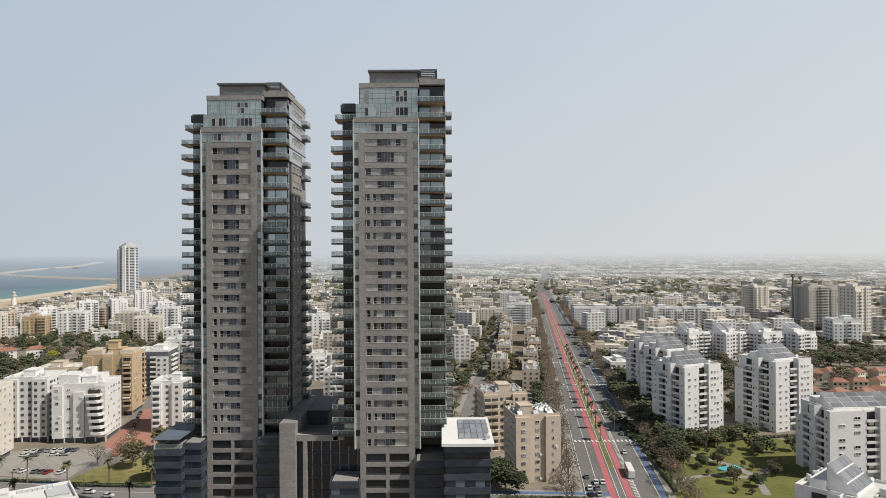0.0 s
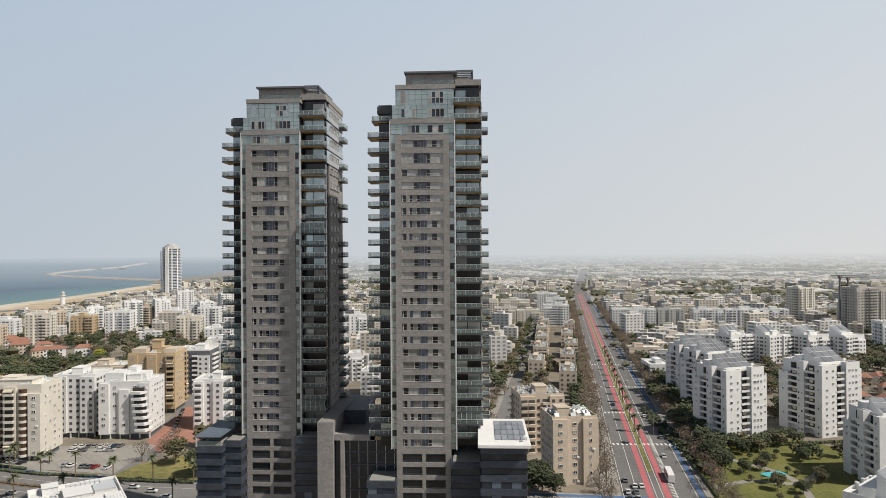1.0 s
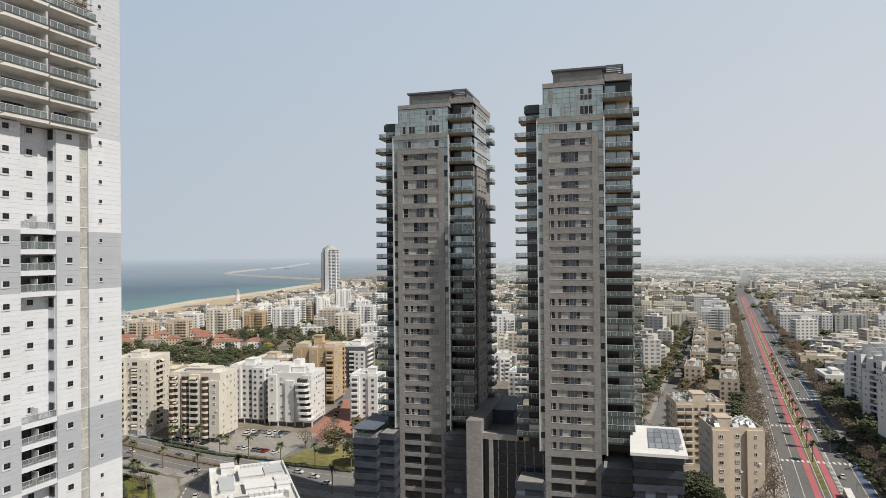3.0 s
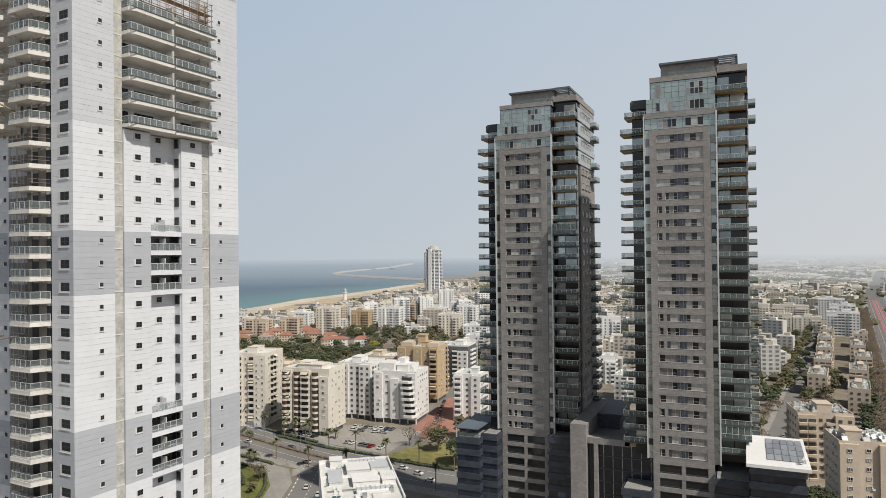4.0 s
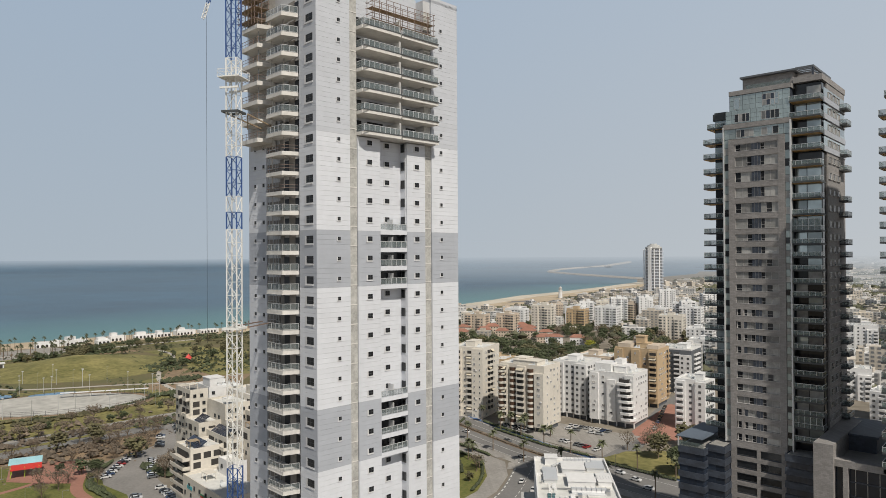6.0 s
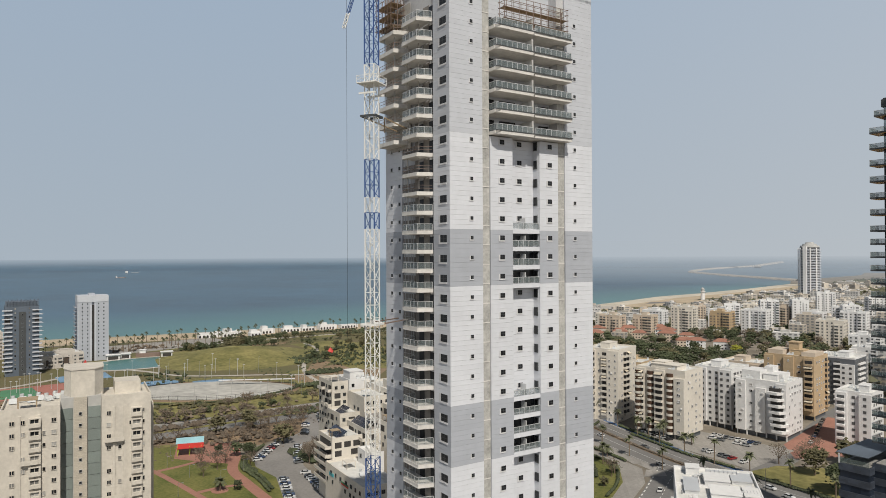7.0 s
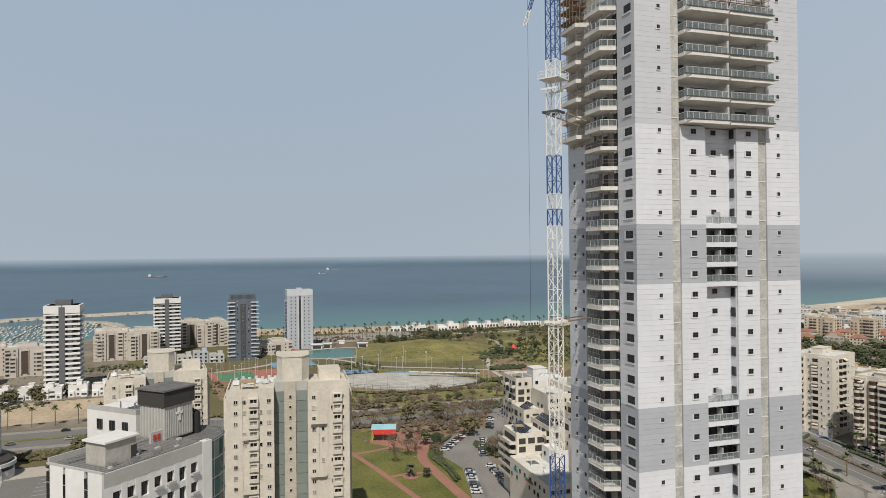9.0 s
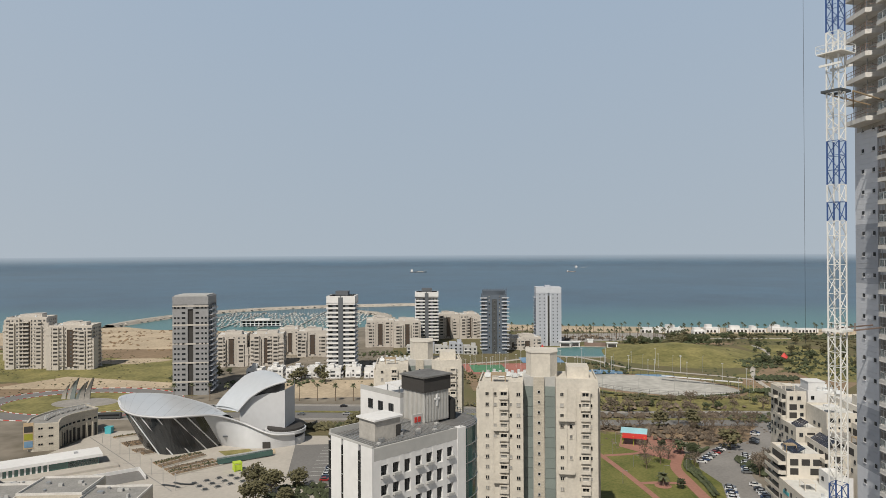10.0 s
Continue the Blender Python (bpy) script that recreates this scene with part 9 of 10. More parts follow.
# ---- trees, palms, cars ----
def tree_meshes(seed, h, r, leaf, clumps, size, bare=False):
    g = random.Random(seed)
    trunk, crown = Shape(), Shape()
    fork = h * 0.26
    trunk.bar((0, 0, 0), (0.1, 0.05, fork), 0.22, 0, 7, 0.16)
    tips = []
    for k in range(6):
        a = 2 * math.pi * k / 6 + g.uniform(-0.3, 0.3)
        q = (r * 0.55 * math.cos(a), r * 0.55 * math.sin(a), h * g.uniform(0.6, 0.85))
        trunk.bar((0.1, 0.05, fork), q, 0.11, 0, 5, 0.04)
        tips.append(q)
        if bare:
            for _ in range(5):
                p = (q[0] + g.uniform(-1, 1) * r * 0.5, q[1] + g.uniform(-1, 1) * r * 0.5, q[2] + g.uniform(0, 0.2) * h)
                trunk.bar(q, p, 0.045, 0, 3, 0.02)
    trunk.bar((0.1, 0.05, fork), (0, 0, h * 0.85), 0.12, 0, 5, 0.03)
    lobes = [(*q[:2], q[2], r * g.uniform(0.38, 0.6)) for q in tips] + [(0, 0, h * 0.82, r * 0.55), (g.uniform(-1, 1), g.uniform(-1, 1), h * 0.58, r * 0.7), (g.uniform(-1, 1), g.uniform(-1, 1), h * 0.48, r * 0.85)]
    for k in range(clumps):
        lx, ly, lz, lr = g.choice(lobes)
        a, b, c = g.gauss(0, 1), g.gauss(0, 1), g.gauss(0, 1)
        d = math.sqrt(a * a + b * b + c * c) + 1e-6
        q = lr * g.uniform(0.55, 1.08)
        crown.blob((lx + a / d * q, ly + b / d * q, max(h * 0.25, lz + 0.8 * c / d * q)), size * g.uniform(0.6, 1.3), 0, 0.8, g)
    return trunk.mesh("trunk", BARK), crown.mesh("crown", leaf)


TREES = {
    "green": [tree_meshes(1, 8.5, 4.2, LEAF, 850, 0.4), tree_meshes(2, 7.0, 3.7, LEAF, 750, 0.38), tree_meshes(3, 10.0, 4.8, LEAF, 950, 0.44)],
    "olive": [tree_meshes(4, 7.5, 4.0, LEAF_OLIVE, 700, 0.36), tree_meshes(5, 9.0, 4.4, LEAF_OLIVE, 800, 0.4)],
    "bare": [tree_meshes(6, 7.5, 3.6, LEAF_DRY, 170, 0.22, True), tree_meshes(7, 8.5, 4.0, LEAF_DRY, 190, 0.23, True)],
    "yellow": [tree_meshes(8, 7.0, 3.4, LEAF_YEL, 200, 0.5)],
    "small": [tree_meshes(9, 4.2, 1.8, LEAF, 120, 0.38), tree_meshes(10, 3.6, 1.7, LEAF_OLIVE, 110, 0.36)],
}
TREE_LABEL = {"green": "leafy green street tree", "olive": "olive-green tree with an uneven crown", "bare": "nearly bare brown tree with fine twigs", "yellow": "bright yellow-green flowering tree", "small": "small young green tree"}
tree_rng = random.Random(21)


FAR_TREES = {k: [tree_meshes(30 + i, 7.6, 4.3, m, 150, 0.68) if k != "bare" else tree_meshes(30 + i, 7.6, 3.9, m, 170, 0.34, True) for i in range(2)] for k, m in (("green", LEAF), ("olive", LEAF_OLIVE), ("bare", LEAF_DRY), ("yellow", LEAF_YEL), ("small", LEAF))}
MASS = {}


def far_tree(kind, x, y, z, k):
    """Trees far off are gathered into one mass for each kind."""
    for ob_i, me in enumerate(tree_rng.choice(FAR_TREES[kind])):
        co = np.empty(len(me.vertices) * 3)
        me.vertices.foreach_get("co", co)
        a = tree_rng.uniform(0, 6.28)
        k2 = k * (0.5 if kind == "small" else 1.0)
        rot = np.array([[math.cos(a), -math.sin(a), 0], [math.sin(a), math.cos(a), 0], [0, 0, 1]])
        pts = co.reshape(-1, 3) @ rot.T * k2 + (x, y, z)
        MASS.setdefault((kind, ob_i), [me.materials[0], [], [], 0])
        m = MASS[(kind, ob_i)]
        m[1].append(pts)
        m[2] += [tuple(v + m[3] for v in p.vertices) for p in me.polygons]
        m[3] += len(pts)


def tree(kind, x, y, z=0.05, scale=None, group=""):
    if math.hypot(x, y) > (330 if kind != "bare" else 390):
        return far_tree(kind, x, y, z, scale or tree_rng.uniform(0.8, 1.2))
    tr, cr = tree_rng.choice(TREES[kind])
    t = thing("tree", x, y, z, tree_rng.uniform(0, 360), TREE_LABEL[kind] + " standing in open ground", "tree", group or kind + " trees")
    k = scale or tree_rng.uniform(0.8, 1.2)
    part("trunk", tr, None, t).scale = (k, k, k)
    part("crown", cr, None, t).scale = (k, k, k)
    return t


def palm_meshes(seed, h, fan):
    g = random.Random(seed)
    trunk, crown = Shape(), Shape()
    trunk.bar((0, 0, 0), (0.15, 0, h), 0.26, 0, 7, 0.19)
    for k in range(26):
        a, e = 2 * math.pi * k / 26 + g.uniform(-0.1, 0.1), g.uniform(-0.3, 1.1)
        L = g.uniform(2.0, 2.9) * fan
        prev = None
        for j in range(5):
            u = j / 4
            rr = L * u * math.cos(e) * (1 - 0.15 * u)
            zz = h + L * u * math.sin(e) - 1.3 * fan * u * u
            w = 0.34 * fan * math.sin(math.pi * min(1, 0.15 + 0.85 * u)) + 0.04
            p = (0.15 + rr * math.cos(a), rr * math.sin(a), zz)
            row = [(p[0] - w * math.sin(a), p[1] + w * math.cos(a), zz - 0.15 * w), p, (p[0] + w * math.sin(a), p[1] - w * math.cos(a), zz - 0.15 * w)]
            if prev:
                crown.face([prev[0], prev[1], row[1], row[0]]).face([prev[1], prev[2], row[2], row[1]])
            prev = row
    return trunk.mesh("trunk", BARK), crown.mesh("crown", PALM_LEAF)


PALMS = [palm_meshes(1, 8.0, 1.35), palm_meshes(2, 9.5, 1.2), palm_meshes(3, 4.0, 1.35)]


def palm(x, y, kind=None, group="palms"):
    if math.hypot(x, y) > 600:
        for ob_i, me in enumerate(PALMS[1 if kind is None else kind]):
            co = np.empty(len(me.vertices) * 3)
            me.vertices.foreach_get("co", co)
            m = MASS.setdefault(("palm", ob_i), [me.materials[0], [], [], 0])
            m[1].append(co.reshape(-1, 3) + (x, y, 0.05))
            m[2] += [tuple(v + m[3] for v in p.vertices) for p in me.polygons]
            m[3] += len(me.vertices)
        return
    tr, cr = PALMS[kind if kind is not None else tree_rng.choice((0, 1))]
    t = thing("palm_tree", x, y, 0.05, tree_rng.uniform(0, 360), "date palm with a rough trunk and drooping fronds", "palm", group)
    part("trunk", tr, None, t)
    part("crown", cr, None, t)


def along(pts, step):
    out, left = [], 0.0
    for p, q in zip(pts, pts[1:]):
        L = math.dist(p, q)
        d = left
        while d < L:
            out.append((p[0] + (q[0] - p[0]) * d / L, p[1] + (q[1] - p[1]) * d / L, math.atan2(q[1] - p[1], q[0] - p[0])))
            d += step
        left = d - L
    return out


def offset(pts, off):
    a, b = strip(pts, 0.001, off)
    return a


for off, st in ((-14.5, 10.5), (-18.5, 12.0), (24.0, 10.5), (27.5, 13.0)):
    for x, y, _ in along(offset(MAIN[3:26], off), st):
        tree("bare", x + tree_rng.uniform(-1, 1), y + tree_rng.uniform(-2, 2), group="avenue trees")
for x, y, _ in along(offset(MAIN[5:13], 3.1), 22):
    palm(x, y, 0, "avenue palms")
for off, lo, hi, st in ((-24, 5, 18, 12), (32, 4, 14, 11)):
    for x, y, _ in along(offset(MAIN[lo:hi], off), st):
        tree("green", x + tree_rng.uniform(-2, 2), y + tree_rng.uniform(-2, 2))


def scatter(poly, n, kinds, gap=5.0, scale=None, z=0.05):
    xs, ys = [p[0] for p in poly], [p[1] for p in poly]
    done, tries = [], 0
    while len(done) < n and tries < n * 40:
        tries += 1
        x, y = tree_rng.uniform(min(xs), max(xs)), tree_rng.uniform(min(ys), max(ys))
        inside = False
        for (x0, y0), (x1, y1) in zip(poly, poly[1:] + poly[:1]):
            if (y0 > y) != (y1 > y) and x < (x1 - x0) * (y - y0) / (y1 - y0) + x0:
                inside = not inside
        if inside and all((x - a) ** 2 + (y - b) ** 2 > gap * gap for a, b in done):
            done.append((x, y))
            tree(tree_rng.choice(kinds), x, y, z, scale)


scatter([(86, 256), (94, 316), (130, 312), (150, 296), (140, 264), (112, 246)], 38, ("olive", "green", "green", "small", "small"), 4, 0.7)
scatter([(100, 318), (112, 308), (150, 320), (150, 330), (135, 322)], 14, ("green", "olive", "green"), 4, 0.8)
scatter([(140, 300), (150, 318), (196, 325), (196, 300), (160, 292)], 10, ("green", "olive"), 6)
scatter([(98, 318), (104, 318), (112, 440), (104, 440)], 14, ("green", "green", "olive"), 5)
scatter([(190, 400), (260, 420), (320, 520), (200, 530)], 30, ("olive", "green", "bare"), 8, 1.2)
scatter([(300, 560), (380, 560), (420, 630), (330, 620)], 26, ("olive", "bare", "green"), 8, 1.3)
scatter([(-430, 480), (-330, 425), (-215, 470), (-215, 520), (-300, 540), (-360, 528), (-440, 540)], 95, ("green", "green", "green", "green", "olive"), 6.5, 1.2)
scatter([(-340, 580), (-290, 545), (-215, 525), (-180, 640), (-250, 710), (-350, 690)], 74, ("olive", "green", "olive", "bare", "green"), 8, 1.3)
scatter([(-445, 645), (-380, 625), (-350, 690), (-420, 700)], 22, ("olive", "bare", "green"), 9, 1.2)
tree("yellow", -322, 560, scale=1.2)
scatter([(-142, 272), (-108, 264), (-104, 300), (-130, 312)], 9, ("green", "green", "olive"), 6, 1.2)
scatter([(-150, 286), (-138, 282), (-136, 312), (-146, 318)], 4, ("bare", "bare"), 5)
scatter([(-214, 206), (-176, 192), (-172, 212), (-188, 228), (-206, 230)], 9, ("bare", "bare", "olive", "small"), 6)
scatter([(-300, 250), (-260, 270), (-250, 310), (-290, 330)], 10, ("green", "olive", "bare"), 7)
scatter([(-640, 170), (-520, 255), (-470, 330), (-560, 420), (-690, 400), (-700, 240)], 70, ("small", "small", "olive", "green", "small"), 7, 0.9)
scatter([(-640, 190), (-655, 280), (-675, 280), (-665, 190)], 16, ("green", "olive"), 5, 0.9)
for row, kinds in ((-342, ("bare", "bare", "bare", "olive")), (-379, ("bare", "bare", "bare", "small")), (-392, ("bare", "small"))):
    for k in range(22):
        tree(tree_rng.choice(kinds), row + tree_rng.uniform(-4, 4), 28 + 11 * k + tree_rng.uniform(-4, 4))
scatter([(-350, 100), (-318, 100), (-300, 135), (-350, 165), (-362, 140)], 16, ("bare", "bare", "olive", "bare"), 6)
scatter([(-300, 70), (-262, 84), (-246, 104), (-290, 108), (-316, 100)], 8, ("bare", "small", "bare"), 7)
scatter([(-276, 130), (-262, 124), (-286, 146), (-298, 152)], 6, ("small", "bare"), 4)
palm(-259, 86.6, 2)
tree("small", -298.6, 107.5, scale=1.5)
tree("bare", -292, 100, scale=1.0)
tree("green", -296, 112, scale=0.7)
for x, y, _ in along(offset(BOULEVARD, -12.6), 17) + along(offset(BOULEVARD, 12.8), 21):
    if x < -100:
        palm(x, y)
for x, y in ((-215, 283), (-208, 281), (-200, 282), (-186, 284), (-226, 246), (-214, 240), (-198, 238), (-192, 228), (-206, 228), (-181, 222)):
    palm(x, y, 2 if x % 4 else 0)
for k in range(14):
    palm(-416 + 0.5 * k, -160 + 11 * k, 1, "shore road palms")
for k in range(60):
    palm(-690 + tree_rng.uniform(-26, 20), 70 + 3.2 * k, 1, "promenade palms")
for k in range(70):
    palm(-735 + tree_rng.uniform(-28, 14), 40 + 7.5 * k, 1, "promenade palms")
for x, y, _ in along(offset(SIDE, 8.4), 17) + along(offset(SIDE, -8.4), 21):
    tree(tree_rng.choice(("green", "olive", "olive", "bare")), x, y, scale=0.9)
scatter([(-260, -70), (-232, -70), (-236, -44), (-262, -46)], 8, ("olive", "small"), 5)
scatter([(-345, -60), (-310, -50), (-300, -20), (-350, -20)], 10, ("olive", "small"), 5)
scatter([(-520, -190), (-470, -190), (-470, -60), (-520, -60)], 14, ("small", "olive"), 6)
scatter([(177, 434), (186, 434), (223, 517), (222, 544)], 14, ("olive", "green", "bare"), 6, 1.0)
scatter([(242, 504), (258, 488), (296, 515), (325, 569), (288, 586)], 34, ("olive", "olive", "green", "bare"), 7, 1.0)
scatter([(295, 541), (335, 513), (408, 626), (361, 652)], 55, ("olive", "bare", "green", "olive"), 8, 1.0)
scatter([(139, 547), (124, 419), (136, 436), (158, 575)], 20, ("bare", "olive", "green"), 6, 1.0)
scatter([(45, 550), (60, 550), (42, 391), (31, 342)], 14, ("olive", "bare", "green"), 6, 1.0)
scatter([(151, 359), (169, 395), (175, 394), (157, 359)], 5, ("green", "olive"), 5, 1.0)
scatter([(20, 250), (30, 252), (24, 262), (14, 258)], 4, ("green", "green"), 4)


def finish_trees():
    for (kind, i), (m, pts, faces, _) in MASS.items():
        nm = "far_trunk_mass" if i == 0 else "far_crown_mass"
        me = bpy.data.meshes.new(nm)
        me.from_pydata(np.concatenate(pts).tolist(), [], faces)
        me.materials.append(m)
        tagged(new(nm, me), ("trunks" if i == 0 else "crowns") + f" of far {kind} trees across the town", "trees", "", "stuff")


# shrub thickets over the park and the verges
def thicket(cx, cy, rx, ry, n, leaf, label):
    g = random.Random(int(cx * 13 + cy * 7))
    s = Shape()
    for _ in range(n):
        a, q = g.uniform(0, 6.28), math.sqrt(g.random())
        r = g.uniform(0.7, 1.8)
        s.blob((cx + rx * q * math.cos(a), cy + ry * q * math.sin(a), r * 0.6), r, 0, 0.8, g)
    tagged(new("shrub_mass", s.mesh("shrub_mass", leaf)), label, "shrubs", "", "stuff")


for cx, cy, rx, ry, n, m in ((-665, 225, 16, 50, 260, LEAF), (-560, 310, 40, 46, 190, LEAF), (-500, 300, 24, 40, 150, LEAF), (-472, 238, 8, 16, 150, LEAF), (-530, 250, 20, 14, 110, LEAF), (-545, 262, 10, 22, 120, LEAF), (-415, 222, 8, 22, 110, LEAF), (-430, 206, 6, 12, 70, LEAF), (-280, 130, 12, 3, 60, LEAF), (-690, 1000, 10, 40, 90, LEAF), (-700, 1130, 12, 60, 130, LEAF), (-735, 1330, 26, 40, 160, LEAF), (-670, 930, 10, 30, 70, LEAF), (-720, 1420, 30, 30, 120, LEAF), (-420, 100, 3, 30, 60, LEAF_OLIVE), (-395, 70, 5, 60, 160, LEAF_OLIVE), (-368, 120, 5, 60, 200, LEAF_DRY), (-352, 40, 6, 30, 120, LEAF), (-410, 150, 4, 60, 160, LEAF_OLIVE), (-343, 90, 4, 50, 160, LEAF_DRY), (-386, 110, 7, 70, 120, LEAF_DRY), (-360, 190, 8, 40, 130, LEAF), (-330, 120, 14, 24, 120, LEAF_DRY), (-640, 420, 60, 60, 320, LEAF_OLIVE), (-600, -60, 14, 40, 90, LEAF), (-470, -110, 10, 40, 60, LEAF), (-480, 20, 20, 14, 60, LEAF_OLIVE), (-340, -40, 20, 14, 90, LEAF_OLIVE), (-520, 130, 30, 20, 70, LEAF), (92, 330, 4, 60, 140, LEAF), (-270, 300, 20, 20, 90, LEAF), (-550, 500, 50, 60, 260, LEAF), (-640, 560, 50, 70, 260, LEAF_OLIVE), (-600, 700, 60, 60, 220, LEAF), (-700, 130, 16, 70, 160, LEAF_DRY), (-718, 330, 10, 90, 200, LEAF), (-690, 420, 20, 60, 200, LEAF), (-350, -52, 8, 16, 120, LEAF_OLIVE), (-252, -50, 10, 12, 90, LEAF)):
    thicket(cx, cy, rx, ry, n, m, "low thicket of shrubs")
for poly, n, kinds in (([(-560, 560), (-120, 460), (-60, 560), (-120, 800), (-560, 820)], 170, ("green", "olive", "green")), ([(-60, 330), (20, 330), (60, 800), (-60, 800)], 90, ("green", "olive", "bare")), ([(110, 440), (480, 560), (480, 860), (150, 860)], 130, ("olive", "green", "bare"))):
    scatter(poly, n, kinds, 8)
finish_trees()


BOULEVARD_MEDIAN = BOULEVARD[6:22:3]


def hedge(pts, w, h, leaf=LEAF):
    s = Shape()
    g = random.Random(int(abs(pts[0][0]) * 7))
    for x, y, a in along(pts, 0.8):
        s.blob((x + g.uniform(-0.2, 0.2), y + g.uniform(-0.2, 0.2), h * 0.55), w * 0.6, 0, h / w, g)
    tagged(new("hedge", s.mesh("hedge", leaf)), "clipped dark green hedge" if leaf is LEAF else "low red-brown hedge in the median", "hedge", "", "stuff")


for pts in ([(-220, 232), (-203, 233), (-187, 229), (-173, 214), (-165, 198)], [(-210, 224), (-195, 224), (-182, 212)], [(-221, 240), (-206, 242), (-188, 238)], [(-304, 119), (-284, 104), (-262, 103), (-246, 101)], [(-305, 121), (-285, 105.5), (-264, 105), (-248, 103)], [(-307, 123), (-288, 107.5), (-272, 106)], [(-150, 262), (-112, 260)], [(-214, 276), (-180, 268), (-155, 266)], [(86, 252), (90, 300), (98, 318)], [(-222, 250), (-214, 232), (-218, 206)], [(20, 246), (52, 244)], [(-452, 90), (-428, 108), (-416, 132), (-414, 160), (-424, 190), (-436, 204)], [(100, 318), (112, 322), (128, 316)], [(128, 316), (150, 322), (176, 326)], [(100, 330), (102, 360), (108, 400)], [(-228, 284), (-210, 279), (-190, 274)], [(-232, 262), (-240, 282)]):
    hedge(smooth(pts), 1.4, 1.3)
hedge(smooth(BOULEVARD_MEDIAN), 1.6, 0.9, LEAF_DRY)


def car_meshes():
    body = Shape()
    side = [(-2.15, 0.35), (2.15, 0.35), (2.15, 0.75), (1.95, 0.95), (1.05, 1.02), (-1.75, 1.02), (-2.1, 0.9)]
    n = len(side)
    a = [(x, -0.88, z) for x, z in side]
    b = [(x, 0.88, z) for x, z in side]
    body.face(a).face(b[::-1])
    for i in range(n):
        j = (i + 1) % n
        body.face([a[j], a[i], b[i], b[j]])
    body.face([(0.35, -0.68, 1.46), (0.35, 0.68, 1.46), (-1.15, 0.68, 1.46), (-1.15, -0.68, 1.46)][::-1])
    cabin = Shape()
    lo = [(1.05, -0.82, 1.02), (1.05, 0.82, 1.02), (-1.75, 0.82, 1.02), (-1.75, -0.82, 1.02)]
    hi = [(0.35, -0.68, 1.45), (0.35, 0.68, 1.45), (-1.15, 0.68, 1.45), (-1.15, -0.68, 1.45)]
    for i in range(4):
        j = (i + 1) % 4
        cabin.face([lo[i], lo[j], hi[j], hi[i]])
    wheel = Shape().bar((0, -0.1, 0.32), (0, 0.1, 0.32), 0.32, 0, 10).mesh("wheel", RUBBER)
    n_body = len(body.f)

    def whole(shape, paint):
        """Body with its running gear, for cars far off."""
        if len(shape.f) == n_body:
            for wx in (-1.35, 1.35):
                for wy in (-0.82, 0.82):
                    shape.bar((wx, wy - 0.1, 0.32), (wx, wy + 0.1, 0.32), 0.32, 1, 8)
            for i in range(4):
                j = (i + 1) % 4
                shape.face([lo[i], lo[j], hi[j], hi[i]], 2)
        return shape.mesh("body", paint, RUBBER, GLASS_DK)
    return [(p.name, body.mesh("body", p)) for p in CAR_PAINTS], cabin.mesh("glasshouse", GLASS_DK), wheel, [(p.name, whole(body, p)) for p in CAR_PAINTS]


CAR_BODIES, CAR_CABIN, CAR_WHEEL, CAR_FAR = car_meshes()
car_rng = random.Random(4)


def car(x, y, turn, group="parked cars"):
    name, body = car_rng.choices(CAR_BODIES, (5, 3, 2.5, 1, 0.3, 2))[0]
    t = thing("car", x, y, 0.1, turn, f"{name.replace(' car paint', '')} hatchback car on the asphalt", "car", group)
    far = math.hypot(x, y) > 270
    part("body", dict(CAR_FAR)[name] if far else body, None, t)
    if far:
        return
    part("glasshouse", CAR_CABIN, None, t)
    for wx in (-1.35, 1.35):
        for wy in (-0.82, 0.82):
            part("wheel", CAR_WHEEL, None, t, at=(wx, wy, 0))


for (xa, ya), (xb, yb), turn, n in (((-287, 112.5), (-309, 132), -60, 10), ((-296, 135.5), (-270, 124), 100, 11), ((-258, 121.5), (-234, 118), 75, 10), ((-256, 111), (-232, 103.5), 80, 9), ((-332, 156.5), (-314, 147.5), 75, 7), ((-347, 172), (-324, 163), 80, 8)):
    for k in range(n):
        if car_rng.random() < 0.9:
            u = (k + car_rng.uniform(-0.1, 0.1)) / (n - 1)
            car(xa + (xb - xa) * u, ya + (yb - ya) * u, math.degrees(math.atan2(yb - ya, xb - xa)) + turn + car_rng.uniform(-4, 4), "cars in the curved lot")
for k in range(6):
    car(-268 - 3.0 * k, -44.0, 92, "cars by the plaza")
for k in range(8):
    car(-188 + 2.9 * k, 306.5 + 0.3 * k, 92 + car_rng.uniform(-4, 4), "cars in the yard")
    if k % 4 != 2:
        car(-176 + 2.8 * k, 279.5 - 0.4 * k, 80, "cars in the yard")
for k in range(7):
    car(-214 + 2.8 * k, 286 - 0.6 * k, 78, "cars in the yard")
    if k % 3:
        car(-190 + 4.2 * k, 300 + 0.3 * k, 8, "cars in the yard")
for k in range(9):
    car(-153 - 2.1 * k, 330 + 6.2 * k, 105 + car_rng.uniform(-3, 3), "cars in the side street")
for x, y, a in along(offset(SIDE, 3.4), 6.2)[:22] + along(offset(SIDE, -3.4), 7.4)[:12]:
    if car_rng.random() < 0.5:
        car(x, y, math.degrees(a), "cars in the back street")
for k in range(6):
    for lane in (-8.0, -5.0, -2.4):
        if car_rng.random() < 0.75:
            yy = 236 + 6.4 * k
            car(road_x(yy) + lane, yy, 83, "cars waiting on the avenue")
for off, ys in ((11.5, (300, 372, 468)), (14.5, (330, 520)), (-3.0, (400, 560, 620))):
    for yy in ys:
        car(road_x(yy) + off, yy, 83, "cars on the avenue")
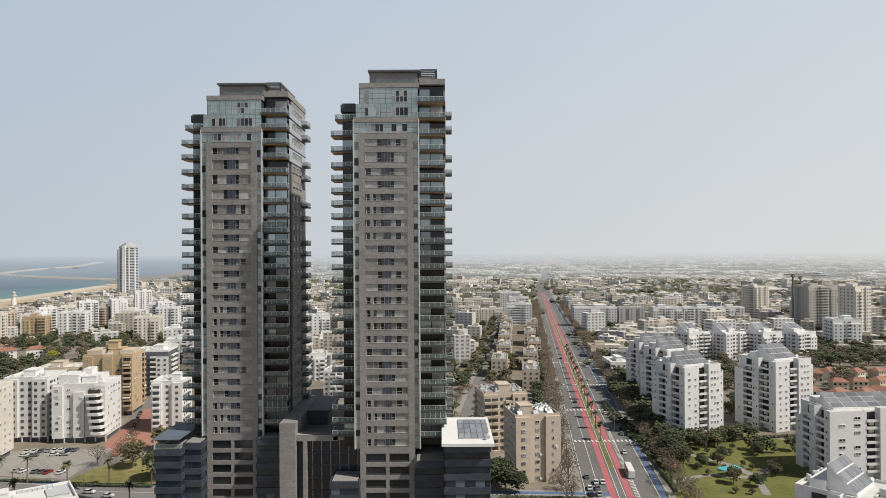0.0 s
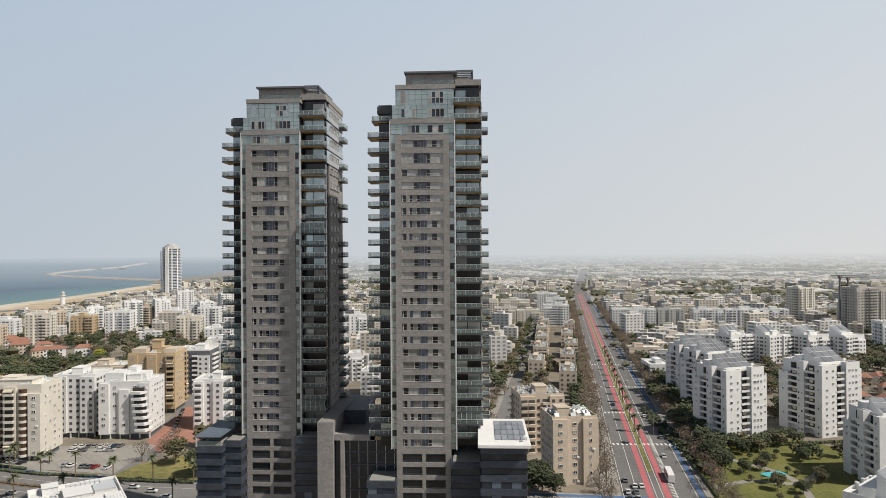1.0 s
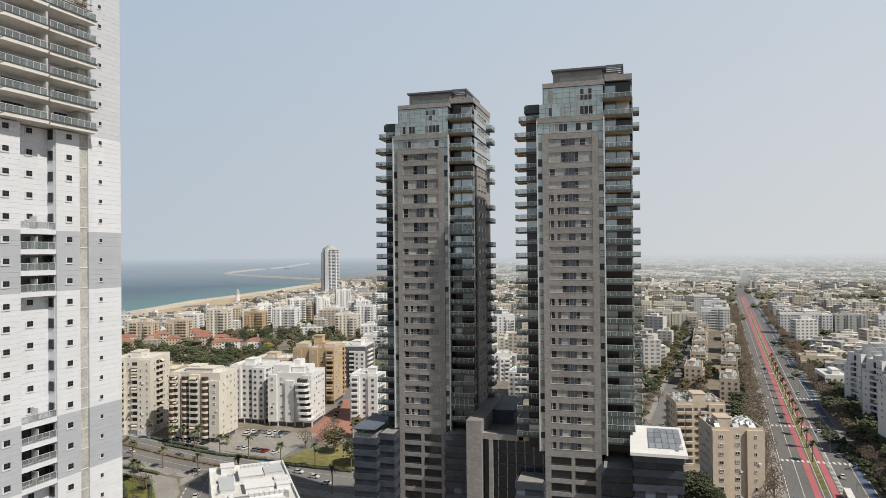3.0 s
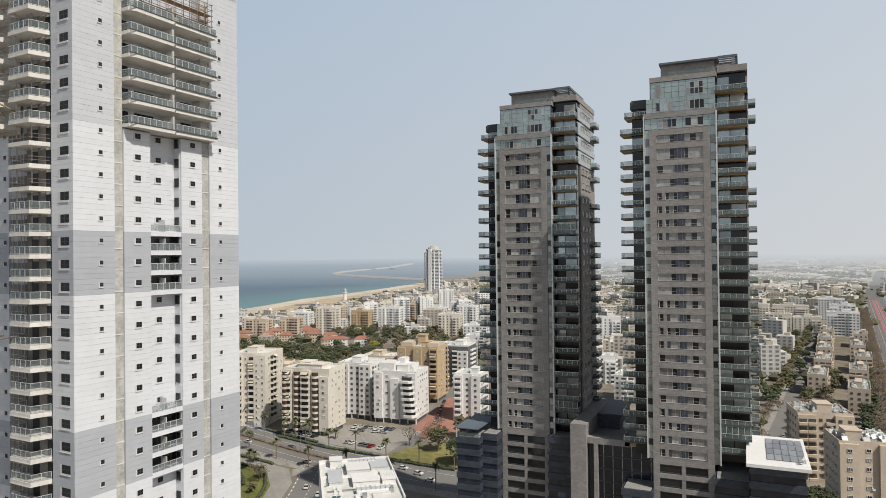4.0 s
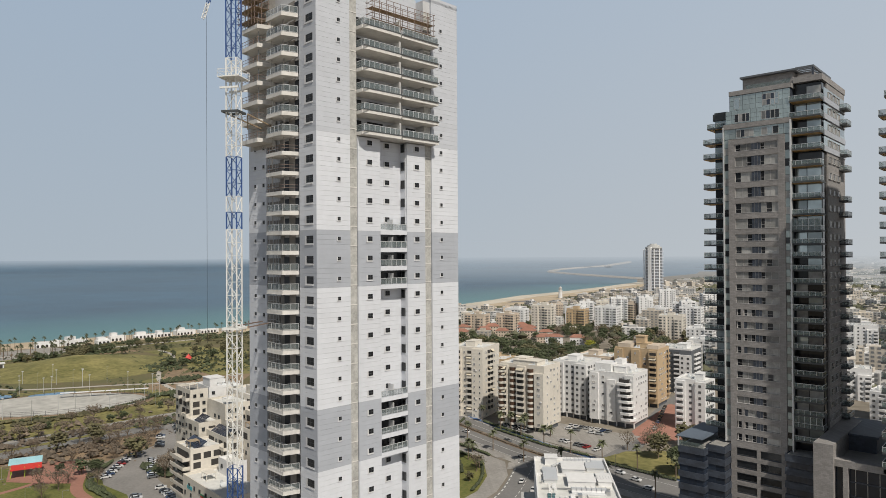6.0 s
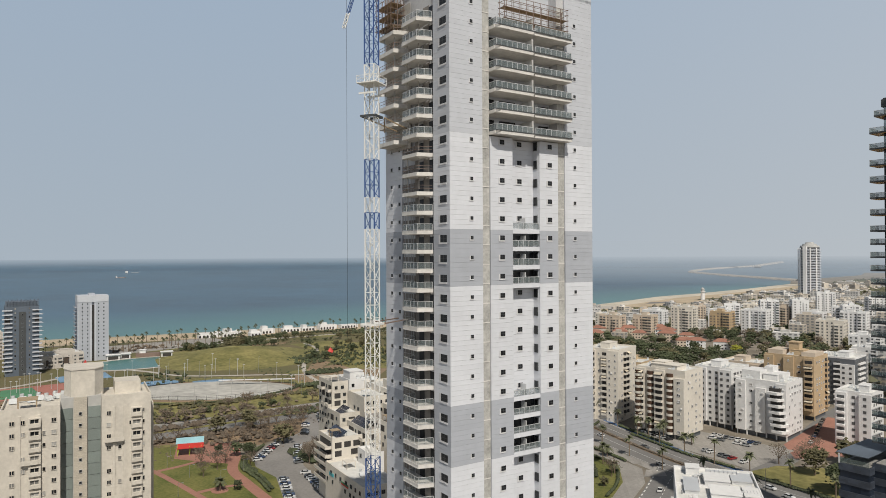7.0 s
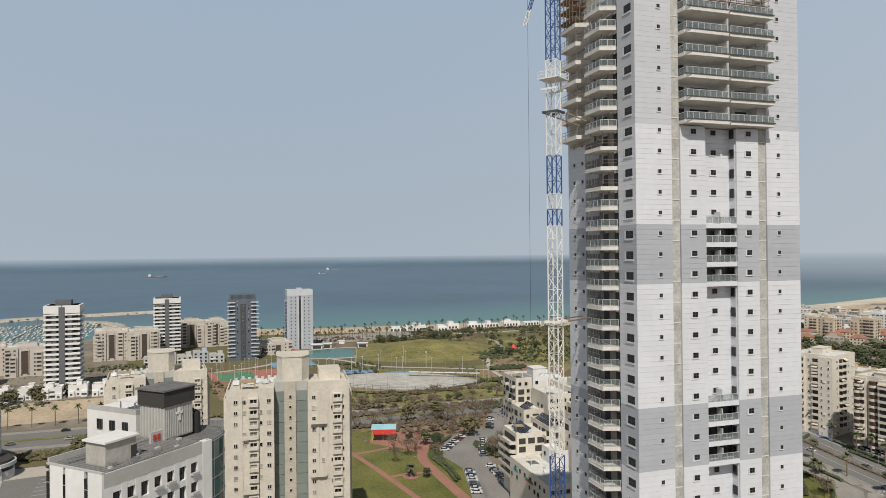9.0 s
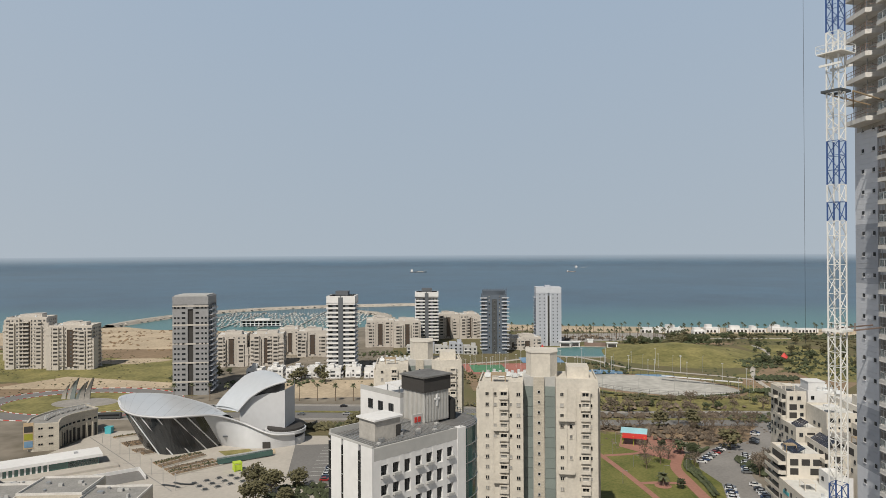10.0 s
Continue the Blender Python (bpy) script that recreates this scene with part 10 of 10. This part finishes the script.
for x, y, tn in ((-196, 262, -14), (-222, 262, 166), (-176, 246, 166), (-157, 219, 118), (-148, 214, 116), (-141, 186, 104), (-124, 250, -5), (-116, 244, 175), (-133, 254, -6)):
    car(x, y, tn, "cars at the junction")
for k in range(5):
    car(-396 + 1.2 * (k % 2), -130 + 38 * k, 90, "cars on the shore road")
    car(-377, -150 + 25 * k, 270, "cars on the shore road")


def bus(x, y, turn, label, paint):
    t = thing("bus", x, y, 0.1, turn, label, "bus", "buses")
    part("body", Shape().box(-6, 6, -1.25, 1.25, 0.4, 3.0).box(-5.8, 5.8, -1.15, 1.15, 3.0, 3.15), paint, t)
    for sgn in (-1, 1):
        part("window_strip", Shape().box(-5.6, 5.4, sgn * 1.26 - 0.02, sgn * 1.26 + 0.02, 1.5, 2.5), GLASS_DK, t)
        for wx in (-3.8, 3.8):
            part("wheel", Shape().bar((wx, sgn * 1.0, 0.5), (wx, sgn * 1.24, 0.5), 0.5, 0, 12), RUBBER, t)
    part("windscreen", Shape().box(6.0, 6.04, -1.1, 1.1, 1.2, 2.7), GLASS_DK, t)


bus(road_x(272) + 9.6, 272, 83, "white city bus at the avenue stop", PLASTER_W)
bus(-372, -178, 95, "dark coach parked by the traffic circle", SLAB_DK)


def lamp_post(x, y, h, turn, group):
    t = thing("street_lamp", x, y, 0.05, turn, "slender grey street lamp with a curved arm", "street lamp", group)
    part("pole", Shape().bar((0, 0, 0), (0, 0, h), 0.1, 0, 6, 0.06).bar((0, 0, h), (1.6, 0, h + 0.4), 0.05, 0, 5), METAL, t)
    part("head", Shape().box(1.5, 2.3, -0.15, 0.15, h + 0.3, h + 0.45), METAL, t)


for x, y, a in along(offset(MAIN[3:14], 11.5), 32):
    lamp_post(x, y, 9, 0, "avenue lamps")
for x, y, a in along(BOULEVARD[4:24], 28):
    lamp_post(x, y, 8.5, 80, "boulevard lamps")
for k in range(12):
    lamp_post(-520 + 100 * (k % 2) + 2 * k, 92 + 10.5 * k, 12, 0, "rink floodlights")
for k in range(12):
    lamp_post(-550 + 18 * (k % 4), 20 + 30 * (k // 4), 12, 0, "court floodlights")
for x, y in ((-300, 78), (-282, 82), (-268, 90), (-290, 66), (-262, 72), (-276, 102), (-318, 84)):
    lamp_post(x, y, 5, 40, "park lamps")

g_can = thing("garden_canopy", 113, 269, 0.1, 20, "turquoise sun canopy over the garden bench", "shelter")
part("roof", Shape().prism([(-4.5, -2.2), (4.5, -2.2), (4.9, 0), (4.5, 2.2), (-4.5, 2.2), (-4.9, 0)], 3.0, 3.25), TURQ, g_can)
for px, py in ((-4, -1.8), (4, -1.8), (4, 1.8), (-4, 1.8)):
    part("post", Shape().bar((px, py, 0), (px, py, 3.0), 0.09, 0, 6), METAL, g_can)

# ---- far town, harbour, ships ----
def far_town():
    g = random.Random(77)
    white, beige, wins, green, roofs = Shape(), Shape(), Shape(), Shape(), Shape()

    def coast_x(y):
        for (x0, y0), (x1, y1) in zip(COAST, COAST[1:]):
            if y0 <= y <= y1:
                return x0 + (x1 - x0) * (y - y0) / (y1 - y0)
        return -900
    for k in range(10500):
        d = 470 * (4200 / 470) ** g.random()
        az = radians(g.uniform(-38, 27))
        if k > 9000:
            d, az = g.uniform(620, 2300), radians(g.uniform(22, 46))
        x, y = d * math.sin(-az), d * math.cos(az)
        if x < coast_x(y) + (130 + 0.02 * y + (60 if 900 < y < 1500 else 0) if k <= 9000 else 78 + (62 if y > 850 else 0)) or k > 9000 and y < 560:
            continue
        mx = road_x(y) if y < 1600 else road_x(1600) + 0.16 * (y - 1600)
        if abs(x - mx - 3) < 34:
            continue
        if d < 1100:
            if any((x - a) ** 2 + (y - b) ** 2 < (r + 13) ** 2 for a, b, r in FOOT):
                continue
            if abs(x - (13 + 0.122 * (y - 365))) < 18 or (-420 < x < -200 and 410 < y < 660) or (-200 < x < 160 and d < 520) or (180 < x < 420 and 370 < y < 560) or d < 520 and x < 0:
                continue
            FOOT.append((x, y, 10))
        density = noise.noise((x * 0.004, y * 0.004, 3.0))
        if density < (-0.28 if d < 1050 or k > 9000 else -0.02 if d < 2000 else 0.06) and g.random() < 0.88:
            for _ in range(4):
                green.blob((x + g.uniform(-25, 25), y + g.uniform(-25, 25), 3.5), g.uniform(4, 9), 0, 0.6, g)
            continue
        r = g.random()
        if d > 2000 or d > 1350 and k <= 9000 and g.random() < 0.4:
            w, dd, h = g.uniform(16, 75), g.uniform(12, 42), g.choice((4, 5, 5, 6, 7, 8))
        else:
            w, dd, h = g.uniform(11, 26), g.uniform(9, 15), g.choice((6, 6, 9, 9, 12) if k > 9000 else (6, 9, 9, 12, 12, 15, 18, 24) if d < 1100 else (4, 5, 6, 6, 8, 9, 9, 12, 18))
        a = g.choice((-7, 8, 15, -25)) + g.uniform(-4, 4)
        s = white if r < 0.6 else beige
        s.turned(x, y, w, dd, 0, h, a)
        if d < 2600:
            (white if g.random() < 0.5 else roofs).turned(x + g.uniform(-2, 2), y + g.uniform(-2, 2), w * 0.35, dd * 0.4, h, h + 2.5, a)
            for f in range(int(h / 3)):
                z = 1 + 3 * f
                if d < 1500:
                    ca, sa = math.cos(radians(a)), math.sin(radians(a))
                    n = max(2, int(w / 4))
                    for j in range(n):
                        u = w * ((j + 0.5) / n - 0.5)
                        v = -dd / 2
                        wins.turned(x + ca * u - sa * v, y + sa * u + ca * v, w / n * 0.5, 0.3, z, z + 1.5, a)
                    u = w / 2 * (-1 if x > 0 else 1)
                    wins.turned(x + ca * u, y + sa * u, 0.3, dd * 0.6, z, z + 1.3, a)
                else:
                    wins.turned(x, y, w * 0.82, dd + 0.3, z, z + 1.2, a)
        if g.random() < 0.85:
            for _ in range(5 if d < 1600 else 3):
                green.blob((x + g.uniform(-32, 32), y + g.uniform(-24, 24), 3.0), g.uniform(2.5, 6.0), 0, 0.8, g)
    for k in range(1500):
        r, a = g.uniform(3300, 4750), radians(g.uniform(-36, 19))
        x, y, z = -r * math.sin(a), r * math.cos(a), ramp_z(r)
        if k % 3:
            green.blob((x, y, z + 2), g.uniform(8, 22), 0, 0.35, g)
        else:
            (white if k % 2 else beige).turned(x, y, g.uniform(20, 90), g.uniform(15, 40), z - 6, z + g.uniform(4, 9), g.uniform(-20, 20))
    for nm, sh, m, lab in (("far_building_mass", white, FAR_W, "pale buildings of the far town"), ("far_building_mass", beige, FAR_B, "beige buildings of the far town"),
                           ("far_roof_mass", roofs, FAR_B, "roof huts of the far town"), ("far_window_mass", wins, FAR_WIN, "dark windows of the far town"), ("far_tree_mass", green, FAR_GREEN, "grey-green trees of the far town")):
        tagged(new(nm, sh.mesh(nm, m)), lab, "far town", "", "stuff")


far_town()
field_rng = random.Random(9)
for k in range(34):
    fx, fy, fw, fd = field_rng.uniform(-500, 1900), field_rng.uniform(1500, 3700), field_rng.uniform(60, 260), field_rng.uniform(60, 200)
    if abs(fx - road_x(fy) - 0.04 * (fy - 1600)) < fw * 0.5 + 40:
        continue
    m = field_rng.choice((LAWN, SCRUB, SCRUB, EARTH, LAWN))
    sheet("ground_field", [(fx - fw / 2, fy - fd / 2), (fx + fw / 2, fy - fd / 2 + 12), (fx + fw / 2 - 15, fy + fd / 2), (fx - fw / 2 + 9, fy + fd / 2 - 8)], 0.02 + 0.001 * k, m, "open field on the far plain", "field")


def breakwater(pts, w, h, label):
    s = Shape()
    g = random.Random(len(pts) * 31 + int(abs(pts[0][0])))
    left, right = strip(pts, w)
    n = len(pts)
    lo, hi = strip(pts, w * 0.5)

    def lift(p):
        return ramp_z(math.hypot(*p[:2])) + 1.2
    s.grid([[(*p, lift(p) - 1.6) for p in right], [(*p, lift(p) + h) for p in hi], [(*p, lift(p) + h) for p in lo], [(*p, lift(p) - 1.6) for p in left]])
    for x, y, a in along(pts, 7 if w < 20 else 12):
        for sgn in (-1, 1):
            s.blob((x - math.sin(a) * sgn * w * 0.38 + g.uniform(-2, 2), y + math.cos(a) * sgn * w * 0.38 + g.uniform(-2, 2), lift((x, y)) + h * 0.35), g.uniform(1.5, 3), 0, 0.6, g)
    tagged(new("breakwater", s.mesh("breakwater", ROCK)), label, "breakwater", "", "structure")


breakwater(smooth([(-835, -400), (-900, -392), (-1005, -352), (-1090, -262), (-1135, -150), (-1165, -20)]), 20, 2.6, "long stone breakwater of the marina")
breakwater(smooth([(-850, -58), (-905, -62), (-985, -82), (-1030, -120), (-1040, -165)]), 16, 2.2, "inner stone breakwater of the marina")
breakwater(smooth([(-1050, 2200), (-1290, 2370), (-1494, 2518), (-1760, 2740), (-1880, 2880), (-1960, 3060), (-1990, 3240), (-1980, 3434), (-1956, 3569)]), 34, 5.0, "far harbour breakwater")
breakwater(smooth([(-1880, 3478), (-1950, 3600), (-1975, 3737), (-1994, 3949)]), 40, 5.0, "far harbour pier")


def marina():
    g = random.Random(6)
    s = Shape()
    masts = Shape()
    for row in range(9):
        x = -846 - 21 * row + g.uniform(-3, 3)
        for k in range(40):
            y = -300 + 5.2 * k + g.uniform(-1.5, 1.5)
            if g.random() < 0.88:
                L = g.uniform(5, 10)
                s.prism([(x, y - 1.2), (x + L * 0.7, y - 1.2), (x + L, y), (x + L * 0.7, y + 1.2), (x, y + 1.2)], -1.2, -0.2)
                s.box(x + L * 0.25, x + L * 0.6, y - 0.7, y + 0.7, -0.2, 0.5)
                if g.random() < 0.6:
                    masts.bar((x + L * 0.4, y, 1), (x + L * 0.4, y, 1 + L * 1.1), 0.12, 0, 3)
    tagged(new("boat_mass", s.mesh("boat_mass", FAR_W)), "white yachts moored side by side", "boat", "", "stuff")
    tagged(new("mast_mass", masts.mesh("mast_mass", METAL)), "masts of the moored yachts", "mast", "", "stuff")
    for row in range(5):
        tagged(new("jetty", Shape().box(-1035, -1033, -305 + 45 * row, -302 + 45 * row, -1.2, 0).box(-1035, -815, -305 + 45 * row, -303 + 45 * row, -0.6, 0.0).mesh("jetty", RAW)), "floating concrete jetty in the marina", "jetty", "jetties")
    t = thing("marina_house", -842, -215, 0, 90, "white two-storey marina clubhouse", "building")
    part("body", Shape().box(-24, 24, -5, 6, 0, 6.4).box(-8, 10, -4, 5, 6.4, 8.6), PLASTER_W, t)
    part("roof", Shape().box(-25, 25, -7, 7, 6.4, 6.8), PLASTER_G, t)
    for k in range(9):
        part("glazing", Shape().box(-23 + 5.2 * k, -19.2 + 5.2 * k, -5.2, -5, 0.6, 2.8).box(-23 + 5.2 * k, -19.2 + 5.2 * k, -5.2, -5, 3.6, 6.0), GLASS_DK, t)
    w = thing("work_barge", -905, -330, -1.2, 30, "rust-red work barge in the harbour mouth", "ship")
    part("hull", Shape().prism([(-14, -4), (12, -4), (17, 0), (12, 4), (-14, 4)], 0, 4), RUST, w)
    part("cabin", Shape().box(-12, -4, -3, 3, 4, 8), PLASTER_W, w)


marina()


def ship(x, y, L, turn, label):
    t = thing("cargo_ship", x, y, -1.2, turn, label, "ship", "ships at anchor")
    part("hull", Shape().prism([(-L / 2, -L * 0.07), (L * 0.4, -L * 0.07), (L / 2, 0), (L * 0.4, L * 0.07), (-L / 2, L * 0.07)], 0, L * 0.05), RUST if L < 70 else PLASTER_D, t)
    part("bridge", Shape().box(-L * 0.45, -L * 0.33, -L * 0.06, L * 0.06, L * 0.05, L * 0.17), PLASTER_W, t)
    part("deck_house", Shape().box(-L * 0.1, L * 0.3, -L * 0.05, L * 0.05, L * 0.05, L * 0.075), PLASTER_G, t)
    part("mast", Shape().bar((L * 0.35, 0, L * 0.05), (L * 0.35, 0, L * 0.16), L * 0.006, 0, 4), METAL, t)


ship(-3040, -78, 75, 92, "low dark cargo ship at anchor on the sea")
ship(-3640, 786, 85, 100, "pale cargo ship at anchor on the sea")
ship(-4100, 1480, 80, 95, "faint far cargo ship on the horizon")
ship(-3900, 2160, 85, 110, "far cargo ship at anchor on the sea")
ship(-3000, 600, 40, 80, "small far coaster on the sea")


def beach_cafes():
    g = random.Random(15)
    y = 226.0
    while y < 530:
        w = g.uniform(9, 24)
        x = -738 + g.uniform(-9, 12)
        hh = g.choice((3.6, 4.2, 5.4))
        t = thing("beach_cafe", x, y + w / 2, 0.05, 86 + g.uniform(-5, 5), "low white arched beach cafe", "building", "beach cafes")
        body = Shape().box(-w / 2, w / 2, -4, 5, 0, hh)
        if g.random() < 0.6:
            body.box(-w * 0.4, w * g.uniform(-0.1, 0.2), -2, 5, hh, hh + g.uniform(2.2, 3.6))
        part("body", body, PLASTER_W, t)
        if g.random() < 0.4:
            part("roof_dome", Shape().bar((w * 0.3, 0, hh), (w * 0.3, 0, hh + 1.5), 2.2, 0, 12, 0.9), PLASTER_W, t)
        arch = Shape()
        for j in range(int(w / 4)):
            ax = -w / 2 + 2.2 + 3.9 * j
            arch.box(ax - 1.1, ax + 1.1, -4.15, -4.0, 0.2, 1.9).bar((ax, -4.15, 1.9), (ax, -4.0, 1.9), 1.1, 0, 12)
        tagged(part("arch_array", arch, SHADE, t), kind="stuff")
        y += w + g.uniform(1, 14)
    t = thing("lighthouse", -745, 1177, 0, 0, "small white lighthouse on the beach", "lighthouse")
    part("tower", Shape().bar((0, 0, 0), (0, 0, 16), 4.2, 0, 14, 3.4).bar((0, 0, 15.6), (0, 0, 16.6), 5.0, 0, 14), PLASTER_W, t)
    part("lantern", Shape().bar((0, 0, 16.6), (0, 0, 21), 3.2, 0, 12).bar((0, 0, 21), (0, 0, 24), 3.6, 0, 12, 0.5), PLASTER_G, t)
    p = thing("play_ship", -642, 150, 0.2, 70, "purple and red wooden play ship by the lagoon", "playground")
    part("hull", Shape().prism([(-9, -2.5), (7, -2.5), (11, 0), (7, 2.5), (-9, 2.5)], 0, 3.2), RUST, p)
    part("cabin", Shape().box(-6, -1, -1.8, 1.8, 3.2, 6.0).box(-6.6, -0.4, -2.3, 2.3, 6.0, 6.4), PLASTER_W, p)


beach_cafes()


def rink_fence():
    t = thing("rink_fence", 0, 0, 0, 0, "dark mesh fence round the skating rink", "fence")
    ring = ellipse(-455, 146, 56, 33, 58, 60)
    for p in ring:
        part("post", Shape().bar((*p, 0.1), (*p, 3.2), 0.1, 0, 4), SLAB_DK, t)
    r = Shape()
    for p, q in zip(ring, ring[1:] + ring[:1]):
        for z in (1.0, 2.0, 2.95):
            r.bar((*p, z), (*q, z), 0.07, 0, 3)
    part("rail", r, SLAB_DK, t)
    for k in range(6):
        b = thing("sun_shade", -468 + 4.5 * k, 160 + 7.5 * k, 0.2, 60, "white shade roof over benches", "shelter", "sun shades")
        part("roof", Shape().box(-4, 4, -1.5, 1.5, 3.0, 3.2), PLASTER_W, b)
        for xx in (-3.6, 3.6):
            part("post", Shape().bar((xx, 0, 0), (xx, 0, 3.0), 0.08, 0, 5), METAL, b)



def slim_pole(x, y, h):
    p = tagged(new("pole", Shape().bar((0, 0, 0), (0, 0, h), 0.14, 0, 6, 0.09).box(-0.7, 0.7, -0.12, 0.12, h - 0.5, h - 0.2).mesh("pole", STEEL_LT)), "slim white floodlight pole by the sports grounds", "pole", "floodlight poles")
    p.matrix_basis = pose(x, y, 0.05, 0, 0, 80)


rink_fence()
pole_rng = random.Random(12)
for p in ellipse(-458, 147, 62, 40, 58, 14):
    slim_pole(*p, pole_rng.uniform(10, 14))
for k in range(26):
    slim_pole(-500 - 42 * (k % 3) / 2 + pole_rng.uniform(-4, 4), 24 + 6.6 * k + pole_rng.uniform(-2, 2), pole_rng.uniform(9, 13))
for k in range(14):
    slim_pole(-540 + pole_rng.uniform(-10, 40), 22 + 5.0 * k, pole_rng.uniform(8, 12))
for x, y, w in ((-640, 122, 10), (-642, 132, 8), (-632, 164, 9)):
    b = thing("kiosk", x, y, 0.2, 80, "white flat-roofed pavilion beside the lagoon", "pavilion", "lagoon pavilions")
    part("body", Shape().box(-w / 2, w / 2, -3, 3, 0, 4.2), PLASTER_W, b)
    part("roof", Shape().box(-w / 2 - 0.8, w / 2 + 0.8, -4, 3.6, 4.2, 4.6), PLASTER_W, b)
    part("opening", Shape().box(-w / 2 + 1, w / 2 - 1, -3.1, -3.0, 0.4, 3.2), SHADE, b)


def town_crane(x, y, h):
    c = thing("distant_crane", x, y, 0, 20, "slim dark tower crane beside a concrete shell", "crane")
    part("mast", Shape().bar((0, 0, 0), (0, 0, h), 0.9, 0, 4), PLASTER_D, c)
    part("jib", Shape().bar((-12, 0, h), (40, 0, h), 0.7, 0, 4), PLASTER_D, c)
    part("cab", Shape().box(-1.5, 1.5, -1.5, 1.5, h - 3, h), RUST, c)


town_crane(384, 745, 62)
town_crane(416, 790, 58)
